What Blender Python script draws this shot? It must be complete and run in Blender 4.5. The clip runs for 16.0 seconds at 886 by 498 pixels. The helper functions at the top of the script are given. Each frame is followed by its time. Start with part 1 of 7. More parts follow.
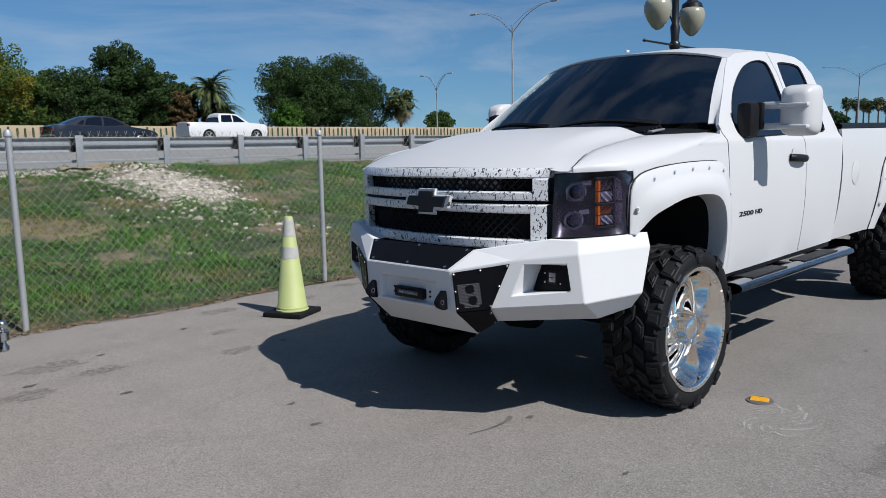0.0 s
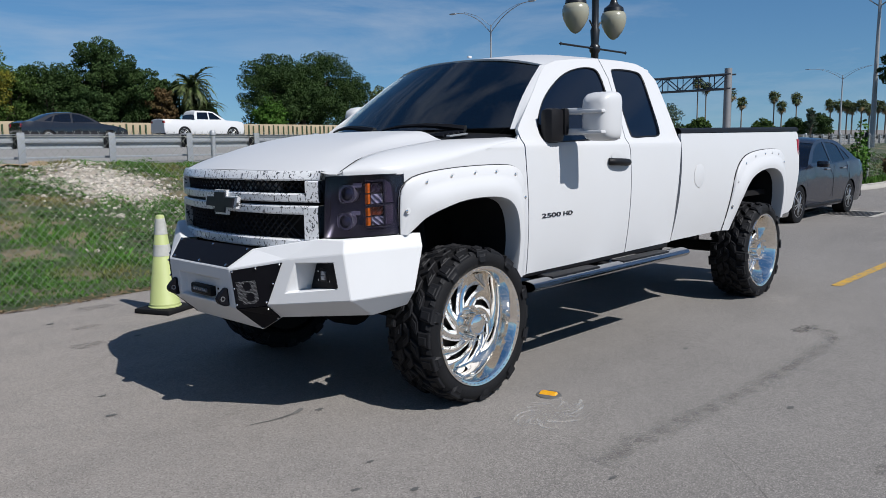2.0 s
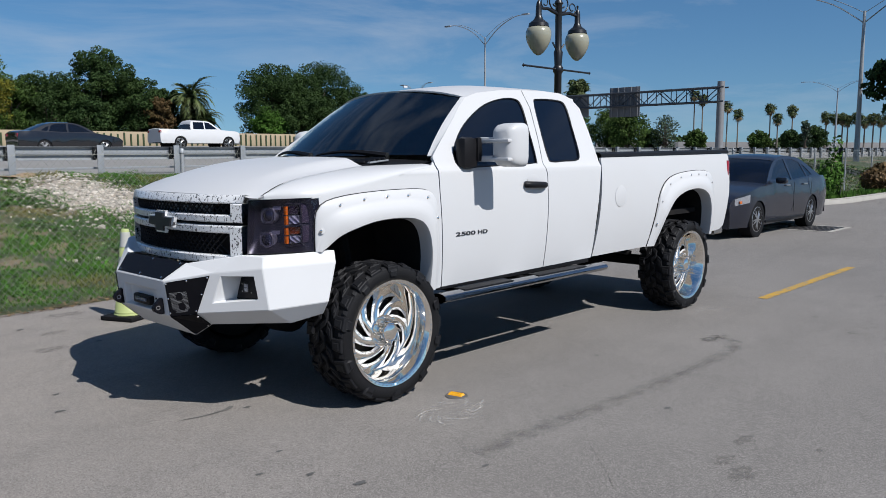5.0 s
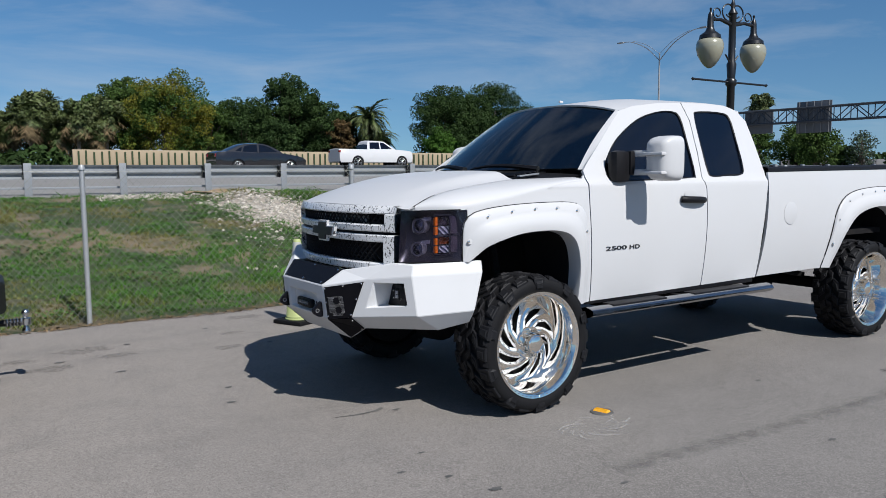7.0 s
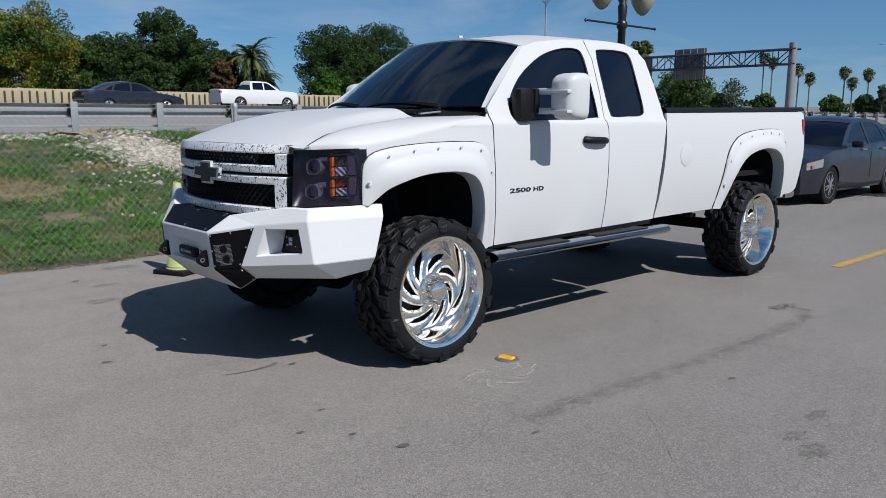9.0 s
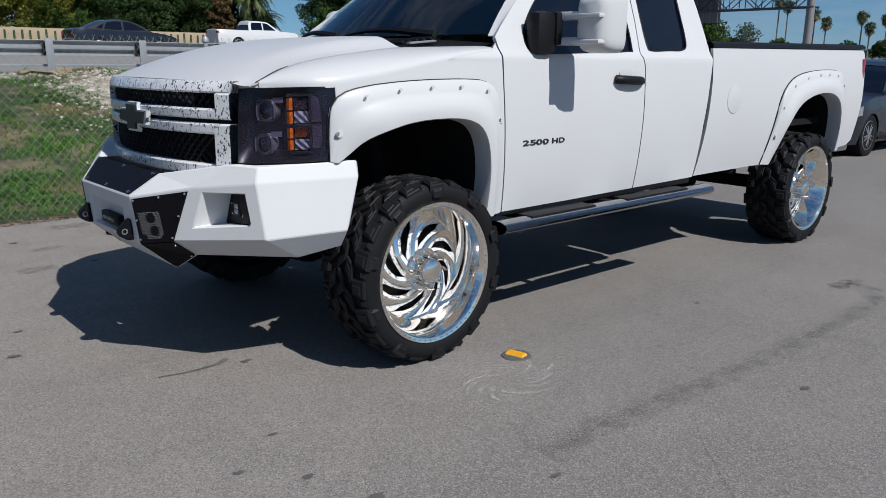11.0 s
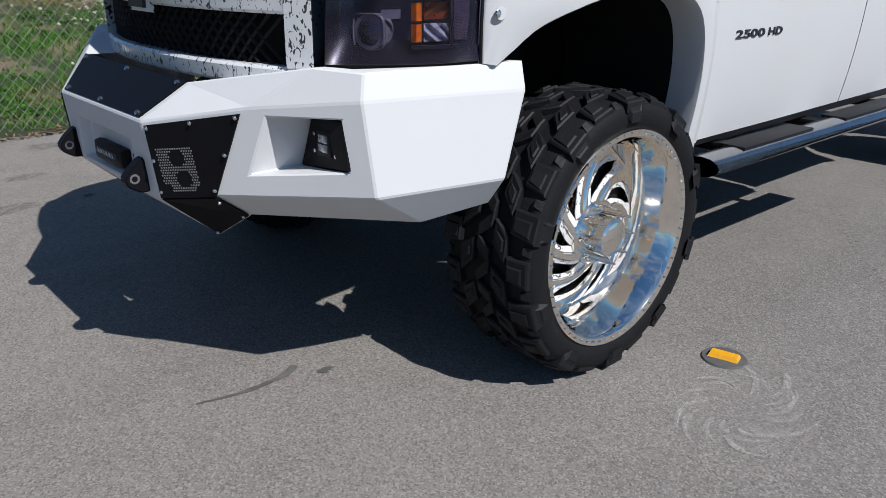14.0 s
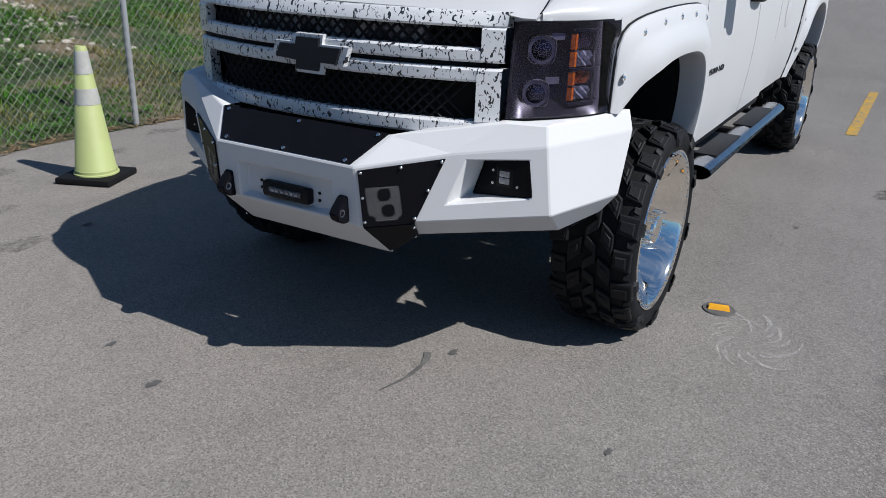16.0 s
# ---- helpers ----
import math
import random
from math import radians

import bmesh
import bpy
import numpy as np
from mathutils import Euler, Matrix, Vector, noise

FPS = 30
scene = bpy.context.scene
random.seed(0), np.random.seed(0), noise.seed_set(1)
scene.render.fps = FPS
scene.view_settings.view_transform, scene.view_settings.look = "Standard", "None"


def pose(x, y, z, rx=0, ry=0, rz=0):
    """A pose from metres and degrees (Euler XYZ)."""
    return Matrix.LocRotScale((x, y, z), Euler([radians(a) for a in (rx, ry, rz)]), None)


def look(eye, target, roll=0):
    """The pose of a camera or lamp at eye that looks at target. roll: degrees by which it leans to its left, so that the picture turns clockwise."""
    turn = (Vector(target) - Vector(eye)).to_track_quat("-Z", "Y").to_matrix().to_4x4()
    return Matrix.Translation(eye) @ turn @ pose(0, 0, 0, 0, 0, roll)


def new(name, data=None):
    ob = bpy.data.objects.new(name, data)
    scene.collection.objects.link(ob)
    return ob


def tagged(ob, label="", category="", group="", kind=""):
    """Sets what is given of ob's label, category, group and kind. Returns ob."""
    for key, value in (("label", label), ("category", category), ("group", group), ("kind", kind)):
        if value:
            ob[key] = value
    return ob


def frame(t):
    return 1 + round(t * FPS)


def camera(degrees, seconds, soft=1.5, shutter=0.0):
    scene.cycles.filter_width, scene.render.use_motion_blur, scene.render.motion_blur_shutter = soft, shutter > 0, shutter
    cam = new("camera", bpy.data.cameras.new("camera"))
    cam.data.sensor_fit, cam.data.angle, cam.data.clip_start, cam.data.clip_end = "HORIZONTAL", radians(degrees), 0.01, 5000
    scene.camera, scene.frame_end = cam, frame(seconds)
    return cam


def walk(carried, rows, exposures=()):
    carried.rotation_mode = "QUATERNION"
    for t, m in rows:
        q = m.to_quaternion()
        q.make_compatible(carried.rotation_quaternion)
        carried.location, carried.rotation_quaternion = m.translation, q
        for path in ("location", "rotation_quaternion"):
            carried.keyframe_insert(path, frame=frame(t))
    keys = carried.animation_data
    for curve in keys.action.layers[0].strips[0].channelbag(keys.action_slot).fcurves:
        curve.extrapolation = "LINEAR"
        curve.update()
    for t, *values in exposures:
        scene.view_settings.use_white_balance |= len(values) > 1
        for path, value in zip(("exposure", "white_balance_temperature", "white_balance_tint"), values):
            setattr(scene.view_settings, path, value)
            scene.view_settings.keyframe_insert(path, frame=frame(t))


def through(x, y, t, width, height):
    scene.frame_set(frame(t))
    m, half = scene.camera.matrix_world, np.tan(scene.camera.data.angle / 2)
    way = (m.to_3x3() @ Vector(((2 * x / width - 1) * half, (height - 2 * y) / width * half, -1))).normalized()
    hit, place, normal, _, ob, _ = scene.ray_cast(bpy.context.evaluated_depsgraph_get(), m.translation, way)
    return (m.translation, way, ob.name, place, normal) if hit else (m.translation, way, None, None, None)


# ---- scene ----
cam = camera(59.4, 16.0, soft=0.75)
PATH = [
    (0, (-3.855, -2.929, 1.439), (-2.435, -1.546, 1.175), -1.1),
    (0.5, (-3.712, -3.215, 1.454), (-2.279, -1.845, 1.19), -1.0),
    (1, (-3.561, -3.456, 1.465), (-2.125, -2.089, 1.201), -0.8),
    (1.5, (-3.37, -3.613, 1.461), (-1.934, -2.248, 1.192), -0.7),
    (2, (-3.224, -3.841, 1.45), (-1.79, -2.474, 1.182), -0.7),
    (2.5, (-3.225, -4.004, 1.477), (-1.788, -2.639, 1.21), -0.4),
    (3, (-3.254, -4.216, 1.515), (-1.816, -2.851, 1.25), -0.4),
    (3.5, (-3.25, -4.412, 1.549), (-1.813, -3.047, 1.285), -0.4),
    (3.7, (-3.241, -4.488, 1.561), (-1.801, -3.125, 1.296), -0.3),
    (6, (-3.222, -4.649, 1.521), (-1.816, -3.24, 1.33), -0.1),
    (6.5, (-3.214, -4.745, 1.496), (-2.058, -3.122, 1.311), -0.7),
    (6.7, (-3.234, -4.745, 1.496), (-2.168, -3.062, 1.314), -0.7),
    (7, (-3.178, -4.706, 1.517), (-2.066, -3.055, 1.323), -0.4),
    (7.5, (-3.173, -4.677, 1.519), (-1.819, -3.219, 1.319), -0.1),
    (8, (-3.167, -4.644, 1.512), (-1.831, -3.17, 1.312), -0.0),
    (8.5, (-3.128, -4.592, 1.508), (-1.801, -3.117, 1.258), -0.0),
    (8.7, (-3.105, -4.532, 1.497), (-1.781, -3.063, 1.199), 0.1),
    (10.8, (-2.452, -3.804, 1.41), (-1.13, -2.362, 0.995), 0.2),
    (11, (-2.338, -3.713, 1.412), (-1.04, -2.266, 0.941), 0.5),
    (11.5, (-2.114, -3.459, 1.344), (-0.831, -2.033, 0.777), 0.5),
    (12, (-1.974, -3.207, 1.298), (-0.702, -1.794, 0.677), 0.5),
    (12.5, (-1.892, -2.958, 1.274), (-0.613, -1.554, 0.646), 0.7),
    (13, (-1.769, -2.76, 1.215), (-0.512, -1.378, 0.503), 0.7),
    (13.5, (-1.747, -2.575, 1.209), (-0.495, -1.191, 0.49), 0.6),
    (14, (-1.892, -2.338, 1.239), (-0.633, -0.953, 0.533), 0.7),
    (14.5, (-2.166, -2.246, 1.35), (-0.842, -0.929, 0.638), 0.9),
    (15, (-2.435, -2.211, 1.464), (-1.001, -1.024, 0.731), 1.7),
    (15.5, (-2.769, -1.986, 1.486), (-1.233, -0.931, 0.76), 1.8),
    (16, (-3.091, -1.82, 1.506), (-1.485, -0.874, 0.782), 2.0),
]
walk(cam, [(t, look(eye, target, roll)) for t, eye, target, roll in PATH],
     exposures=((0, 0.28, 6430, 10), (8.5, 0.26, 6420, 10), (11, 0.11, 6420, 10), (12.5, 0.07, 6440, 10), (13, 0.20, 6400, 10), (16, 0.22, 6380, 10)))

# ==== world, sun, exposure ====
SUN = Vector((0.04, -0.92, 1.0)).normalized()
world = bpy.data.worlds.new("sky")
scene.world = world
world.use_nodes = True
wn, wl = world.node_tree.nodes, world.node_tree.links
sky = wn.new("ShaderNodeTexSky")
sky.sky_type, sky.sun_disc = "NISHITA", False
sky.sun_elevation = math.asin(SUN.z)
sky.sun_rotation = math.atan2(SUN.x, SUN.y)
sky.air_density, sky.dust_density, sky.ozone_density = 1.0, 0.3, 1.0
# thin high cloud streaks
tc = wn.new("ShaderNodeTexCoord")
mp = wn.new("ShaderNodeMapping")
mp.inputs["Scale"].default_value = (1.6, 2.2, 9.0)
mp.inputs["Rotation"].default_value = (0.05, 0.1, 0.5)
cn = wn.new("ShaderNodeTexNoise")
cn.inputs["Scale"].default_value, cn.inputs["Detail"].default_value, cn.inputs["Roughness"].default_value = 1.3, 7.0, 0.6
cn.inputs["Distortion"].default_value = 0.5
cr = wn.new("ShaderNodeValToRGB")
cr.color_ramp.elements[0].position, cr.color_ramp.elements[1].position = 0.46, 0.72
cr.color_ramp.elements[0].color, cr.color_ramp.elements[1].color = (0, 0, 0, 1), (0.38, 0.38, 0.38, 1)
cm = wn.new("ShaderNodeMix")
cm.data_type = "RGBA"
cm.inputs[7].default_value = (8.5, 9.0, 9.8, 1)
lift = wn.new("ShaderNodeVectorMath")
lift.operation = "MULTIPLY_ADD"
lift.inputs[1].default_value, lift.inputs[2].default_value = (1, 1, 0.9), (0, 0, 0.06)
wl.new(tc.outputs["Generated"], lift.inputs[0])
wl.new(lift.outputs[0], sky.inputs["Vector"])
wl.new(tc.outputs["Generated"], mp.inputs["Vector"])
wl.new(mp.outputs["Vector"], cn.inputs["Vector"])
wl.new(cn.outputs["Fac"], cr.inputs["Fac"])
wl.new(cr.outputs["Color"], cm.inputs[0])
hue = wn.new("ShaderNodeHueSaturation")
hue.inputs["Hue"].default_value, hue.inputs["Saturation"].default_value = 0.492, 1.12
wl.new(sky.outputs["Color"], hue.inputs["Color"])
tint = wn.new("ShaderNodeMix")
tint.data_type, tint.blend_type = "RGBA", "MULTIPLY"
tint.inputs[0].default_value, tint.inputs[7].default_value = 1.0, (0.70, 0.97, 1.26, 1)
wl.new(hue.outputs["Color"], tint.inputs[6])
wl.new(tint.outputs[2], cm.inputs[6])
wl.new(cm.outputs[2], wn["Background"].inputs["Color"])
wn["Background"].inputs["Strength"].default_value = 0.0545

sun_data = bpy.data.lights.new("sun", "SUN")
sun_data.energy, sun_data.angle, sun_data.color = 5.0, radians(0.53), (1.0, 0.972, 0.935)
sun = new("sun", sun_data)
sun.matrix_world = look(SUN * 60, (0, 0, 0))
scene.view_settings.exposure = 0.0


# ==== materials ====
def material(name, colour, rough=0.5, metal=0.0, coat=0.0, second=None, scale=6.0, amount=0.5, bump=0.0, bump_scale=60.0,
             island=0.0, spec=0.5, sharp=(0.35, 0.7), coords="Object", detail=5.0):
    """A surface with two scales of variation: a broad blend towards a second colour and a fine relief."""
    m = bpy.data.materials.new(name)
    m.use_nodes = True
    n, l = m.node_tree.nodes, m.node_tree.links
    b = n["Principled BSDF"]
    b.inputs["Roughness"].default_value, b.inputs["Metallic"].default_value = rough, metal
    b.inputs["Coat Weight"].default_value, b.inputs["Coat Roughness"].default_value = coat, 0.04
    b.inputs["Specular IOR Level"].default_value = spec
    b.inputs["Base Color"].default_value = (*colour, 1)
    t = n.new("ShaderNodeTexCoord")
    out = None
    if second is not None:
        no = n.new("ShaderNodeTexNoise")
        no.inputs["Scale"].default_value, no.inputs["Detail"].default_value = scale, detail
        no.inputs["Roughness"].default_value = 0.62
        ra = n.new("ShaderNodeValToRGB")
        ra.color_ramp.elements[0].position, ra.color_ramp.elements[1].position = sharp
        ra.color_ramp.elements[0].color, ra.color_ramp.elements[1].color = (0, 0, 0, 1), (amount, amount, amount, 1)
        mi = n.new("ShaderNodeMix")
        mi.data_type = "RGBA"
        mi.inputs[6].default_value, mi.inputs[7].default_value = (*colour, 1), (*second, 1)
        l.new(t.outputs[coords], no.inputs["Vector"])
        l.new(no.outputs["Fac"], ra.inputs["Fac"])
        l.new(ra.outputs["Color"], mi.inputs[0])
        out = mi.outputs[2]
    if island:
        ge = n.new("ShaderNodeNewGeometry")
        hs = n.new("ShaderNodeHueSaturation")
        mr = n.new("ShaderNodeMapRange")
        mr.inputs[3].default_value, mr.inputs[4].default_value = 1 - island, 1 + island
        l.new(ge.outputs["Random Per Island"], mr.inputs[0])
        l.new(mr.outputs[0], hs.inputs["Value"])
        if out is None:
            hs.inputs["Color"].default_value = (*colour, 1)
        else:
            l.new(out, hs.inputs["Color"])
        out = hs.outputs["Color"]
    if out is not None:
        l.new(out, b.inputs["Base Color"])
    if bump:
        n2 = n.new("ShaderNodeTexNoise")
        n2.inputs["Scale"].default_value, n2.inputs["Detail"].default_value = bump_scale, 4.0
        bu = n.new("ShaderNodeBump")
        bu.inputs["Strength"].default_value, bu.inputs["Distance"].default_value = bump, 0.01
        l.new(t.outputs[coords], n2.inputs["Vector"])
        l.new(n2.outputs["Fac"], bu.inputs["Height"])
        l.new(bu.outputs["Normal"], b.inputs["Normal"])
    return m


def glass(name, tint, clear, rough=0.03, spec_ior=1.5, through=(0.75, 0.85, 0.82)):
    """A dark pane: partly see-through, tinted, with a real gloss."""
    m = bpy.data.materials.new(name)
    m.use_nodes = True
    n, l = m.node_tree.nodes, m.node_tree.links
    b = n["Principled BSDF"]
    b.inputs["Base Color"].default_value = (*tint, 1)
    b.inputs["Roughness"].default_value, b.inputs["IOR"].default_value = rough, spec_ior
    tr = n.new("ShaderNodeBsdfTransparent")
    tr.inputs["Color"].default_value = (*through, 1)
    mx = n.new("ShaderNodeMixShader")
    mx.inputs[0].default_value = clear
    l.new(b.outputs[0], mx.inputs[1])
    l.new(tr.outputs[0], mx.inputs[2])
    l.new(mx.outputs[0], n["Material Output"].inputs["Surface"])
    return m


def pane(name, through, ior):
    """Clear glazing: a tint to look through and a gloss that grows towards grazing angles."""
    m = bpy.data.materials.new(name)
    m.use_nodes = True
    n, l = m.node_tree.nodes, m.node_tree.links
    n.remove(n["Principled BSDF"])
    tr, gl, fr, mx = (n.new("ShaderNode" + k) for k in ("BsdfTransparent", "BsdfGlossy", "Fresnel", "MixShader"))
    tr.inputs["Color"].default_value = (*through, 1)
    gl.inputs["Roughness"].default_value = 0.015
    fr.inputs["IOR"].default_value = ior
    l.new(fr.outputs[0], mx.inputs[0])
    l.new(tr.outputs[0], mx.inputs[1])
    l.new(gl.outputs[0], mx.inputs[2])
    l.new(mx.outputs[0], n["Material Output"].inputs["Surface"])
    return m


def asphalt_material():
    m = bpy.data.materials.new("worn_asphalt")
    m.use_nodes = True
    n, l = m.node_tree.nodes, m.node_tree.links
    b = n["Principled BSDF"]
    b.inputs["Roughness"].default_value = 0.85
    b.inputs["Specular IOR Level"].default_value = 0.3
    t = n.new("ShaderNodeTexCoord")

    def noise_tex(scale, detail, rough, lo, hi, vec=None):
        no = n.new("ShaderNodeTexNoise")
        no.inputs["Scale"].default_value, no.inputs["Detail"].default_value, no.inputs["Roughness"].default_value = scale, detail, rough
        mr = n.new("ShaderNodeMapRange")
        mr.inputs[1].default_value, mr.inputs[2].default_value = lo, hi
        l.new(vec or t.outputs["Object"], no.inputs["Vector"])
        l.new(no.outputs["Fac"], mr.inputs[0])
        return mr.outputs[0]

    def mix(fac, a, bcol, k=1.0):
        mi = n.new("ShaderNodeMix")
        mi.data_type = "RGBA"
        mu = n.new("ShaderNodeMath")
        mu.operation = "MULTIPLY"
        mu.inputs[1].default_value = k
        l.new(fac, mu.inputs[0])
        l.new(mu.outputs[0], mi.inputs[0])
        for i, c in ((6, a), (7, bcol)):
            if isinstance(c, tuple):
                mi.inputs[i].default_value = (*c, 1)
            else:
                l.new(c, mi.inputs[i])
        return mi.outputs[2]

    base = mix(noise_tex(0.5, 4, 0.6, 0.35, 0.68), (0.1428, 0.1340, 0.1267), (0.1822, 0.1709, 0.1611))
    # paler, warmer tone towards the fence and the lane ahead
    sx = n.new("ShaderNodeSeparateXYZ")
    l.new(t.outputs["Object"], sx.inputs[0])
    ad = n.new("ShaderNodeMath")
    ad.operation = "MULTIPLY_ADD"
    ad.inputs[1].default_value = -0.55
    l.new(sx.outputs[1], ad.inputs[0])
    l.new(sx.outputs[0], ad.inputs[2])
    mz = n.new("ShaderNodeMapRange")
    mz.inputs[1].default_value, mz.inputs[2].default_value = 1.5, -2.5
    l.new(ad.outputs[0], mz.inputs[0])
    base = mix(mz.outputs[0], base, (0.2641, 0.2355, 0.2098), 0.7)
    base = mix(noise_tex(2.3, 6, 0.65, 0.48, 0.75), base, (0.1190, 0.1122, 0.1070), 0.45)
    # long rubber tracks along the lane
    mpn = n.new("ShaderNodeMapping")
    mpn.inputs["Scale"].default_value = (0.12, 1.4, 1)
    l.new(t.outputs["Object"], mpn.inputs["Vector"])
    base = mix(noise_tex(1.2, 5, 0.6, 0.5, 0.75, mpn.outputs["Vector"]), base, (0.1020, 0.0964, 0.0917), 0.42)
    # stones in the binder
    vo = n.new("ShaderNodeTexVoronoi")
    vo.inputs["Scale"].default_value = 190.0
    l.new(t.outputs["Object"], vo.inputs["Vector"])
    sep = n.new("ShaderNodeSeparateColor")
    l.new(vo.outputs["Color"], sep.inputs[0])
    mr = n.new("ShaderNodeMapRange")
    mr.inputs[1].default_value, mr.inputs[2].default_value = 0.45, 1.0
    l.new(sep.outputs[0], mr.inputs[0])
    base = mix(mr.outputs[0], base, (0.3263, 0.3069, 0.2866), 0.62)
    mr2 = n.new("ShaderNodeMapRange")
    mr2.inputs[1].default_value, mr2.inputs[2].default_value = 0.55, 0.0
    l.new(sep.outputs[1], mr2.inputs[0])
    base = mix(mr2.outputs[0], base, (0.0612, 0.0574, 0.0541), 0.60)
    # fine cracks
    wv = n.new("ShaderNodeTexVoronoi")
    wv.feature = "DISTANCE_TO_EDGE"
    wv.inputs["Scale"].default_value = 0.28
    dn = n.new("ShaderNodeTexNoise")
    dn.inputs["Scale"].default_value, dn.inputs["Detail"].default_value = 2.5, 6
    va = n.new("ShaderNodeVectorMath")
    va.operation = "MULTIPLY_ADD"
    va.inputs[1].default_value = (0.6118, 0.5940, 0.0000)
    l.new(dn.outputs["Color"], va.inputs[0])
    l.new(t.outputs["Object"], va.inputs[2])
    l.new(t.outputs["Object"], dn.inputs["Vector"])
    l.new(va.outputs[0], wv.inputs["Vector"])
    mc = n.new("ShaderNodeMapRange")
    mc.inputs[1].default_value, mc.inputs[2].default_value = 0.004, 0.0
    l.new(wv.outputs["Distance"], mc.inputs[0])
    base = mix(mc.outputs[0], base, (0.0408, 0.0363, 0.0318), 0.12)
    l.new(base, b.inputs["Base Color"])
    bu = n.new("ShaderNodeBump")
    bu.inputs["Strength"].default_value, bu.inputs["Distance"].default_value = 0.5, 0.004
    l.new(sep.outputs[0], bu.inputs["Height"])
    l.new(bu.outputs["Normal"], b.inputs["Normal"])
    return m


def camo_material(name="fleck_vinyl", fleck=58):
    """White vinyl with small black flecks, stretched a little upwards."""
    m = material(name, (0.52, 0.525, 0.53), 0.3, coat=0.4)
    n, l = m.node_tree.nodes, m.node_tree.links
    t = n.new("ShaderNodeTexCoord")
    mpn = n.new("ShaderNodeMapping")
    mpn.inputs["Scale"].default_value = (1.0, 1.25, 0.8)
    vo = n.new("ShaderNodeTexNoise")
    vo.inputs["Scale"].default_value, vo.inputs["Detail"].default_value, vo.inputs["Distortion"].default_value = fleck, 1.5, 1.1
    ra = n.new("ShaderNodeValToRGB")
    ra.color_ramp.elements[0].position, ra.color_ramp.elements[1].position = 0.585, 0.625
    ra.color_ramp.elements[0].color, ra.color_ramp.elements[1].color = (0.64, 0.645, 0.65, 1), (0.024, 0.024, 0.028, 1)
    l.new(t.outputs["Object"], mpn.inputs["Vector"])
    l.new(mpn.outputs["Vector"], vo.inputs["Vector"])
    l.new(vo.outputs["Fac"], ra.inputs["Fac"])
    l.new(ra.outputs["Color"], n["Principled BSDF"].inputs["Base Color"])
    return m


M = {}
M["white"] = material("white_car_paint", (0.475, 0.480, 0.490), 0.34, coat=0.0, spec=0.22, second=(0.455, 0.455, 0.455), scale=1.6, amount=0.35)
M["bumper"] = material("white_powder_coat", (0.575, 0.58, 0.59), 0.5, coat=0.0, spec=0.15, second=(0.518, 0.518, 0.5106), scale=3, amount=0.3, bump=0.04, bump_scale=300)
M["black_plate"] = material("black_plate", (0.004, 0.004, 0.006), 0.5, spec=0.12, second=(0.007, 0.007, 0.009), scale=9, bump=0.05, bump_scale=250)
M["black_trim"] = material("black_plastic", (0.006, 0.006, 0.0075), 0.5, spec=0.2, second=(0.010, 0.010, 0.011), scale=14, bump=0.1, bump_scale=180)
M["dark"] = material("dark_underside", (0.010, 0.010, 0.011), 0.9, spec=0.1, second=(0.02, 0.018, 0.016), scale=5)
M["rubber"] = material("tyre_rubber", (0.0045, 0.0047, 0.006), 0.75, spec=0.2, second=(0.009, 0.0088, 0.009), scale=7, amount=0.6, bump=0.2, bump_scale=120)
# paler than the carcass rubber: lug highlights over dark gaps, put into the colour
M["tread"] = material("tread_rubber", (0.0055, 0.0058, 0.0075), 0.6, spec=0.25, second=(0.010, 0.0098, 0.011), scale=9, amount=0.6, bump=0.2, bump_scale=150)
M["chrome"] = material("polished_alloy", (0.93, 0.875, 0.80), 0.06, 1.0, second=(0.80, 0.765, 0.72), scale=14, amount=0.4, bump=0.03, bump_scale=26)
M["steel"] = material("brushed_steel", (0.55, 0.56, 0.57), 0.22, 1.0, second=(0.4, 0.4, 0.41), scale=10)
M["camo"] = camo_material()
M["camo_fine"] = camo_material("fine_fleck_vinyl", 85)
M["badge"] = material("dark_badge", (0.010, 0.011, 0.015), 0.45, second=(0.016, 0.016, 0.02), scale=20)
M["lamp_house"] = material("lamp_housing", (0.005, 0.005, 0.009), 0.3, spec=0.3, second=(0.009, 0.009, 0.014), scale=10)
M["lamp_barrel"] = material("grey_lamp_metal", (0.15, 0.15, 0.17), 0.3, 0.4, second=(0.09, 0.09, 0.10), scale=12)
M["bulb"] = material("projector_glass", (0.006, 0.007, 0.012), 0.05, coat=0.8, second=(0.012, 0.013, 0.018), scale=30)
M["smoked"] = material("smoked_plastic", (0.020, 0.017, 0.026), 0.15, coat=0.5, second=(0.06, 0.035, 0.04), scale=45)
M["amber_dark"] = material("dark_amber_lens", (0.16, 0.035, 0.006), 0.2, coat=0.5, second=(0.035, 0.015, 0.015), scale=45)
M["ring"] = material("dim_lamp_ring", (0.26, 0.26, 0.29), 0.22, 0.7, second=(0.16, 0.16, 0.18), scale=30)
M["vent"] = material("bright_vent_holes", (0.30, 0.30, 0.31), 0.4, 0.3, second=(0.08, 0.08, 0.085), scale=60)
M["mesh_black"] = material("black_mesh", (0.004, 0.004, 0.005), 0.6, spec=0.2, second=(0.008, 0.008, 0.009), scale=20)
# pale patches paint bright reflections onto the grey plate behind the grille mesh
M["core"] = material("dull_core_plate", (0.06, 0.06, 0.063), 0.4, 0.3, second=(0.42, 0.42, 0.44), scale=22, amount=0.95, sharp=(0.46, 0.56))
M["amber"] = material("amber_lens", (0.50, 0.115, 0.006), 0.15, coat=0.6, second=(0.16, 0.025, 0.004), scale=60, sharp=(0.42, 0.58))
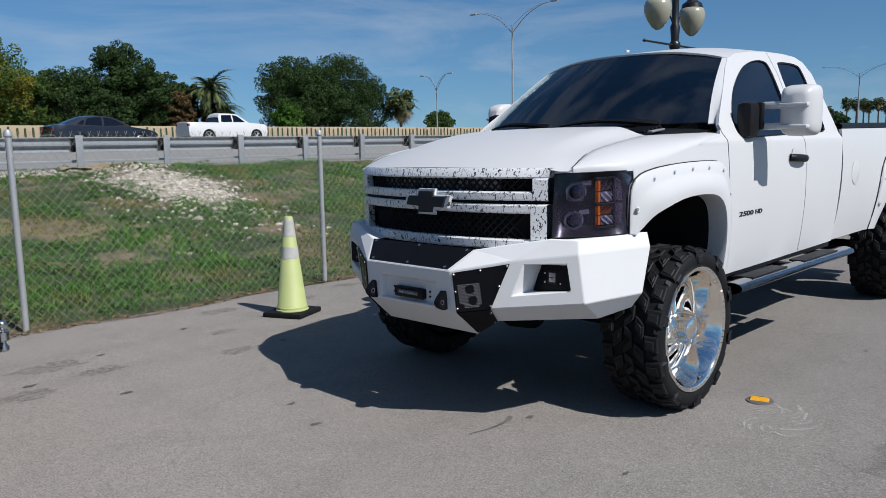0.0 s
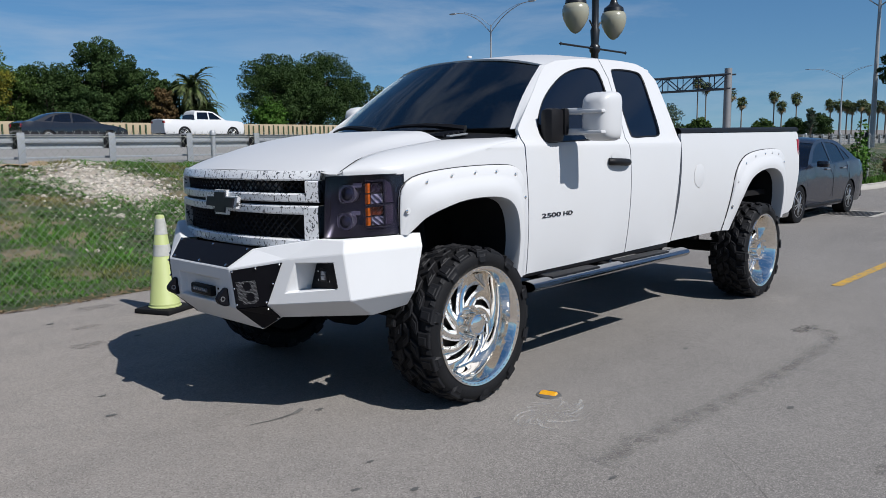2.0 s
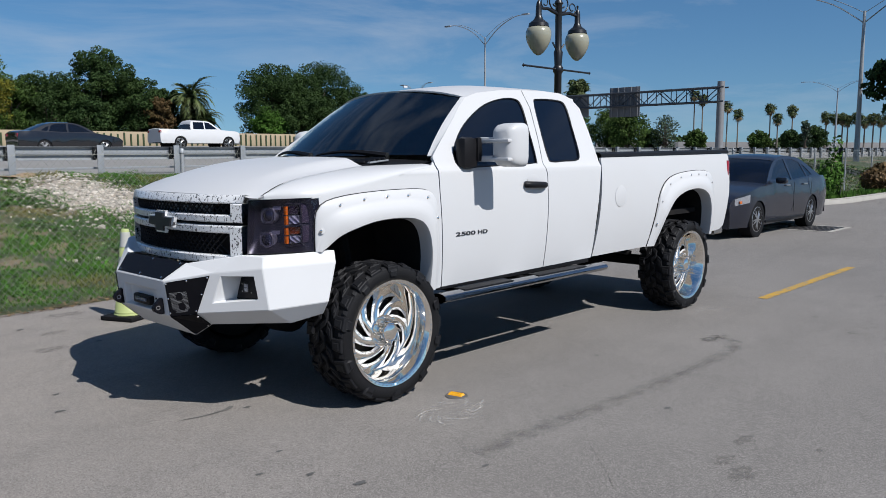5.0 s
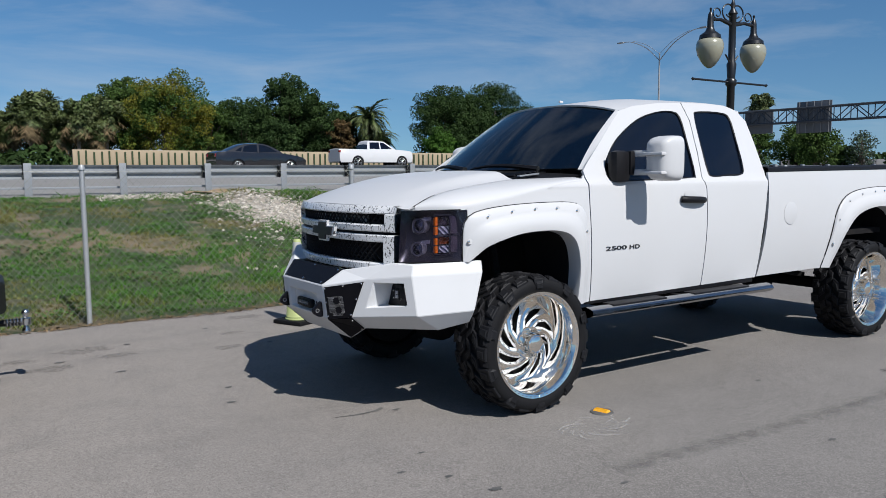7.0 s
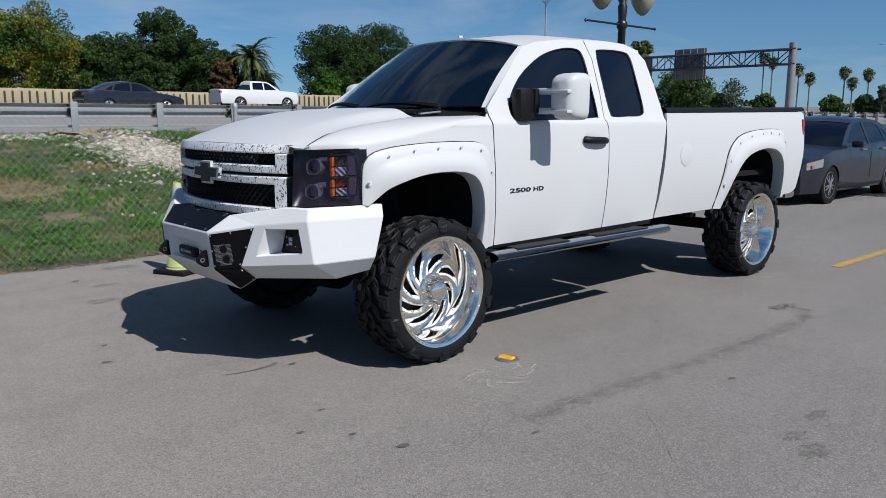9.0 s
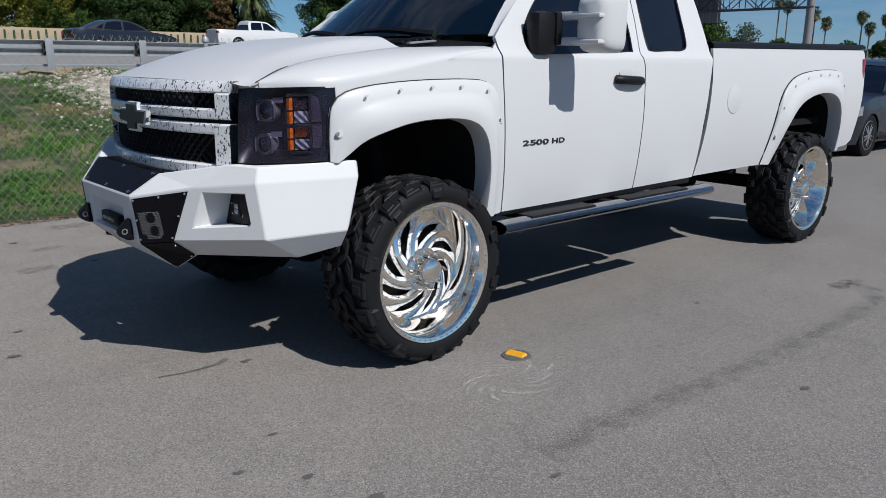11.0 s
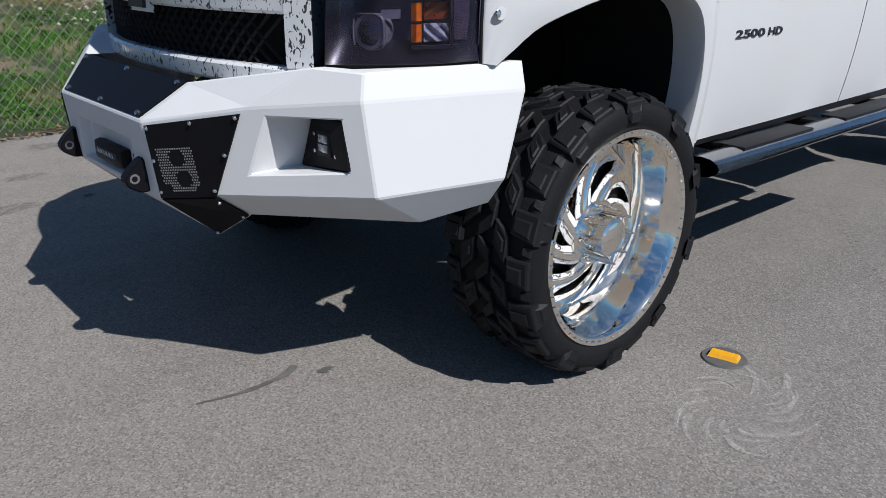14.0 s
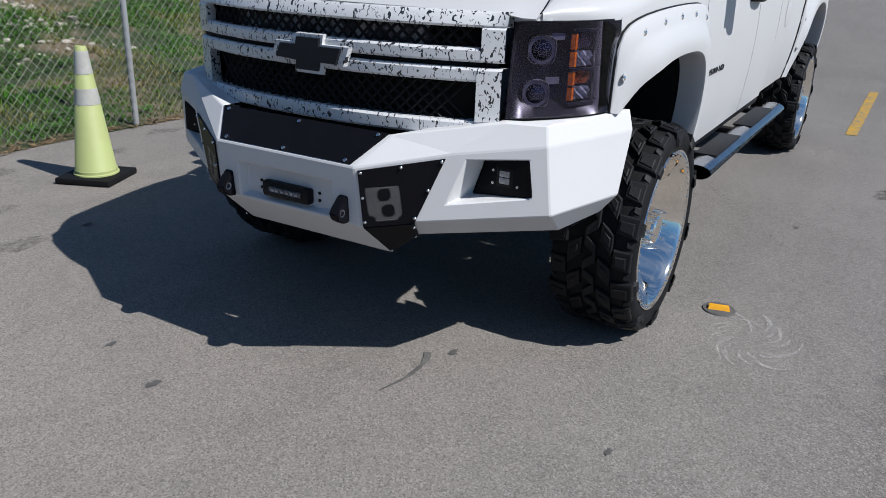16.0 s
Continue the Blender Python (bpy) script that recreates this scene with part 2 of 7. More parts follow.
M["red"] = material("red_lens", (0.26, 0.006, 0.010), 0.2, coat=0.6, second=(0.13, 0.003, 0.005), scale=40)
M["clear_lens"] = material("silver_reflector", (0.42, 0.43, 0.46), 0.2, 0.5, second=(0.12, 0.12, 0.14), scale=60, sharp=(0.42, 0.58))
M["step_tube"] = material("stainless_tube", (0.42, 0.42, 0.43), 0.18, 1.0, second=(0.30, 0.30, 0.31), scale=8, bump=0.03, bump_scale=30)
M["window"] = glass("tinted_glass", (0.003, 0.005, 0.011), 0.10)
M["windshield"] = pane("windshield_glass", (0.50, 0.64, 0.66), 2.4)
M["lens"] = pane("smoked_lens", (0.84, 0.82, 0.96), 1.36)
M["cabin"] = material("grey_cabin", (0.035, 0.037, 0.040), 0.7, second=(0.055, 0.056, 0.058), scale=6)
M["asphalt"] = asphalt_material()
M["highway"] = material("pale_road", (0.198, 0.1914, 0.1815), 0.9, second=(0.1452, 0.1419, 0.1353), scale=0.5, bump=0.2, bump_scale=40)
M["soil"] = material("grassy_soil", (0.022, 0.036, 0.009), 0.95, second=(0.125, 0.095, 0.058), scale=0.8, amount=0.95, sharp=(0.50, 0.60), bump=0.8, bump_scale=14)
M["blade"] = material("grass_blade", (0.040, 0.118, 0.010), 0.7, second=(0.135, 0.120, 0.036), scale=0.62, amount=0.95, sharp=(0.50, 0.60), island=0.65, spec=0.2)
M["weed"] = material("weed_leaf", (0.030, 0.100, 0.010), 0.65, second=(0.060, 0.140, 0.018), scale=1.5, amount=0.9, island=0.6, spec=0.25)
M["dry"] = material("dry_litter", (0.132, 0.0858, 0.0429), 0.9, second=(0.198, 0.1452, 0.0792), scale=4, island=0.4)
M["rock"] = material("limestone_rubble", (0.37, 0.34, 0.295), 0.9, second=(0.22, 0.19, 0.15), scale=12, island=0.35, bump=0.4, bump_scale=40)
M["board"] = material("weathered_board", (0.2772, 0.198, 0.1188), 0.85, second=(0.198, 0.1386, 0.0858), scale=8)
M["galv"] = material("galvanised_steel", (0.32, 0.335, 0.35), 0.5, 0.35, second=(0.24, 0.252, 0.264), scale=9, bump=0.05, bump_scale=80)
M["wire"] = material("galvanised_wire", (0.185, 0.190, 0.172), 0.5, 0.2, second=(0.11, 0.115, 0.10), scale=3)
M["rail"] = material("guard_rail_steel", (0.231, 0.2475, 0.264), 0.55, 0.3, second=(0.165, 0.1782, 0.1914), scale=1.5)
M["wall"] = material("tan_wall", (0.33, 0.264, 0.1782), 0.9, second=(0.2772, 0.2178, 0.1452), scale=0.7, bump=0.1, bump_scale=5)
M["vine"] = material("dark_green_slat", (0.0198, 0.0396, 0.0165), 0.9, second=(0.0396, 0.0594, 0.0198), scale=2)
M["bark"] = material("bark", (0.0858, 0.066, 0.0495), 0.95, second=(0.0462, 0.0363, 0.0297), scale=5, bump=0.6, bump_scale=20)
M["palm_bark"] = material("palm_trunk", (0.1452, 0.1254, 0.1023), 0.95, second=(0.0858, 0.0726, 0.0594), scale=3, bump=0.5, bump_scale=12)
M["leaf_dark"] = material("dark_leaves", (0.01848, 0.03696, 0.01122), 0.7, second=(0.0363, 0.0627, 0.01716), scale=0.35, amount=0.9, island=0.4, spec=0.1)
M["leaf_mid"] = material("green_leaves", (0.033, 0.06468, 0.01452), 0.7, second=(0.0561, 0.0858, 0.0198), scale=0.4, amount=0.9, island=0.4, spec=0.1)
M["leaf_haze"] = material("grey_green_leaves", (0.060, 0.085, 0.055), 0.7, second=(0.045, 0.07, 0.05), scale=0.4, amount=0.9, island=0.3, spec=0.1)
M["leaf_bright"] = material("bright_leaves", (0.0495, 0.1122, 0.0165), 0.7, second=(0.033, 0.0726, 0.0132), scale=0.6, island=0.35, spec=0.1)
M["leaf_gold"] = material("golden_leaves", (0.125, 0.120, 0.016), 0.7, second=(0.036, 0.075, 0.016), scale=0.34, amount=1.0, sharp=(0.43, 0.55), island=0.35, spec=0.1)
M["leaf_brown"] = material("russet_leaves", (0.0858, 0.0495, 0.0198), 0.7, second=(0.0396, 0.0462, 0.0132), scale=0.6, island=0.4, spec=0.2)
M["frond"] = material("palm_frond", (0.052, 0.078, 0.022), 0.6, second=(0.10, 0.095, 0.04), scale=0.5, island=0.4, spec=0.3)
M["frond_dry"] = material("dry_palm_frond", (0.1584, 0.1122, 0.0594), 0.8, second=(0.1056, 0.0792, 0.0396), scale=0.8, island=0.3, spec=0.2)
M["lamp_black"] = material("black_lamp_paint", (0.0066, 0.00726, 0.00858), 0.35, second=(0.0132, 0.0132, 0.01452), scale=9, bump=0.05, bump_scale=60)
M["globe"] = material("ribbed_acrylic_globe", (0.2772, 0.2706, 0.2046), 0.25, coat=0.5, second=(0.2178, 0.2112, 0.1584), scale=5)
M["cone"] = material("lime_cone", (0.3432, 0.396, 0.1584), 0.6, second=(0.297, 0.33, 0.1452), scale=6, amount=0.6, bump=0.05, bump_scale=60)
M["reflective"] = material("reflective_sleeve", (0.4092, 0.4158, 0.396), 0.4, second=(0.297, 0.2904, 0.264), scale=20)
M["yellow"] = material("worn_yellow_paint", (0.4092, 0.2376, 0.0198), 0.75, second=(0.198, 0.165, 0.1056), scale=9, amount=0.9, sharp=(0.42, 0.62))
M["reflector"] = material("amber_marker", (0.75, 0.38, 0.02), 0.2, coat=0.6, second=(0.6, 0.22, 0.01), scale=50)
def smudge(name, colour, strength, scale, lo=0.35, hi=0.65):
    """A thin, patchy film that lets the asphalt show through."""
    m = material(name, colour, 0.9)
    n, l = m.node_tree.nodes, m.node_tree.links
    t = n.new("ShaderNodeTexCoord")
    no = n.new("ShaderNodeTexNoise")
    no.inputs["Scale"].default_value, no.inputs["Detail"].default_value, no.inputs["Roughness"].default_value = scale, 8, 0.7
    mr = n.new("ShaderNodeMapRange")
    mr.inputs[1].default_value, mr.inputs[2].default_value, mr.inputs[4].default_value = lo, hi, strength
    mx = n.new("ShaderNodeMixShader")
    tr = n.new("ShaderNodeBsdfTransparent")
    l.new(t.outputs["Object"], no.inputs["Vector"])
    l.new(no.outputs["Fac"], mr.inputs[0])
    l.new(mr.outputs[0], mx.inputs[0])
    l.new(tr.outputs[0], mx.inputs[1])
    l.new(n["Principled BSDF"].outputs[0], mx.inputs[2])
    l.new(mx.outputs[0], n["Material Output"].inputs["Surface"])
    return m


def gravel_material():
    """Pale soil that thins out unevenly away from the washed-out middle of the bank."""
    m = smudge("gravelly_soil", (0.27, 0.235, 0.19), 0.95, 3.0, 0.78, 0.98)
    n, l = m.node_tree.nodes, m.node_tree.links
    mr = [k for k in n if k.bl_idname == "ShaderNodeMapRange"][0]
    no = [k for k in n if k.bl_idname == "ShaderNodeTexNoise"][0]
    t = [k for k in n if k.bl_idname == "ShaderNodeTexCoord"][-1]
    mp = n.new("ShaderNodeMapping")
    mp.inputs["Scale"].default_value, mp.inputs["Location"].default_value = (1 / 1.5, 1 / 2.6, 0.0), (-2.5 / 1.5, -9.9 / 2.6, 0)
    gr = n.new("ShaderNodeTexGradient")
    gr.gradient_type = "SPHERICAL"
    ad = n.new("ShaderNodeMath")
    ad.operation = "MULTIPLY_ADD"
    ad.inputs[1].default_value = 0.9
    l.new(t.outputs["Object"], mp.inputs["Vector"])
    l.new(mp.outputs["Vector"], gr.inputs["Vector"])
    l.new(gr.outputs["Fac"], ad.inputs[0])
    l.new(no.outputs["Fac"], ad.inputs[2])
    l.new(ad.outputs[0], mr.inputs[0])
    return m


M["gravel"] = gravel_material()
M["skid"] = smudge("rubber_film", (0.0792, 0.07722, 0.0759), 0.095, 7)
M["dust"] = smudge("chalk_dust", (0.42, 0.41, 0.39), 0.42, 26, 0.36, 0.62)
M["dust_thin"] = smudge("thin_dust", (0.36, 0.35, 0.335), 0.22, 14, 0.42, 0.72)
M["dirt"] = smudge("oily_dirt", (0.0594, 0.0561, 0.0495), 0.42, 22, 0.38, 0.66)
M["tar"] = material("dark_tar", (0.066, 0.066, 0.06468), 0.85, second=(0.1056, 0.1023, 0.099), scale=30)
M["rubber_mark"] = material("rubber_smear", (0.066, 0.06402, 0.06204), 0.9, second=(0.132, 0.1287, 0.1221), scale=20, amount=0.9)
M["chalk"] = material("chalky_scuff", (0.3036, 0.297, 0.2871), 0.9, second=(0.2244, 0.2178, 0.2112), scale=30, amount=0.9)
M["kerb"] = material("kerb_concrete", (0.3036, 0.2904, 0.264), 0.9, second=(0.2244, 0.2112, 0.1914), scale=4, bump=0.2, bump_scale=50)
M["grey_car"] = material("graphite_car_paint", (0.009, 0.0105, 0.018), 0.22, 0.0, coat=0.3, spec=0.4, second=(0.017, 0.019, 0.029), scale=2)
M["black_car"] = material("black_car_paint", (0.0066, 0.0066, 0.00924), 0.2, coat=0.8, second=(0.01056, 0.01056, 0.0132), scale=2)
M["alloy"] = material("alloy_wheel", (0.363, 0.3696, 0.3828), 0.3, 0.8, second=(0.264, 0.2706, 0.2838), scale=20)
M["gantry"] = material("gantry_steel", (0.2178, 0.2178, 0.2244), 0.6, 0.3, second=(0.1584, 0.1584, 0.165), scale=1.5)
M["truss"] = material("dark_truss_steel", (0.040, 0.048, 0.062), 0.6, 0.2, second=(0.06, 0.068, 0.08), scale=1.5)
M["far_wall"] = material("far_barrier", (0.15, 0.15, 0.155), 0.9, second=(0.12, 0.12, 0.125), scale=0.3)
M["sign_back"] = material("sign_back", (0.132, 0.1386, 0.1518), 0.6, 0.3, second=(0.0924, 0.099, 0.1056), scale=0.8)
M["cream"] = material("cream_paint", (0.4092, 0.3828, 0.3168), 0.4, coat=0.4, second=(0.3432, 0.3168, 0.264), scale=3)
M["rust"] = material("rusty_panel", (0.132, 0.0858, 0.0594), 0.9, second=(0.198, 0.1584, 0.1254), scale=1.2)


# ==== building helpers ====
def part(name, bm, mat, parent=None, label="", smooth=35):
    """Links a bmesh as one mesh object under a thing or part."""
    me = bpy.data.meshes.new(name)
    bm.normal_update()
    bm.to_mesh(me)
    bm.free()
    me.materials.append(mat)
    if smooth:
        me.shade_smooth()
        me.set_sharp_from_angle(angle=radians(smooth))
    ob = new(name, me)
    ob.parent = parent
    if label:
        tagged(ob, label)
    return ob


def raw(name, verts, faces, mat, parent=None, label="", smooth=0):
    me = bpy.data.meshes.new(name)
    me.from_pydata(verts, [], faces)
    me.update()
    me.materials.append(mat)
    if smooth:
        me.shade_smooth()
        me.set_sharp_from_angle(angle=radians(smooth))
    ob = new(name, me)
    ob.parent = parent
    if label:
        tagged(ob, label)
    return ob


def thing(name, at, label, category, group="", kind="", rz=0.0):
    ob = new(name)
    ob.matrix_basis = pose(*at, 0, 0, rz)
    ob.empty_display_size = 0.2
    return tagged(ob, label, category, group, kind)


def shared(name, source, parent, m):
    """Another object on the same mesh."""
    ob = new(name, source.data)
    ob.parent = parent
    ob.matrix_basis = m
    return ob


def add_box(bm, c, s, bevel=0.0, rot=None):
    m = Matrix.Translation(c) @ (rot or Matrix()) @ Matrix.Diagonal((*s, 1))
    r = bmesh.ops.create_cube(bm, size=1.0, matrix=m)
    if bevel:
        es = list({e for v in r["verts"] for e in v.link_edges})
        bmesh.ops.bevel(bm, geom=es, offset=bevel, segments=2, affect="EDGES", profile=0.6)
    return bm


def box(c, s, bevel=0.0, rot=None):
    return add_box(bmesh.new(), c, s, bevel, rot)


def add_tube(bm, pts, radii, segs=8, cap=True):
    pts = [Vector(p) for p in pts]
    if not isinstance(radii, (list, tuple)):
        radii = [radii] * len(pts)
    rings = []
    up = Vector((0, 0, 1))
    for i, p in enumerate(pts):
        d = (pts[min(i + 1, len(pts) - 1)] - pts[max(i - 1, 0)]).normalized()
        a = d.cross(up if abs(d.z) < 0.95 else Vector((1, 0, 0))).normalized()
        b = d.cross(a)
        rings.append([bm.verts.new(p + radii[i] * (math.cos(2 * math.pi * k / segs) * a + math.sin(2 * math.pi * k / segs) * b)) for k in range(segs)])
    for r0, r1 in zip(rings, rings[1:]):
        for k in range(segs):
            bm.faces.new((r0[k], r1[k], r1[(k + 1) % segs], r0[(k + 1) % segs]))
    if cap:
        bm.faces.new(rings[0])
        bm.faces.new(rings[-1][::-1])
    return bm


def tube(pts, radii, segs=8):
    return add_tube(bmesh.new(), pts, radii, segs)


def add_lathe(bm, profile, axis="z", segs=32, centre=(0, 0, 0), closed=False):
    """Turns (radius, height) pairs round an axis."""
    rings = []
    for r, h in profile:
        ring = []
        for k in range(segs):
            a = 2 * math.pi * k / segs
            p = (r * math.cos(a), r * math.sin(a), h)
            if axis == "y":
                p = (p[0], h, p[1])
            ring.append(bm.verts.new(Vector(p) + Vector(centre)))
        rings.append(ring)
    pairs = list(zip(rings, rings[1:])) + ([(rings[-1], rings[0])] if closed else [])
    for r0, r1 in pairs:
        for k in range(segs):
            bm.faces.new((r0[k], r0[(k + 1) % segs], r1[(k + 1) % segs], r1[k]))
    if not closed:
        for r in (rings[0], rings[-1]):
            bm.faces.new(r)
    bmesh.ops.recalc_face_normals(bm, faces=bm.faces)
    return bm


def lathe(profile, axis="z", segs=32, centre=(0, 0, 0), closed=False):
    return add_lathe(bmesh.new(), profile, axis, segs, centre, closed)


def curve(pts, n=6, closed=False):
    """A smooth line through the points."""
    out, k = [], len(pts)
    for i in range(k if closed else k - 1):
        if closed:
            p = [Vector(pts[(i + j) % k]) for j in (-1, 0, 1, 2)]
        else:
            p = [Vector(pts[min(max(i + j, 0), k - 1)]) for j in (-1, 0, 1, 2)]
        for s in range(n):
            t = s / n
            out.append(0.5 * (2 * p[1] + (p[2] - p[0]) * t + (2 * p[0] - 5 * p[1] + 4 * p[2] - p[3]) * t * t + (3 * p[1] - p[0] - 3 * p[2] + p[3]) * t ** 3))
    if not closed:
        out.append(Vector(pts[-1]))
    return [tuple(v) for v in out]


def resample(pts, n):
    """n points evenly along a line."""
    pts = [Vector(p) for p in pts]
    acc = [0.0]
    for a, b in zip(pts, pts[1:]):
        acc.append(acc[-1] + (b - a).length)
    out, j = [], 0
    for i in range(n):
        s = acc[-1] * i / (n - 1)
        while j < len(pts) - 2 and acc[j + 1] < s:
            j += 1
        f = (s - acc[j]) / max(acc[j + 1] - acc[j], 1e-9)
        out.append(pts[j].lerp(pts[j + 1], min(max(f, 0), 1)))
    return out


def panel(loops, ymap, side, step=0.075, thick=0.02):
    """A sheet over an outline in x and z, with holes, bent to y = side * ymap(x, z), and given thickness."""
    bm = bmesh.new()
    for loop in loops:
        vs = [bm.verts.new((p[0], 0, p[1])) for p in loop]
        for a, b in zip(vs, vs[1:] + vs[:1]):
            bm.edges.new((a, b))
    bmesh.ops.triangle_fill(bm, use_beauty=True, use_dissolve=False, edges=bm.edges[:], normal=(0, -1, 0))
    xs = [p[0] for p in loops[0]]
    zs = [p[1] for p in loops[0]]
    for n, lo, hi in ((Vector((1, 0, 0)), min(xs), max(xs)), (Vector((0, 0, 1)), min(zs), max(zs))):
        k = max(1, int((hi - lo) / step))
        for i in range(1, k):
            bmesh.ops.bisect_plane(bm, geom=bm.verts[:] + bm.edges[:] + bm.faces[:], plane_co=n * (lo + (hi - lo) * i / k), plane_no=n)
    for z in (1.40, 1.42, 1.44, 1.46, 1.48):
        if min(zs) < z < max(zs):
            bmesh.ops.bisect_plane(bm, geom=bm.verts[:] + bm.edges[:] + bm.faces[:], plane_co=(0, 0, z), plane_no=(0, 0, 1))
    for v in bm.verts:
        v.co.y = side * ymap(v.co.x, v.co.z)
    bmesh.ops.recalc_face_normals(bm, faces=bm.faces)
    if sum(f.normal.y * f.calc_area() for f in bm.faces) * side < 0:
        bmesh.ops.reverse_faces(bm, faces=bm.faces)
    if thick:
        bmesh.ops.solidify(bm, geom=bm.faces[:], thickness=thick)
    return bm


def patch(rows, thick=0.0, flip=False):
    """A sheet over rows of points."""
    bm = bmesh.new()
    g = [[bm.verts.new(p) for p in row] for row in rows]
    for r0, r1 in zip(g, g[1:]):
        for i in range(len(r0) - 1):
            f = (r0[i], r0[i + 1], r1[i + 1], r1[i])
            bm.faces.new(f[::-1] if flip else f)
    if thick:
        thicken(bm, thick)
    return bm


def thicken(bm, thick, core=(1.8, 0, 0.8)):
    """Give a sheet a second skin on its inner side, and close its rim."""
    bm.normal_update()
    fs, vs = bm.faces[:], bm.verts[:]
    lean = sum(f.normal.dot(Vector(core) - f.calc_center_median()) * f.calc_area() for f in fs)
    k = thick if lean > 0 else -thick
    back = {v: bm.verts.new(v.co + v.normal * k) for v in vs}
    rim = [e for e in bm.edges if len(e.link_faces) == 1]
    for f in fs:
        bm.faces.new([back[v] for v in reversed(f.verts)])
    for e in rim:
        a, b = e.verts
        bm.faces.new((a, b, back[b], back[a]))
    bmesh.ops.recalc_face_normals(bm, faces=bm.faces)


def plates(faces, thick=0.0, mirror=False):
    """Flat faces from corner lists that share corners; mirrored in y if asked."""
    bm = bmesh.new()
    seen = {}

    def vert(p):
        key = tuple(round(c, 4) for c in p)
        if key not in seen:
            seen[key] = bm.verts.new(p)
        return seen[key]
    for f in faces:
        bm.faces.new([vert(p) for p in f])
        if mirror:
            bm.faces.new([vert((p[0], -p[1], p[2])) for p in f][::-1])
    if thick:
        bmesh.ops.recalc_face_normals(bm, faces=bm.faces)
        bmesh.ops.solidify(bm, geom=bm.faces[:], thickness=thick)
    return bm


def smoothstep(a, b, x):
    t = min(max((x - a) / (b - a), 0.0), 1.0)
    return t * t * (3 - 2 * t)


# ==== the large structure ====
def slope_height(x, y):
    """The embankment: flat at the fence, rising to the road's shoulder."""
    t = min(max((y - 3.95) / 8.6, 0.0), 1.0)
    z = 1.08 * (0.35 * t + 0.65 * t * t * (3 - 2 * t))
    n = noise.noise((x * 0.5, y * 0.5, 3.0)) * 0.10 + noise.noise((x * 1.7, y * 1.7, 9.0)) * 0.05 + noise.noise((x * 4.3, y * 4.3, 5.0)) * 0.035
    bank = 0.14 * math.exp(-((x - 3.6) / 2.0) ** 2 - ((y - 11.0) / 1.6) ** 2)
    return z + (n + bank) * smoothstep(3.9, 5.5, y) * (1 - 0.7 * smoothstep(11.8, 12.8, y))


def strip(name, x0, x1, y0, y1, nx, ny, zf, mat, label, category):
    xs, ys = np.linspace(x0, x1, nx + 1), np.linspace(y0, y1, ny + 1)
    ob = raw(name, [(x, y, zf(x, y)) for y in ys for x in xs],
             [(j * (nx + 1) + i, j * (nx + 1) + i + 1, (j + 1) * (nx + 1) + i + 1, (j + 1) * (nx + 1) + i) for j in range(ny) for i in range(nx)], mat, smooth=60)
    return tagged(ob, label, category, kind="structure")


def road_z(y):
    """The highway climbs gently away from the rail."""
    return 1.07 + 0.0262 * (min(max(y, 12.9), 61.5) - 12.9)


strip("ground", -2500, 2500, -2500, 2500, 4, 4, lambda x, y: -0.12, M["soil"], "flat grassy land reaching to the horizon", "ground")
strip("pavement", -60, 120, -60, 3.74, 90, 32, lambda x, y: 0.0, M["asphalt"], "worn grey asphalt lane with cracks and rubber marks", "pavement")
for xa, xb, nx, ny in ((-30, -9, 80, 40), (-9, 13, 300, 120), (13, 70, 220, 40)):
    strip("embankment", xa, xb, 3.74, 12.9, nx, ny, lambda x, y: slope_height(x, y) if y > 3.8 else 0.0, M["soil"], "grassy embankment with bare earth below the highway", "grass bank")
strip("road", -200, 400, 12.9, 61.5, 60, 4, lambda x, y: road_z(y), M["highway"], "pale concrete highway behind the guard rail", "road")
strip("far_verge", -400, 700, 61.5, 300, 20, 8, lambda x, y: 2.27, M["soil"], "green verge beyond the highway wall", "ground")


# ==== pickup truck ====
truck = thing("pickup_truck", (0, 0, 0), "lifted white extended cab pickup truck with polished wheels on grey asphalt", "pickup truck")


def body_y(x, z):
    """Half width of the body side."""
    y = 0.998 - 0.035 * ((z - 1.12) / 0.45) ** 2
    if z > 1.42:
        k = z - 1.42
        y = 0.9835 - 0.018 * min(k / 0.06, 1.0) - 0.50 * max(k - 0.02, 0)
    if x < 0.3:
        y -= 0.055 * ((0.3 - x) / 0.76) ** 2
    return y


def bed_y(x, z):
    return 0.992 - 0.035 * ((z - 1.15) / 0.4) ** 2


def shoulder(x):
    """Height of the fender's upper edge."""
    return 1.303 + 0.165 * smoothstep(-0.6, 0.55, x) ** 0.9


def hood_z(x, y):
    """Height of the hood: a flat raised middle that steps down to the fenders."""
    a = abs(y)
    t = min(max((x + 0.905 - 0.11 * (a / 0.68) ** 2.2) / 1.2, 0.0), 1.0)
    z = 1.325 + 0.212 * (1 - (1 - t) ** 2.4)
    z -= 0.004 * (min(a, 0.55) / 0.5) ** 2
    z -= (0.004 + 0.046 * smoothstep(-0.80, -0.05, x)) * smoothstep(0.50, 0.70, a)
    return z - 0.012 * smoothstep(0.655, 0.735, a) * (1 - smoothstep(-0.80, -0.60, x))


def hood_edge(x):
    """Half width of the hood at its seam with the fender."""
    return 0.760 - 0.045 * smoothstep(-0.74, -0.45, x) - 0.037 * smoothstep(-0.45, 0.09, x)


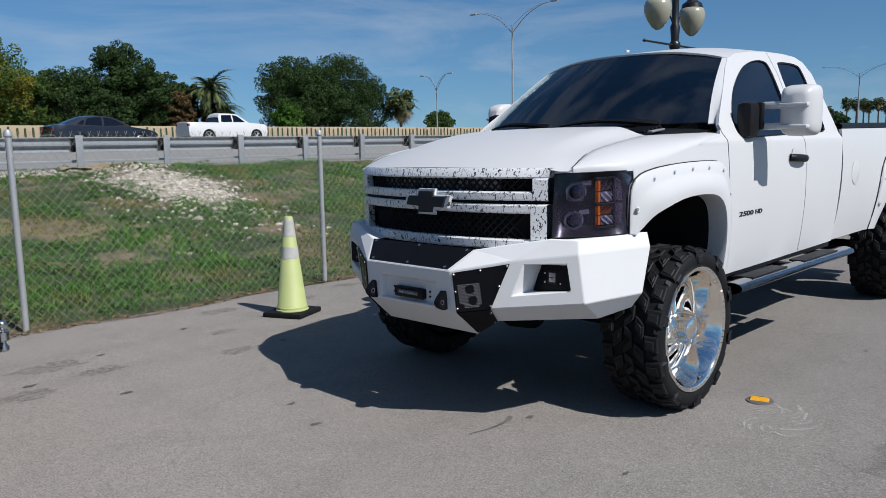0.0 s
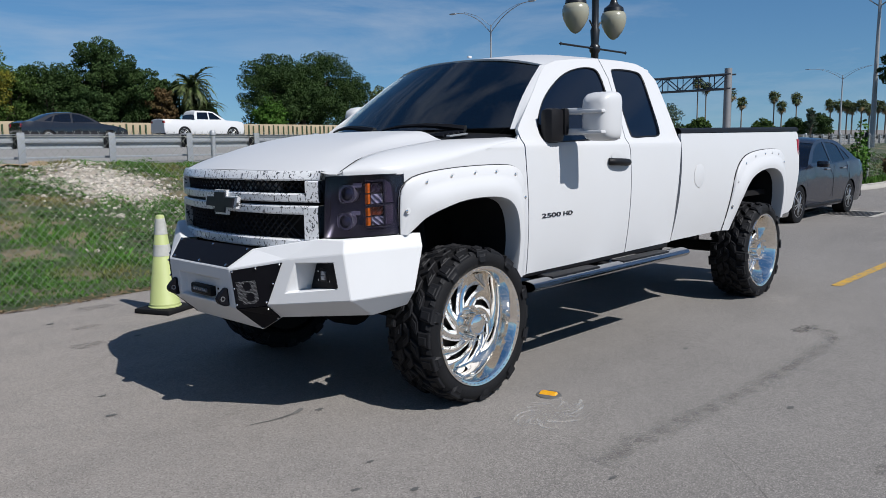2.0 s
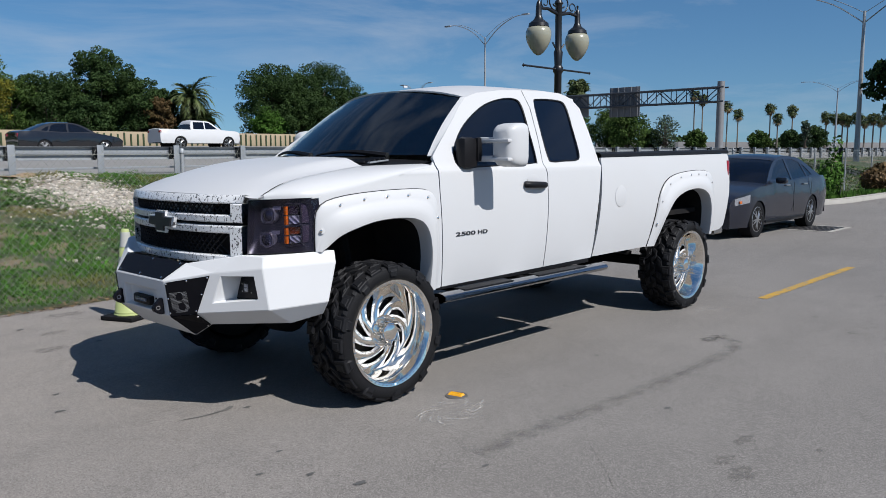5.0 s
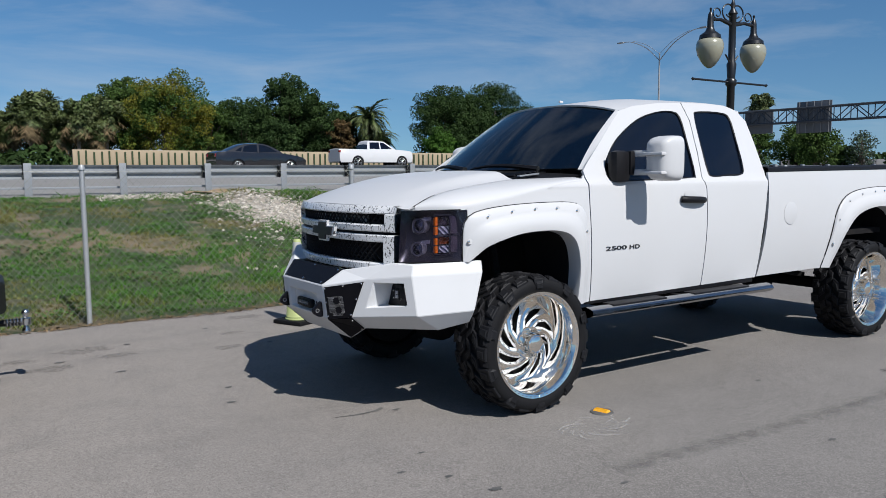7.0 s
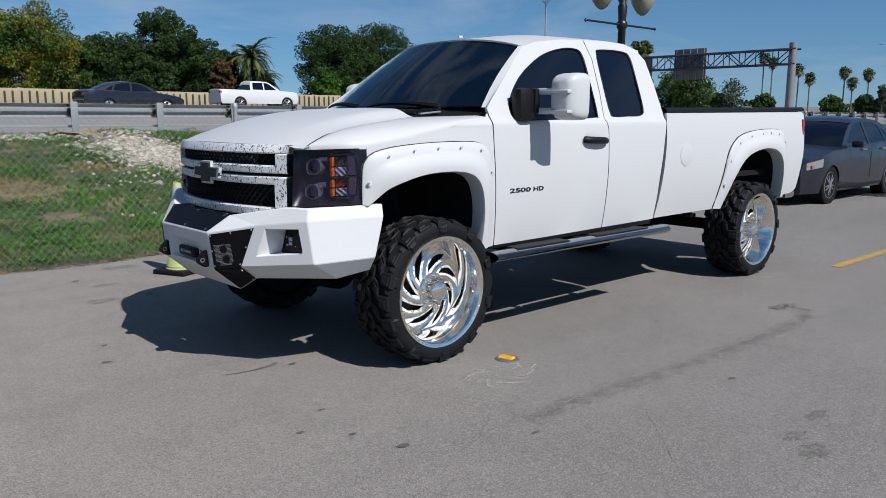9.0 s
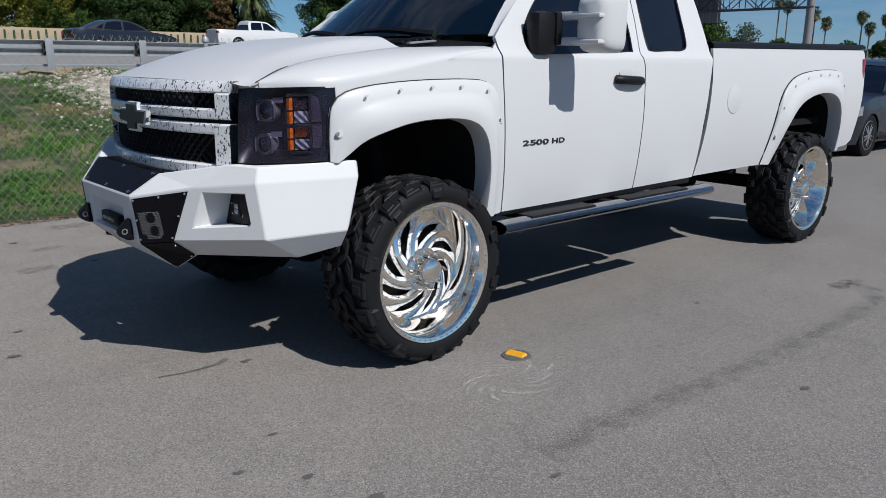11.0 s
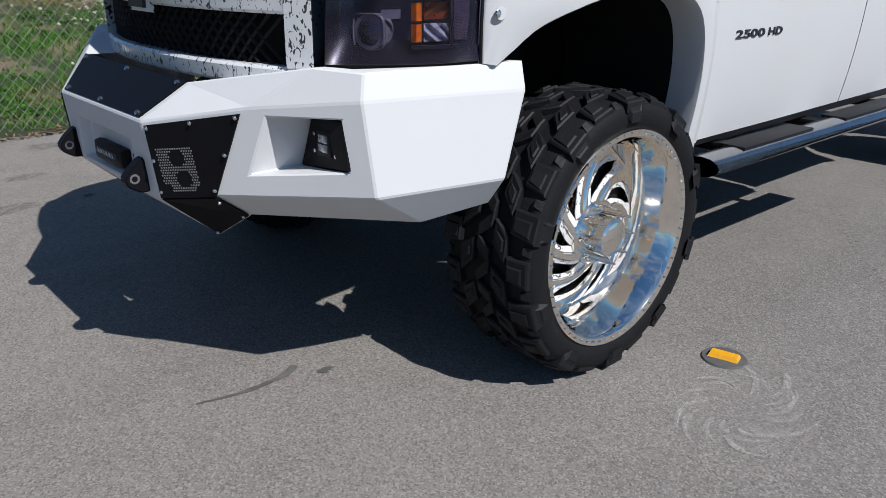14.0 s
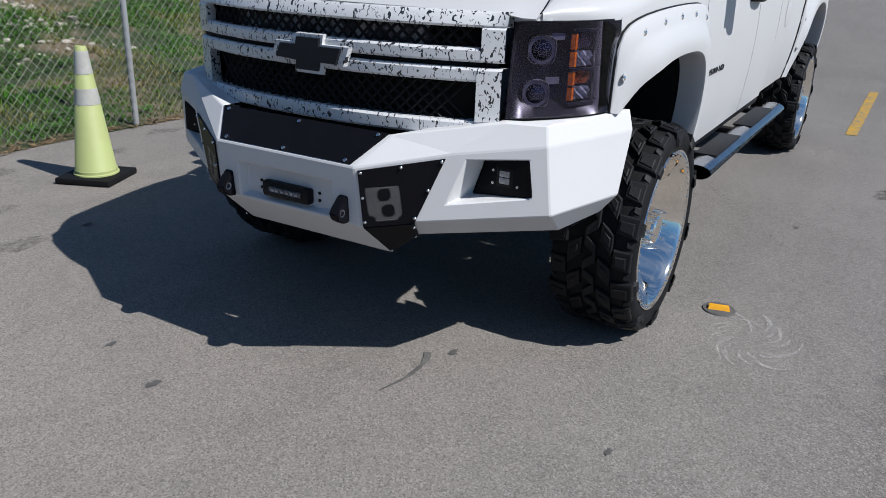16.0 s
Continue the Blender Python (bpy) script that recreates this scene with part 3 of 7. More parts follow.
ARCH_F = curve([(-0.47, 0.985), (-0.42, 1.02), (-0.332, 1.081), (-0.135, 1.139), (0.071, 1.152), (0.229, 1.132), (0.318, 1.062), (0.356, 0.93), (0.362, 0.80), (0.356, 0.655)], 3)
ARCH_R = curve([(3.45, 0.666), (3.50, 0.80), (3.56, 0.954), (3.72, 1.107), (3.98, 1.178), (4.257, 1.176), (4.43, 1.095), (4.50, 0.93), (4.53, 0.70)], 3)
FLARE_F = curve([(-0.50, 0.99), (-0.502, 1.12), (-0.48, 1.238), (-0.365, 1.294), (-0.102, 1.322), (0.22, 1.328), (0.37, 1.312), (0.44, 1.25), (0.475, 1.10), (0.49, 0.85), (0.50, 0.655)], 3)
FLARE_R = curve([(3.34, 0.672), (3.42, 0.95), (3.496, 1.184), (3.67, 1.308), (3.99, 1.357), (4.40, 1.361), (4.55, 1.306), (4.61, 1.10), (4.66, 0.70)], 3)
WIN_F = curve([(0.705, 1.53), (0.76, 1.615), (0.93, 1.755), (1.2, 1.895), (1.44, 1.962), (1.64, 1.978), (1.712, 1.93), (1.685, 1.74), (1.632, 1.50), (1.57, 1.472), (1.2, 1.46), (0.78, 1.452), (0.715, 1.47)], 4, True)
WIN_R = curve([(1.885, 1.945), (1.95, 1.988), (2.24, 1.99), (2.33, 1.945), (2.30, 1.76), (2.245, 1.54), (2.17, 1.488), (2.0, 1.482), (1.82, 1.478), (1.785, 1.52), (1.83, 1.74)], 4, True)


def truck_side(s):
    # fender, door, rear door, bed side
    fender = [(-0.462, 0.995)] + [(x, shoulder(x) - 0.004) for x in np.linspace(-0.462, 0.44, 12)] + [(0.488, 1.50), (0.492, 1.30), (0.512, 0.95), (0.53, 0.652), (0.45, 0.652)] + ARCH_F[::-1]
    part("front_fender", panel([fender], body_y, s), M["white"], truck)
    door = [(0.50, 1.53), (0.56, 1.58), (0.80, 1.762), (0.95, 1.882), (1.06, 1.958), (1.21, 2.0), (1.5, 2.035), (1.782, 2.052),
            (1.806, 1.908), (1.75, 1.66), (1.684, 1.452), (1.704, 1.388), (1.702, 1.1), (1.688, 0.662), (1.1, 0.655), (0.538, 0.652), (0.52, 0.95), (0.50, 1.30)]
    d = part("front_door", panel([door, WIN_F], body_y, s), M["white"], truck)
    part("window", panel([WIN_F], lambda x, z: body_y(x, z) - 0.010, s, thick=0.006), M["window"], d, "dark tinted glass")
    part("window_seal", band(WIN_F, 0.012, lambda x, z: body_y(x, z) + 0.002, s, True), M["black_trim"], d)
    rear = [(1.790, 2.052), (2.10, 2.058), (2.323, 2.05), (2.45, 2.015), (2.53, 1.93), (2.525, 1.75), (2.50, 1.52), (2.45, 1.3), (2.40, 1.0), (2.37, 0.668), (1.696, 0.662), (1.710, 1.1), (1.712, 1.392), (1.692, 1.456), (1.758, 1.66), (1.814, 1.908)]
    r = part("rear_door", panel([rear, WIN_R], body_y, s), M["white"], truck)
    part("window", panel([WIN_R], lambda x, z: body_y(x, z) - 0.010, s, thick=0.006), M["window"], r, "dark tinted glass")
    part("window_seal", band(WIN_R, 0.012, lambda x, z: body_y(x, z) + 0.002, s, True), M["black_trim"], r)
    bed = [(2.50, 1.508), (3.2, 1.515), (4.0, 1.522), (5.0, 1.532), (5.03, 1.50), (5.03, 1.1), (4.98, 0.76), (4.9, 0.72), (4.6, 0.70)] + ARCH_R[::-1] + [(3.2, 0.672), (2.42, 0.668), (2.46, 1.0), (2.49, 1.3)]
    part("bed_side", panel([bed], bed_y, s), M["white"], truck)
    rail = [[(x, s * yy, z) for yy, z in ((0.965, 1.512), (0.962, 1.535), (0.94, 1.548), (0.90, 1.548), (0.885, 1.53), (0.885, 1.38))] for x in np.linspace(2.50, 5.03, 14)]
    part("bed_rail_cap", patch([[(p[0], p[1], p[2] + 0.01 * (p[0] - 2.5)) for p in row] for row in rail], 0.004), M["black_trim"], truck, "black rail cap along the bed")
    # flares with a raised body and a folded lip
    for name, outer, inner, yf in (("fender_flare", FLARE_F, ARCH_F, body_y), ("fender_flare", FLARE_R, ARCH_R, bed_y)):
        n = 40
        o, i = resample([(p[0], 0, p[1]) for p in outer], n), resample([(p[0], 0, p[1]) for p in inner], n)
        rows = []
        for a, b in zip(o, i):
            row = []
            ease = 0.45 + 0.55 * smoothstep(0.0, 0.22, len(rows) / n)
            for f, h in ((0.0, -0.006), (0.0, 0.018), (0.04, 0.026), (0.28, 0.032), (0.40, 0.040), (0.55, 0.060), (0.8, 0.066), (0.97, 0.062), (1.0, 0.050), (1.0, 0.005), (1.015, -0.045)):
                p = a.lerp(b, f)
                row.append((p.x, s * (yf(p.x, min(p.z, 1.4)) + (h * ease if h > 0 else h)), p.z))
            rows.append(row)
        fl = part(name, patch(rows, flip=(s > 0)), M["white"], truck, "white bolt-on fender flare", 40)
        part("gasket", tube([(p.x, s * (yf(p.x, min(p.z, 1.4)) + 0.004), p.z) for p in o], 0.005, 6), M["black_trim"], fl, "black rubber edge")
        for k in (3, 8, 12, 16, 20, 24, 28) if outer is FLARE_F else (4, 8, 12, 16, 20, 23, 26, 29):
            a = o[k].lerp(i[k], 0.22)
            part("bolt", lathe([(0.0095, 0.0), (0.0095, s * 0.003), (0.006, s * 0.006), (0.002, s * 0.007)], "y", 10, (a.x, s * (yf(a.x, min(a.z, 1.4)) + 0.030), a.z)), M["chrome"], fl, "small polished bolt")
            part("dimple", lathe([(0.017, s * 0.0), (0.017, s * 0.0016), (0.0135, s * 0.0018), (0.0005, s * 0.0012)], "y", 14, (a.x + 0.010, s * (yf(a.x, min(a.z, 1.4)) + 0.0295), a.z)), M["white"], fl)
    # black liner inside each arch
    for arch, nm in ((ARCH_F, "wheel_liner"), (ARCH_R, "wheel_liner")):
        rows = [[(p[0], s * y, p[1] + 0.02) for y in (0.96, 0.75, 0.5)] for p in arch]
        part(nm, patch(rows), M["dark"], truck)
    # fender top between shoulder and hood
    rows = []
    for x in np.linspace(-0.722, 0.46, 22):
        zs = shoulder(max(x, -0.46))
        u = (x + 0.778) / 0.32
        y0 = body_y(x, zs) if x > -0.46 else 0.699 + 0.241 * u + 0.039 * math.sin(math.pi * u ** 1.25)
        yi = hood_edge(x) if x < 0.09 else 0.678 + 0.16 * smoothstep(0.09, 0.46, x)
        zt = hood_z(min(x, 0.09), hood_edge(min(x, 0.09))) - 0.001 + 0.03 * max(x - 0.09, 0)
        row = []
        for k in range(9):
            a = math.pi / 2 * k / 8
            row.append((x, s * (yi + (max(y0, yi + 0.004) - yi) * math.cos(a)), zs + (zt - zs) * math.sin(a)))
        row.insert(0, (x, s * (max(y0, yi + 0.004) + 0.0004), row[0][2] - 0.014))
        row.append((x, s * (yi - 0.02), zt - 0.025))
        rows.append(row)
    part("fender_top", patch(rows, flip=(s < 0)), M["white"], truck, "", 60)


def band(loop, width, yf, s, closed):
    """A thin raised line that follows a loop."""
    c = Vector((sum(p[0] for p in loop) / len(loop), 0, sum(p[1] for p in loop) / len(loop)))
    rows = []
    for p in loop + ([loop[0]] if closed else []):
        v = Vector((p[0], 0, p[1]))
        d = (v - c).normalized() * width
        rows.append([(v.x, s * yf(v.x, v.z), v.z), ((v - d).x, s * (yf(v.x, v.z) - 0.001), (v - d).z)])
    return patch(rows, 0.003)


for s in (-1, 1):
    truck_side(s)

# hood, cowl, windshield, roof, cab back
rows = []
for f in np.linspace(0, 1, 30):
    xe = -0.766 + 0.856 * f
    row = []
    for k in range(41):
        y = hood_edge(xe) * (k / 20 - 1)
        xa = -0.905 + 0.11 * (abs(y) / 0.68) ** 2.2
        xb = 0.09 + 0.05 * (1 - smoothstep(0.0, 0.52, abs(y)))
        x = xa + (xb - xa) * f
        row.append((x, y, hood_z(x, y)))
    if not rows:
        rows.append([(x + 0.006, y, z - 0.005) for x, y, z in row])
    rows.append(row)
part("hood", patch(rows, 0.010), M["white"], truck, "", 50)
for s in (-1, 1):
    xs = np.linspace(-0.735, -0.56, 14)
    pts = [(x, s * (hood_edge(x) + 0.001), hood_z(x, hood_edge(x)) + 0.001) for x in xs]
    part("hood_seam", tube(pts, [0.0024] * 7 + [0.0022, 0.002, 0.0018, 0.0015, 0.0012, 0.0009, 0.0006], 5), M["black_trim"], truck)
rows = [[(0.03 + 0.17 * (abs(y) / 0.85) ** 3 + f * 0.36, y, 1.482 - 0.030 * (y / 0.85) ** 2 + 0.050 * f) for f in (0, 0.5, 1)] for y in np.linspace(-0.86, 0.86, 15)]
cowl = part("cowl", patch(rows, 0.01, True), M["black_trim"], truck, "black plastic cowl with louvres beside the hood")
for s in (-1, 1):
    for k in range(5):
        part("louvre", box((0.13 + 0.045 * k, s * 0.585, 1.497 + 0.006 * k), (0.018, 0.15, 0.014), 0.003, Matrix.Rotation(0.5, 4, "Y")), M["black_trim"], cowl)
    part("vane", box((0.235, s * 0.672, 1.502), (0.19, 0.030, 0.010), 0.003, Matrix.Rotation(-0.08, 4, "Y") @ Matrix.Rotation(s * -0.12, 4, "Z")), M["rail"], cowl, "grey vane of the cowl louvre")
for y0, y1 in ((-0.62, 0.02), (0.10, 0.70)):
    pts = [(0.26 + 0.2 * (y / 0.85) ** 2, y, 1.540 + 0.028 * math.sin(3 * (y - y0) / (y1 - y0))) for y in np.linspace(y0, y1, 8)]
    part("wiper", tube(pts, [0.024, 0.021, 0.018, 0.016, 0.013, 0.011, 0.009, 0.006], 6), M["black_trim"], truck)


def shield(f, k):
    """Windshield surface: f from base to top, k across."""
    base = Vector((0.30 + 0.24 * (abs(k)) ** 2, 0.875 * k, 1.525 + 0.012 * abs(k)))
    top = Vector((0.95 + 0.11 * k * k, 0.70 * k, 2.035 - 0.075 * k * k))
    p = base.lerp(top, f)
    p.x -= 0.03 * math.sin(math.pi * f)
    return p


def roof_z(x, y):
    return 2.105 - 0.07 * (abs(y) / 0.66) ** 2.4 - 0.075 * (1 - smoothstep(0.85, 1.6, x)) - 0.05 * smoothstep(2.1, 2.5, x)


ks = np.linspace(-1, 1, 21)
part("windshield", patch([[tuple(shield(f, k * 0.97)) for k in ks] for f in np.linspace(0.02, 0.97, 10)], 0.006), M["windshield"], truck, "tinted windshield", 60).visible_shadow = False
part("windshield_edge", patch([[tuple(shield(f, k) + Vector((0.012, 0, -0.012))) for k in ks] for f in np.linspace(0, 1, 10)][-2:], 0.004), M["black_trim"], truck)
for s in (-1, 1):
    edge = resample([(0.525, 0, 1.548), (0.56, 0, 1.58), (0.80, 0, 1.762), (0.95, 0, 1.882), (1.068, 0, 1.962)], 14)
    part("pillar", patch([[tuple(shield(f, s * k)) for k in (0.966, 0.985, 1.0)] + [(e.x + 0.004, s * (body_y(e.x, e.z) + 0.0015), e.z - 0.003)] for f, e in zip(np.linspace(0, 1, 14), edge)], 0.006, s < 0), M["white"], truck, "", 60)
def door_top(x):
    """Height of the doors' upper edge."""
    return float(np.interp(x, (1.06, 1.21, 1.5, 1.782, 2.10, 2.323, 2.45, 2.53), (1.958, 2.0, 2.035, 2.052, 2.058, 2.05, 2.015, 1.93)))


rows = []
for f in np.linspace(0, 1, 22):
    row = []
    for k in np.linspace(-1, 1, 33):
        xf = 0.95 + 0.11 * k * k
        x = xf + (2.49 - xf) * f
        lo = door_top(x) + 0.002
        row.append((x, k * (body_y(x, lo) - 0.001), lo + (roof_z(x, 0) - lo) * (1 - abs(k) ** 2.6)))
    rows.append(row)
part("roof", patch(rows, 0.012, True), M["white"], truck, "", 60)
# cab back wall with rear window
back = [[(2.49 + 0.03 * (z - 1.5), y * (0.90 - 0.42 * max(z - 1.45, 0)), z) for y in np.linspace(-1, 1, 11)] for z in (0.68, 1.0, 1.4, 1.7, 1.97, 2.015)]
part("cab_back", patch(back, 0.02), M["white"], truck)
part("rear_glass", patch([[(2.525 + 0.03 * (z - 1.5), y, z) for y in (-0.6, 0, 0.6)] for z in (1.55, 1.9)], 0.006), M["window"], truck, "dark rear glass")
# seats, dashboard and floor seen through the glass
for y in (-0.42, 0.42):
    bm = add_box(bmesh.new(), (1.55, y, 1.15), (0.5, 0.52, 0.2), 0.06)
    add_box(bm, (1.80, y, 1.45), (0.16, 0.5, 0.6), 0.06, Matrix.Rotation(0.18, 4, "Y"))
    add_box(bm, (1.86, y, 1.82), (0.1, 0.26, 0.18), 0.04)
    part("seat", bm, M["cabin"], truck, "grey seat behind tinted glass")
part("dashboard", box((0.72, 0, 1.36), (0.42, 1.66, 0.26), 0.06), M["cabin"], truck)
part("steering_wheel", lathe([(0.17, -0.012), (0.19, 0.0), (0.17, 0.012), (0.155, 0.0)], "z", 20, (0, 0, 0), True), M["black_trim"], truck).matrix_basis = pose(1.06, -0.42, 1.42, 0, -62, 0)
part("cab_floor", box((1.45, 0, 0.72), (1.9, 1.88, 0.06), 0.02), M["dark"], truck)
part("firewall", box((0.46, 0, 1.05), (0.06, 1.80, 0.8), 0.02), M["dark"], truck)
# load bed
bm = add_box(bmesh.new(), (3.76, 0, 0.95), (2.48, 1.72, 0.05))
add_box(bm, (2.54, 0, 1.2), (0.05, 1.8, 0.6))
part("bed_floor", bm, M["dark"], truck)
tg = part("tailgate", box((5.01, 0, 1.16), (0.07, 1.62, 0.72), 0.02), M["white"], truck)
for s in (-1, 1):
    part("tail_lamp", box((5.006, s * 0.927, 1.27), (0.06, 0.12, 0.38), 0.02), M["red"], truck, "red tail lamp")
part("rear_bumper", box((5.12, 0, 0.74), (0.22, 1.7, 0.2), 0.03), M["steel"], truck)
# fuel lid
part("fuel_lid", lathe([(0.094, 0.0), (0.094, 0.001), (0.091, 0.0018), (0.0005, 0.0018)], "y", 36, (0, 0, 0)), M["white"], truck).matrix_basis = pose(2.79, -(bed_y(2.79, 1.17) + 0.001), 1.17, 0, 0, 180)
# frame and axles
bm = bmesh.new()
for s in (-1, 1):
    add_box(bm, (2.1, s * 0.42, 0.66), (5.6, 0.08, 0.16), 0.01)
part("chassis", bm, M["dark"], truck)
for x in (0, 4.0):
    bm = tube([(x, -0.85, 0.438), (x, 0.85, 0.438)], 0.055, 10)
    add_lathe(bm, [(0.05, -0.14), (0.16, -0.08), (0.17, 0.08), (0.05, 0.14)], "y", 16, (x, 0.1, 0.438))
    part("axle", bm, M["dark"], truck)
part("shaft", tube([(0.0, 0.05, 0.5), (2.0, 0.0, 0.62), (4.0, 0.1, 0.45)], 0.04, 8), M["dark"], truck)
for x in (3.45, 4.55):
    part("spring", box((x, -0.5, 0.60), (0.7, 0.07, 0.05), 0.01, Matrix.Rotation(0.2 if x < 4 else -0.2, 4, "Y")), M["dark"], truck)
for s in (-1, 1):
    part("shock_absorber", tube([(0.12, s * 0.55, 0.45), (0.05, s * 0.5, 1.05)], 0.035, 8), M["dark"], truck)
part("exhaust", tube([(2.6, 0.3, 0.6), (4.7, 0.3, 0.62)], 0.04, 8), M["dark"], truck)

# running boards
for s in (-1, 1):
    sec = [(s * (1.064 + 0.070 * math.cos(a)), 0.602 + 0.034 * math.sin(a)) for a in np.linspace(0, 2 * math.pi, 13)[:-1]]
    rows = [[(x, y * 1.0, z) for y, z in sec + sec[:1]] for x in (0.40, 0.41, 2.36, 2.37)]
    bm = patch(rows)
    bmesh.ops.holes_fill(bm, edges=bm.edges[:], sides=0)
    bmesh.ops.recalc_face_normals(bm, faces=bm.faces)
    rb = part("running_board", bm, M["step_tube"], truck, "polished oval side step with black treads", 50)
    for x0, x1 in ((0.62, 1.15), (1.45, 2.1)):
        part("step_pad", box(((x0 + x1) / 2, s * 1.050, 0.634), (x1 - x0, 0.105, 0.012), 0.005), M["black_trim"], rb, "black ribbed step pad")
    for x in (0.7, 1.4, 2.1):
        part("bracket", box((x, s * 0.9, 0.61), (0.06, 0.3, 0.03), 0.005), M["dark"], rb)
    part("rocker", box((1.42, s * 0.93, 0.655), (1.85, 0.06, 0.05), 0.01), M["black_trim"], truck)

# ---- wheels ----
def tread_mesh():
    """Mud-terrain tread: chamfered shoulder lugs that wrap onto the sidewall, and two rows of interlocking middle blocks."""
    verts, faces = [], []

    def lug(th, y0, y1, d0, d1, w0, w1, r0, r1, drop=0.0):
        b = len(verts)
        sy = 0.004 if y1 > y0 else -0.004
        for r, g, q in ((r0, 1.06, -0.2), (r1 - 0.004, 1.0, 0.0), (r1, 0.84, 1.0)):
            for y, d, w, k in ((y0 + q * sy, d0, w0, 0.0), (y1 - q * sy, d1, w1, drop)):
                for sgn in (-1, 1):
                    a = th + d + sgn * w * g / 2
                    verts.append(((r - k) * math.cos(a), y, (r - k) * math.sin(a)))
        for lo in (0, 4):
            for i, j in ((0, 1), (1, 3), (3, 2), (2, 0)):
                faces.append((b + lo + i, b + lo + j, b + lo + 4 + j, b + lo + 4 + i))
        faces.append((b + 8, b + 9, b + 11, b + 10))
    n = 20
    p = 2 * math.pi / n
    for i in range(n):
        t = i * p
        for sg, off in ((-1, 0.0), (1, 0.5)):
            a = t + off * p
            far = 0.172 if i % 2 else 0.160
            lug(a, sg * 0.093, sg * far, 0.0, 0.07 * p, 0.52 * p, 0.62 * p, 0.410, 0.4405, 0.013)
            lug(a + 0.05 * p, sg * 0.102, sg * (far - 0.016), 0.0, 0.05 * p, 0.26 * p, 0.34 * p, 0.435, 0.4440, 0.009)
            lug(a + 0.07 * p, sg * (far - 0.010), sg * (far + 0.008), 0.0, 0.02 * p, 0.56 * p, 0.36 * p, 0.396, 0.428, 0.030)
            lug(a + 0.54 * p, sg * 0.136, sg * 0.160, 0.0, 0.03 * p, 0.17 * p, 0.22 * p, 0.405, 0.429, 0.012)
            lug(a + 0.50 * p, sg * 0.034, sg * 0.088, -0.20 * p, 0.12 * p, 0.50 * p, 0.60 * p, 0.410, 0.4405)
            lug(a + 0.50 * p, sg * 0.046, sg * 0.078, -0.12 * p, 0.06 * p, 0.20 * p, 0.24 * p, 0.435, 0.4435)
        lug(t + 0.24 * p, -0.026, 0.026, -0.16 * p, 0.16 * p, 0.30 * p, 0.30 * p, 0.410, 0.4400)
        lug(t + 0.74 * p, -0.024, 0.024, 0.12 * p, -0.12 * p, 0.30 * p, 0.30 * p, 0.410, 0.4400)
    return verts, faces


def rim_mesh():
    bm = bmesh.new()
    prof = [(0.300, 0.15), (0.315, 0.16), (0.335, 0.165), (0.338, 0.155), (0.31, 0.13), (0.30, 0.03), (0.258, 0.0), (0.262, -0.012), (0.275, -0.05), (0.292, -0.10), (0.308, -0.145), (0.314, -0.155),
            (0.318, -0.160), (0.330, -0.164), (0.338, -0.166), (0.341, -0.160), (0.335, -0.150), (0.33, -0.14), (0.318, 0.0)]
    add_lathe(bm, prof[5:19], "y", 72, closed=True)
    return bm


def blade_row(f, ks, lift=0.0):
    """One row across a swirl blade, f from hub to rim."""
    p = 2 * math.pi / 8
    r = 0.085 + 0.180 * f
    a0 = -radians(66) * f ** 0.9
    w = p * (1.03 - 0.40 * smoothstep(0.10, 0.38, f) + 0.40 * smoothstep(0.62, 0.90, f))
    y = -0.058 + 0.052 * f ** 1.3
    return [(r * math.cos(a0 + k * w), y + h * (1 - 0.4 * f) - lift, r * math.sin(a0 + k * w)) for k, h in ks]


def spoke_mesh():
    """A curved blade from hub to rim, ridged along its middle."""
    ks = ((-0.5, 0.034), (-0.485, 0.004), (-0.20, -0.002), (-0.16, -0.010), (0.0, -0.013), (0.16, -0.010), (0.20, -0.002), (0.485, 0.004), (0.5, 0.034))
    return patch([blade_row(f, ks) for f in np.linspace(0, 1, 17)])


def inlay_mesh(sg):
    ks = [(sg * 0.47, 0.0035), (sg * 0.35, 0.0012), (sg * 0.23, -0.001)]
    return patch([blade_row(f, ks if sg > 0 else ks[::-1], 0.0015) for f in np.linspace(0.10, 0.93, 15)])


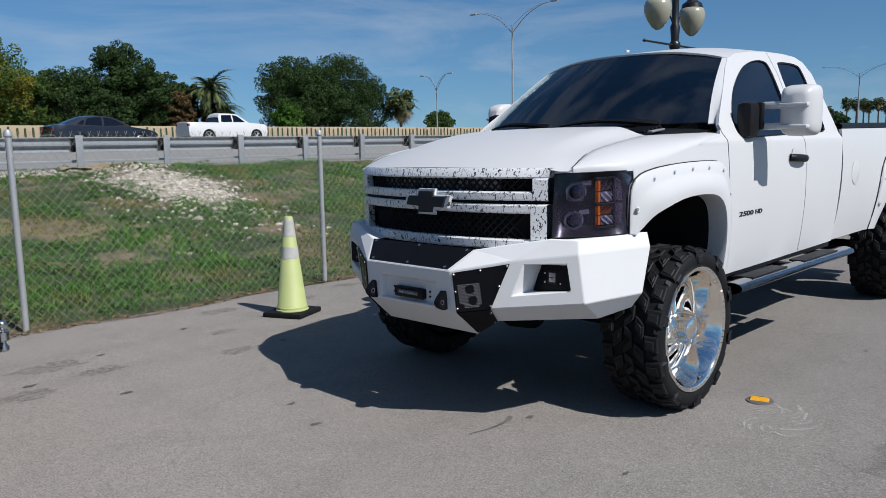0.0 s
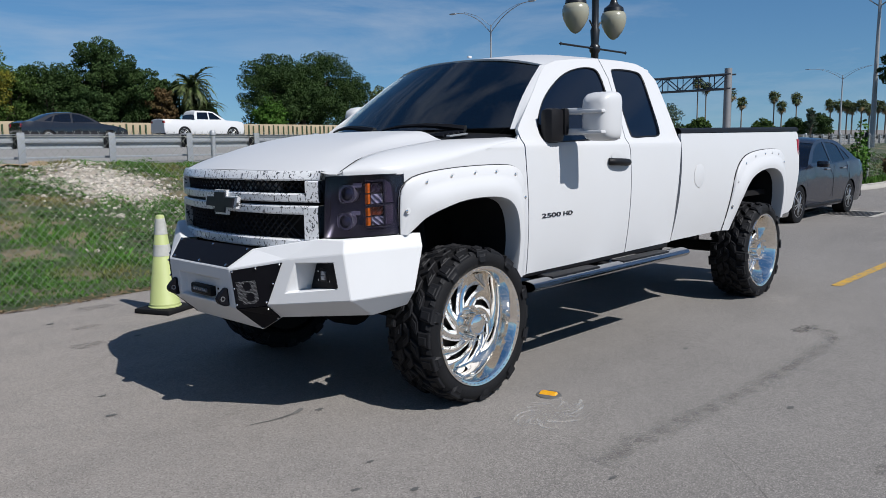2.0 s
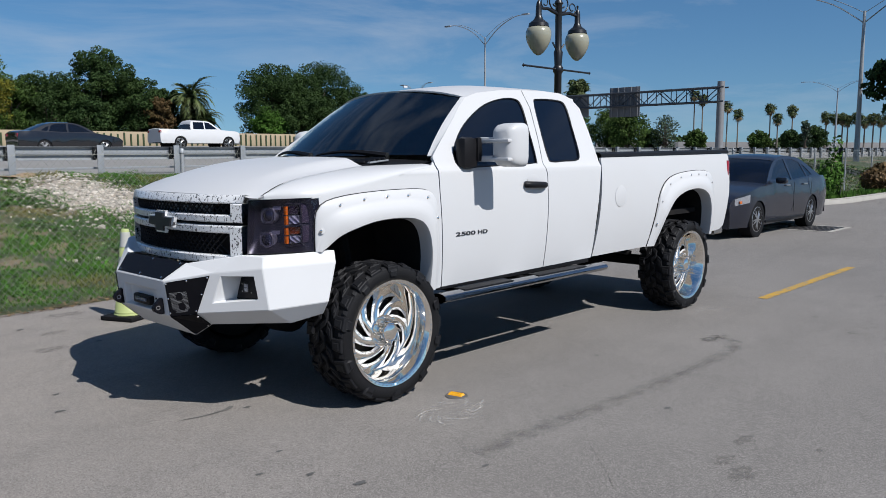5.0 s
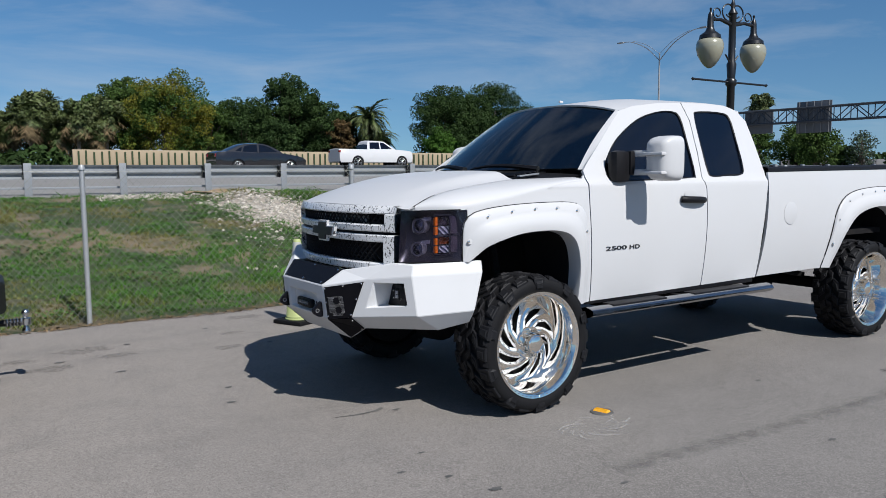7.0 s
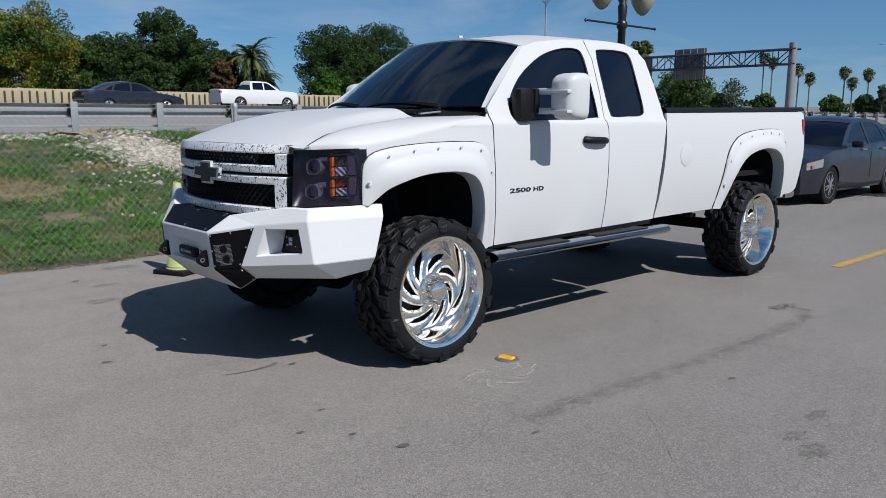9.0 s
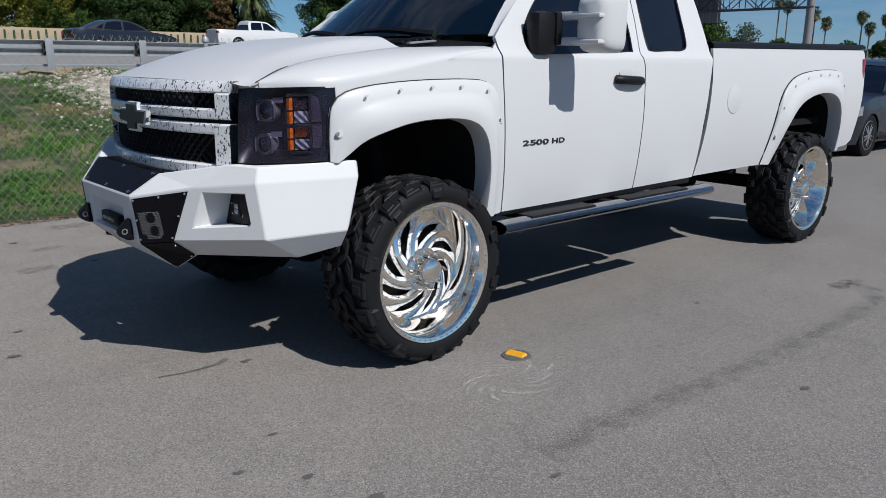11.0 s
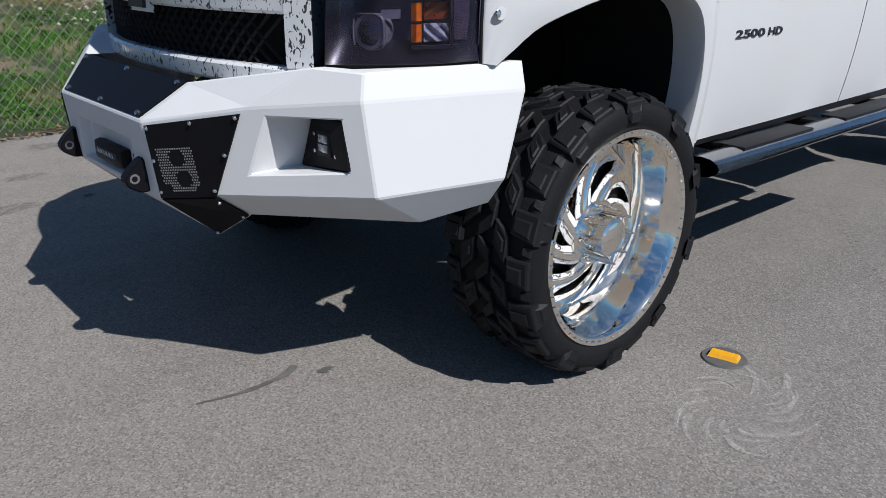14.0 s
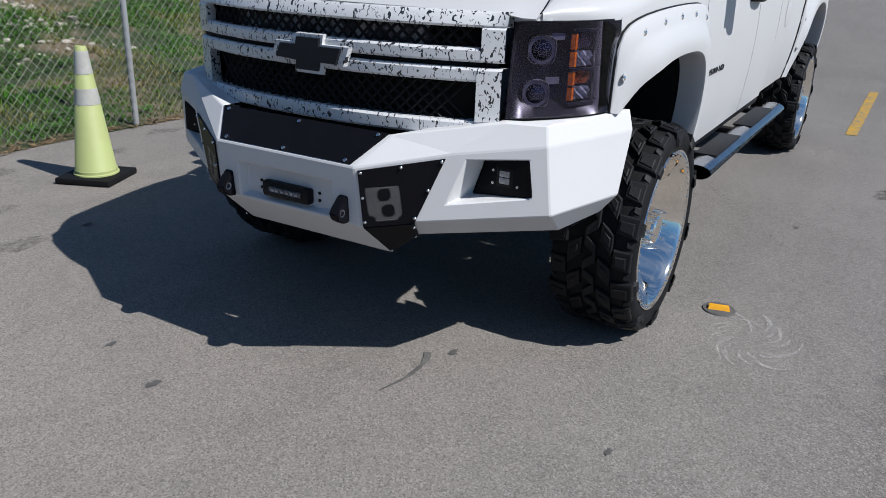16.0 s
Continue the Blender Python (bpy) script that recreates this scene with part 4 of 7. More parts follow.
tyre_bm = lathe([(0.330, -0.150), (0.345, -0.163), (0.37, -0.170), (0.395, -0.168), (0.412, -0.160), (0.420, -0.145), (0.421, -0.05), (0.421, 0.05), (0.420, 0.145), (0.412, 0.160), (0.395, 0.168), (0.37, 0.170), (0.345, 0.163), (0.330, 0.150)], "y", 72, closed=True)
wheels = []
for n, (x, s) in enumerate(((0.0, -1), (4.0, -1), (0.0, 1), (4.0, 1))):
    m = pose(x, s * 0.90, 0.438, 0, 0, 0 if s < 0 else 180) @ pose(0, 0, 0, 0, (0, 17, 8, 29)[n], 0)
    if n == 0:
        hub = bmesh.new()
        add_lathe(hub, [(0.105, -0.035), (0.105, -0.062), (0.098, -0.070), (0.066, -0.074), (0.064, -0.122), (0.060, -0.132), (0.052, -0.137), (0.048, -0.134), (0.030, -0.140), (0.0005, -0.143)], "y", 40)
        w = part("wheel", hub, M["chrome"], truck, "polished deep-dish wheel with swirl blades and mud tyre")
        t = part("tyre", tyre_bm, M["rubber"], w, "black mud-terrain tyre", 40)
        v, f = tread_mesh()
        tr = tagged(raw("tread", v, f, M["tread"], w, "chunky black tread blocks"), kind="stuff")
        rm = part("rim", rim_mesh(), M["chrome"], w, "polished rim lip", 30)
        sp = part("spoke", spoke_mesh(), M["chrome"], w, "", 40)
        sp.matrix_basis = Matrix()
        spokes = [shared("spoke", sp, w, pose(0, 0, 0, 0, 45 * k, 0)) for k in range(1, 8)]
        for sg in (-1, 1):
            il = part("inlay", inlay_mesh(sg), M["camo_fine"], w, "white trim flecked with black", 40)
            for k in range(1, 8):
                shared("inlay", il, w, pose(0, 0, 0, 0, 45 * k, 0))
        lug0 = part("lug_nut", lathe([(0.013, -0.065), (0.013, -0.100), (0.010, -0.112), (0.003, -0.148)], "y", 12, (0.082, 0, 0)), M["chrome"], w)
        for k in range(1, 8):
            shared("lug_nut", lug0, w, pose(0, 0, 0, 0, 45 * k, 0))
        rv0 = part("rivet", lathe([(0.0036, -0.163), (0.0036, -0.168), (0.001, -0.1700)], "y", 6, (0.3270, 0, 0)), M["chrome"], w)
        for k in range(1, 60):
            shared("rivet", rv0, w, pose(0, 0, 0, 0, 6 * k, 0))
        part("brake_drum", lathe([(0.0005, 0.00), (0.20, 0.00), (0.21, 0.01), (0.21, 0.10), (0.0005, 0.10)], "y", 36), M["dark"], w)
        # near-black cup closes the barrel: its inner shade as a colour
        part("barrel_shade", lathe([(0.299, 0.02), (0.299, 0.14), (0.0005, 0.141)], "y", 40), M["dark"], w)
        w.matrix_basis = m
        wheels.append(w)
    else:
        made = {}
        for o in (wheels[0], *wheels[0].children_recursive):
            made[o] = new(o.name.split(".")[0], o.data)
            made[o].parent = made.get(o.parent, truck)
            made[o].matrix_basis = o.matrix_basis
            for key in o.keys():
                made[o][key] = o[key]
        made[wheels[0]].matrix_basis = m

# ---- front bumper ----
A, B = (-1.127, -0.312, 0.825), (-1.015, -0.385, 0.925)
D, G = (-0.962, -0.585, 0.880), (-0.825, -0.705, 0.975)
H, J = (-0.806, -0.853, 0.914), (-0.398, -0.985, 0.994)
T, S = (-0.788, -0.836, 0.978), (-0.402, -1.008, 0.924)
I, R, V = (-0.42, -0.88, 0.990), (-0.70, -0.62, 0.968), (-0.90, -0.40, 0.920)
K, L = (-0.782, -0.872, 0.676), (-0.450, -0.985, 0.695)
U = (-0.440, -0.915, 0.622)
F, N = (-0.616, -0.850, 0.561), (-1.000, -0.490, 0.640)
O, P = (-0.905, -0.440, 0.515), (-0.945, -0.335, 0.478)
C, Q = (-1.118, -0.345, 0.800), (-1.105, -0.318, 0.615)
FTL, FTR, FBR, FBL = (-0.933, -0.626, 0.862), (-0.832, -0.806, 0.868), (-0.826, -0.818, 0.737), (-0.968, -0.574, 0.706)
neg = lambda p: (p[0], -p[1], p[2])


def onto(p, a, b, c):
    """The point p brought into the plane of three corners."""
    a = Vector(a)
    n = (Vector(b) - a).cross(Vector(c) - a).normalized()
    return tuple(Vector(p) - n * (Vector(p) - a).dot(n))


# true flat faces: front, side, the two bevels and the underside
mid = lambda a, b: tuple((Vector(a) + Vector(b)) / 2)
N = onto(N, D, H, K)
FTL, FTR, FBR, FBL = [onto(p, D, H, K) for p in (FTL, FTR, FBR, FBL)]
S, L = [onto(p, H, K, mid(S, L)) for p in (S, L)]
T, J = [onto(p, H, S, mid(T, J)) for p in (T, J)]
G = onto(G, D, H, T)
U, F = [onto(p, K, L, mid(U, F)) for p in (U, F)]
O = onto(O, N, K, F)
bm = plates([
    (B, G, D, A), (G, T, H, D), (T, J, S, H), (G, R, I, J, T), (B, V, R, G),
    (D, H, FTR, FTL), (H, K, FBR, FTR), (K, N, FBL, FBR), (N, D, FTL, FBL),
    (H, S, L, K), (N, K, F, O), (K, L, U, F),
    (A, D, N), (A, N, Q), (Q, N, O), (Q, O, P),
    (J, (-0.36, -0.94, 0.98), (-0.36, -0.95, 0.92), S), (S, (-0.36, -0.95, 0.92), (-0.40, -0.93, 0.70), L), (L, (-0.40, -0.93, 0.70), (-0.40, -0.86, 0.63), U), (U, (-0.40, -0.86, 0.63), (-0.48, -0.83, 0.58), F),
    (F, (-0.48, -0.83, 0.58), (-0.60, -0.40, 0.54), O),
], mirror=True)
by = {tuple(round(c, 4) for c in v.co): v for v in bm.verts}
vv = lambda p: by[tuple(round(c, 4) for c in p)]
bm.faces.new((vv(B), vv(A), vv(neg(A)), vv(neg(B))))
bm.faces.new((vv(Q), vv(P), vv(neg(P)), vv(neg(Q))))
# centre face with a recess for the light bar
r1 = [bm.verts.new((-1.116 - 0.006 * (z > 0.7), y, z)) for y, z in ((-0.215, 0.762), (0.215, 0.762), (0.215, 0.632), (-0.215, 0.632))]
r2 = [bm.verts.new((-1.085, y, z)) for y, z in ((-0.20, 0.750), (0.20, 0.750), (0.20, 0.642), (-0.20, 0.642))]
o4 = [vv(A), vv(neg(A)), vv(neg(Q)), vv(Q)]
for i in range(4):
    j = (i + 1) % 4
    bm.faces.new((o4[i], o4[j], r1[j], r1[i]))
    bm.faces.new((r1[i], r1[j], r2[j], r2[i]))
bm.faces.new(r2)
# fog pockets
for sg in (1, -1):
    q = (lambda p: p) if sg > 0 else neg
    bl, tl = q((-0.812, -0.588, 0.712)), q((-0.800, -0.630, 0.852))
    vb, vt = bm.verts.new(bl), bm.verts.new(tl)
    bm.faces.new((vv(q(FTL)), vt, vb, vv(q(FBL))))
    bm.faces.new((vv(q(FTL)), vv(q(FTR)), vt))
    bm.faces.new((vv(q(FBL)), vb, vv(q(FBR))))
bmesh.ops.recalc_face_normals(bm, faces=bm.faces)
bmesh.ops.bevel(bm, geom=[e for e in bm.edges if len(e.link_faces) == 2 and e.calc_face_angle(0) > 0.15], offset=0.004, segments=1, affect="EDGES", profile=0.5)
bumper = part("front_bumper", bm, M["bumper"], truck, "angular white steel bumper with black plates", 0)


def plate_on(corners, lift, mat, parent, name, label=""):
    """A thin plate laid on three or more corners, lifted off along its normal."""
    ps = [Vector(p) for p in corners]
    n = Vector((0, 0, 0))
    for a, b in zip(ps, ps[1:] + ps[:1]):
        n += a.cross(b)
    n.normalize()
    if n.x > 0:
        n = -n
    b2 = bmesh.new()
    lo, hi = [b2.verts.new(p + n * (lift - 0.006)) for p in ps], [b2.verts.new(p + n * lift) for p in ps]
    b2.faces.new(hi)
    b2.faces.new(lo[::-1])
    for i in range(len(ps)):
        j = (i + 1) % len(ps)
        b2.faces.new((lo[i], lo[j], hi[j], hi[i]))
    bmesh.ops.recalc_face_normals(b2, faces=b2.faces)
    return part(name, b2, mat, parent, label, 30), n


def bolts_on(points, n, parent, r=0.008):
    for p in points:
        b2 = lathe([(r, 0.0), (r, 0.004), (r * 0.5, 0.007), (0.0005, 0.0075)], "z", 8)
        ob = part("bolt", b2, M["steel"], parent)
        ob.matrix_basis = Matrix.Translation(Vector(p)) @ n.to_track_quat("Z", "Y").to_matrix().to_4x4()


top_plate, n = plate_on([(-1.118, -0.295, 0.829), (-1.118, 0.295, 0.829), (-1.012, 0.375, 0.924), (-1.012, -0.375, 0.924)], 0.006, M["black_plate"], bumper, "cover_plate", "black bolted cover plate")
bolts_on([Vector(p) + n * 0.006 for p in ((-1.110, -0.27, 0.836), (-1.110, 0.0, 0.836), (-1.110, 0.27, 0.836), (-1.022, -0.34, 0.915), (-1.022, 0.34, 0.915), (-1.022, 0, 0.915))], n, top_plate)
for sg in (1, -1):
    q = (lambda p: p) if sg > 0 else neg
    def bent(corners, diag, name, label, fold):
        """A plate over two triangles that share the diagonal 0-2, drawn in from the edge and lifted."""
        ps = [Vector(q(p)) for p in corners]
        b2 = bmesh.new()
        nn = [(b - a).cross(c - a).normalized() for a, b, c in ((ps[0], ps[1], ps[2]), (ps[0], ps[2], ps[3]))]
        nn = [v if v.x < 0 else -v for v in nn]
        ns = [(nn[0] + nn[1]).normalized(), nn[0], (nn[0] + nn[1]).normalized(), nn[1]]
        cen = sum(ps, Vector()) / 4
        ins = [p.lerp(cen, diag) for p in ps]
        for m, o in fold:
            ins[m] = ps[m].lerp(ps[o], 0.07)
        vs = [b2.verts.new(p + k * 0.007) for p, k in zip(ins, ns)]
        b2.faces.new((vs[0], vs[1], vs[2]))
        b2.faces.new((vs[0], vs[2], vs[3]))
        thicken(b2, 0.005)
        bmesh.ops.recalc_face_normals(b2, faces=b2.faces)
        return part(name, b2, M["black_plate"], bumper, label, 20), nn, cen

    up, nn, cen = bent((A, D, N, Q), 0.10, "side_plate", "black bolted side plate with punched vent", ((2, 3), (3, 2)))
    n = nn[1]
    rim = [Vector(q(p)).lerp(cen, 0.17) for p in (A, D, N, Q)]
    spots = [(rim[0], nn[0]), (rim[1], nn[0]), (rim[0].lerp(rim[1], 0.5), nn[0]), (rim[1].lerp(rim[2], 0.5), nn[0]), (rim[2], nn[0]), (rim[3], nn[1]), (rim[3].lerp(rim[0], 0.5), nn[1])]
    for p, k in spots:
        bolts_on([p + k * 0.008], k, up, 0.006)
    # punched vent: rows of small bright holes
    e1 = (Vector(q(N)) - Vector(q(Q))).normalized()
    e2 = n.cross(e1).normalized()
    e2 = e2 if e2.z > 0 else -e2
    o0 = Vector(q(Q)).lerp(cen, 0.30) + n * 0.0085
    dots = bmesh.new()
    for i in range(15):
        for j in range(17):
            if math.hypot(i - 8.6, j - 4.6) < 3.1 or math.hypot(i - 7.4, j - 12.4) < 3.1 or (i > 12 and j < 2) or (i < 3 and j < 3):
                continue
            c0 = o0 + e1 * (0.0075 * i + 0.0037 * (j % 2)) + e2 * (-0.012 + 0.0072 * j)
            vs = [dots.verts.new(c0 + 0.0027 * (math.cos(k * math.pi / 3) * e1 + math.sin(k * math.pi / 3) * e2)) for k in range(6)]
            dots.faces.new(vs)
    tagged(part("vent_holes", dots, M["vent"], up, "punched round vent holes", 0), kind="stuff")
    low, nn, cen = bent((Q, N, O, P), 0.08, "lower_plate", "black lower plate", ((0, 1), (1, 0)))
    for p in (N, O, P):
        bolts_on([Vector(q(p)).lerp(cen, 0.22) + nn[0] * 0.008], nn[0], low, 0.005)
    # fog lamp plate with a small lamp
    fp, n = plate_on([q((-0.826, -0.806, 0.862)), q((-0.802, -0.638, 0.850)), q((-0.814, -0.600, 0.718)), q((-0.818, -0.818, 0.742))], 0.006, M["black_plate"], bumper, "lamp_plate", "black fog lamp plate")
    pod = part("fog_lamp", box((-0.822, -sg * 0.717, 0.795), (0.014, 0.062, 0.066), 0.004), M["black_trim"], bumper, "small square fog lamp")
    for dz in (-0.012, 0.012):
        part("led", box((-0.830, -sg * 0.717, 0.795 + dz), (0.004, 0.038, 0.021), 0.003), M["clear_lens"], pod)
    for dz in (-0.026, 0.018):
        for dy in (-0.046, 0.046):
            part("screw", lathe([(0.005, 0), (0.005, 0.004), (0.0005, 0.005)], "z", 8), M["steel"], fp).matrix_basis = pose(-0.822, -sg * 0.717 + dy, 0.795 + dz, 0, -90, 0)
    # shackle mount
    bm = bmesh.new()
    prof = [(0.0, 0.640), (0.0, 0.735), (-0.018, 0.735), (-0.048, 0.705), (-0.062, 0.682), (-0.054, 0.660), (-0.026, 0.640)]
    for y in (-0.018, 0.018):
        bm.faces.new([bm.verts.new((-1.105 + 1.15 * a, -sg * 0.262 + y, z - 0.016)) for a, z in prof])
    fs = bm.faces[:]
    l0, l1 = list(fs[0].verts), list(fs[1].verts)
    for i in range(len(l0)):
        j = (i + 1) % len(l0)
        bm.faces.new((l0[i], l0[j], l1[j], l1[i]))
    bmesh.ops.recalc_face_normals(bm, faces=bm.faces)
    bmesh.ops.bevel(bm, geom=bm.edges[:], offset=0.004, segments=2, affect="EDGES")
    tow = part("tow_hook", bm, M["black_plate"], bumper, "black shackle mount")
    part("eye", lathe([(0.014, -0.019), (0.014, 0.019), (0.008, 0.019), (0.008, -0.019)], "y", 16, (-1.148, -sg * 0.262, 0.666), True), M["steel"], tow)
bar = part("light_bar", box((-1.100, 0.0, 0.679), (0.036, 0.215, 0.058), 0.012), M["black_trim"], bumper, "small black LED light bar")
part("lens", box((-1.119, 0.0, 0.681), (0.004, 0.150, 0.022), 0.006), M["lamp_barrel"], bar, "pale LED strip")
for k in range(6):
    part("led", box((-1.1215, -0.055 + 0.022 * k, 0.681), (0.002, 0.017, 0.015), 0.003), M["clear_lens"], bar)
for s in (-1, 1):
    for dz in (-0.012, 0.014):
        part("bolt", lathe([(0.006, 0), (0.006, 0.004), (0.0005, 0.006)], "z", 8), M["black_trim"], bar).matrix_basis = pose(-1.086, s * 0.135, 0.681 + dz, 0, -90, 0)


# ---- grille ----
def grille_x(y):
    return -0.948 + 0.135 * (abs(y) / 0.68) ** 2.3


def grille_bar(z0, z1, y0, y1, proud=0.0, depth=0.05, slant=0.0):
    rows = []
    for y in np.linspace(y0, y1, max(3, int(abs(y1 - y0) / 0.05))):
        x = grille_x(y) - proud
        r = 0.008
        rows.append([(x + depth, y, z0), (x + r, y, z0), (x, y, z0 + r), (x + slant, y, z1 - r), (x + r + slant, y, z1), (x + depth, y, z1), (x + depth, y, z0)])
    b2 = patch(rows)
    bmesh.ops.holes_fill(b2, edges=b2.edges[:], sides=0)
    bmesh.ops.recalc_face_normals(b2, faces=b2.faces)
    return b2


grille = part("grille", patch([[(grille_x(y) + 0.075, y, z) for z in (0.93, 1.31)] for y in np.linspace(-0.67, 0.67, 15)]), M["dark"], truck, "black mesh grille with flecked white surround")
part("surround", grille_bar(1.272, 1.322, -0.685, 0.685, 0.006, slant=0.012), M["camo"], grille, "white trim flecked with black")
part("surround", grille_bar(0.920, 0.972, -0.655, 0.655, 0.006), M["camo"], grille, "white trim flecked with black")
part("surround", grille_bar(1.163, 1.208, -0.625, 0.625, 0.008), M["camo"], grille, "white trim flecked with black")
part("surround", grille_bar(1.100, 1.146, -0.625, 0.625, 0.008), M["camo"], grille, "white trim flecked with black")
part("trim", grille_bar(1.146, 1.163, -0.66, 0.66, -0.01), M["black_trim"], grille)
for s in (-1, 1):
    part("surround", grille_bar(1.163, 1.275, s * 0.615, s * 0.685, 0.009), M["camo"], grille, "white trim flecked with black")
    part("surround", grille_bar(0.965, 1.146, s * 0.605, s * 0.680, 0.009), M["camo"], grille, "white trim flecked with black")
part("core_plate", patch([[(grille_x(y) + 0.055, y, z) for z in (1.20, 1.24, 1.28)] for y in np.linspace(-0.42, 0.45, 9)]), M["core"], grille, "dull grey plate behind the upper mesh")
for z0, z1, half in ((1.208, 1.272, 0.615), (0.972, 1.100, 0.605)):
    bm = bmesh.new()
    dz = z1 - z0
    step = 0.042
    k = -half - dz
    while k < half + dz:
        for sg in (-1, 1):
            a, b = (k, z0), (k + sg * dz, z1)
            lo, hi = min(a[0], b[0]), max(a[0], b[0])
            if lo < -half or hi > half:
                continue
            ym = (a[0] + b[0]) / 2
            add_tube(bm, [(grille_x(a[0]) + 0.030, a[0], a[1]), (grille_x(ym) + 0.026, ym, (z0 + z1) / 2), (grille_x(b[0]) + 0.030, b[0], b[1])], 0.0055, 4)
        k += step
    tagged(part("mesh_insert", bm, M["mesh_black"], grille, "black diamond mesh"), kind="stuff")
# badge: a plain dark cross-like plate in a flecked rim
def badge_mesh(k, x0, x1):
    out = [(-0.145, -0.020), (-0.125, 0.030), (-0.052, 0.030), (-0.046, 0.058), (0.058, 0.058), (0.052, 0.030), (0.150, 0.030), (0.130, -0.026), (0.055, -0.026), (0.049, -0.058), (-0.055, -0.058), (-0.049, -0.026)]
    b2 = bmesh.new()
    f0 = [b2.verts.new((x0, -y * k, 1.147 + z * k)) for y, z in out]
    f1 = [b2.verts.new((x1, -y * (k - 0.03), 1.147 + z * (k - 0.05))) for y, z in out]
    b2.faces.new(f0)
    b2.faces.new(f1)
    for i in range(len(out)):
        j = (i + 1) % len(out)
        b2.faces.new((f0[i], f0[j], f1[j], f1[i]))
    bmesh.ops.recalc_face_normals(b2, faces=b2.faces)
    return b2


bd = part("badge", badge_mesh(1.0, -0.955, -0.979), M["badge"], grille, "plain dark badge plate")
part("badge_rim", badge_mesh(1.20, -0.950, -0.969), M["camo"], bd, "flecked rim of the badge")


# ---- headlights ----
def lamp_point(s, u, v, out=0.0):
    bi, ti = Vector((-0.797, 0.690, 0.984)), Vector((-0.778, 0.695, 1.292))
    bo, to = Vector((-0.452, 0.952, 0.999)), Vector((-0.458, 0.936, 1.305))
    p = bi.lerp(bo, u).lerp(ti.lerp(to, u), v)
    n = Vector((-0.62, 0.78, 0))
    p += n * (0.050 * math.sin(math.pi * min(max(u, 0), 1) ** 1.25) * (0.9 + 0.1 * v) + out)
    return (p.x, s * p.y, p.z)


for s in (-1, 1):
    us, vs = np.linspace(0, 1, 15), np.linspace(0, 1, 7)
    hl = part("headlight", patch([[lamp_point(s, u, v, -0.075 * math.sin(math.pi * min(max((v - 0.0) / 1.0, 0), 1)) ** 0.3 * max(math.sin(math.pi * u), 0.0) ** 0.3 * (1 - 0.86 * smoothstep(0.55, 0.92, u))) for u in us] for v in vs], 0.003), M["lamp_house"], truck, "smoked black headlight with amber reflectors")
    for u, v, r in ((0.28, 0.70, 0.045), (0.26, 0.24, 0.043)):
        c = Vector(lamp_point(s, u, v, -0.042))
        d = Vector((-0.92, s * 0.38, 0)).normalized()
        q = Matrix.Translation(c) @ d.to_track_quat("Z", "Y").to_matrix().to_4x4()
        part("barrel", lathe([(r * 1.0, 0.01), (r * 1.02, -0.04), (r * 0.9, -0.09)], "z", 28), M["lamp_barrel"], hl, "grey lamp barrel", 50).matrix_basis = q
        bz = lathe([(r * 1.03, 0.0), (r * 1.09, 0.010), (r * 1.04, 0.014), (r * 0.97, 0.004)], "z", 40, (0, 0, 0), True)
        for vtx in bz.verts:
            k = (abs(vtx.co.x) ** 4 + abs(vtx.co.y) ** 4) ** 0.25 / max(math.hypot(vtx.co.x, vtx.co.y), 1e-6)
            vtx.co.x, vtx.co.y = vtx.co.x / k * 0.97, vtx.co.y / k * 0.97
        part("projector_bezel", bz, M["ring"], hl, "dim metal bezel with rounded corners", 50).matrix_basis = q
        part("brow", patch([[lamp_point(s, u + du, v + dv, -0.030 - 0.02 * du) for du in (0.06, 0.11, 0.17)] for dv in (0.10, 0.14, 0.17)], 0.006), M["lamp_barrel"], hl, "grey brow beside the projector")
        part("projector", lathe([(r * 0.90, 0.004), (r * 0.72, 0.012), (r * 0.45, 0.018), (0.0005, 0.020)], "z", 24), M["bulb"], hl, "round dark projector lens", 50).matrix_basis = q
    for v0, v1 in ((0.52, 0.86), (0.16, 0.46)):
        vm = (v0 + v1) / 2
        for va, vb in ((v0, vm - 0.012), (vm + 0.012, v1)):
            part("amber_reflector", patch([[lamp_point(s, u, v, -0.024 + 0.010 * (i == 1)) for i, u in enumerate((0.492, 0.522, 0.552))] for v in np.linspace(va, vb, 4)], 0.010), M["amber"], hl, "amber reflector", 40)
        part("reflector", patch([[lamp_point(s, u, v, -0.024 - 0.016 * ((i + j) % 2)) for i, u in enumerate((0.565, 0.60, 0.64, 0.68, 0.71))] for j, v in enumerate(np.linspace(v0, vm - 0.01, 4))], 0.008), M["clear_lens"], hl, "silver reflector", 0)
        part("reflector", patch([[lamp_point(s, u, v, -0.030 - 0.012 * ((i + j) % 2)) for i, u in enumerate((0.565, 0.61, 0.66, 0.71))] for j, v in enumerate(np.linspace(vm + 0.02, v1, 3))], 0.008), M["smoked"] if v0 > 0.4 else M["amber_dark"], hl, "smoked reflector", 0)
        part("side_panel", patch([[lamp_point(s, u, v, -0.016) for u in (0.74, 0.86, 0.97)] for v in (v0 + 0.01, v1 + 0.02)], 0.008), M["smoked"], hl, "smoked inner panel")
    for v in (0.49, 0.90, 0.12):
        part("divider", patch([[lamp_point(s, u, v + d, -0.014) for u in (0.50, 0.7, 0.96)] for d in (-0.014, 0.014)], 0.01), M["lamp_house"], hl)
    part("divider", patch([[lamp_point(s, u, v, -0.014) for v in (0.1, 0.5, 0.92)] for u in (0.72, 0.735)], 0.01), M["lamp_house"], hl)
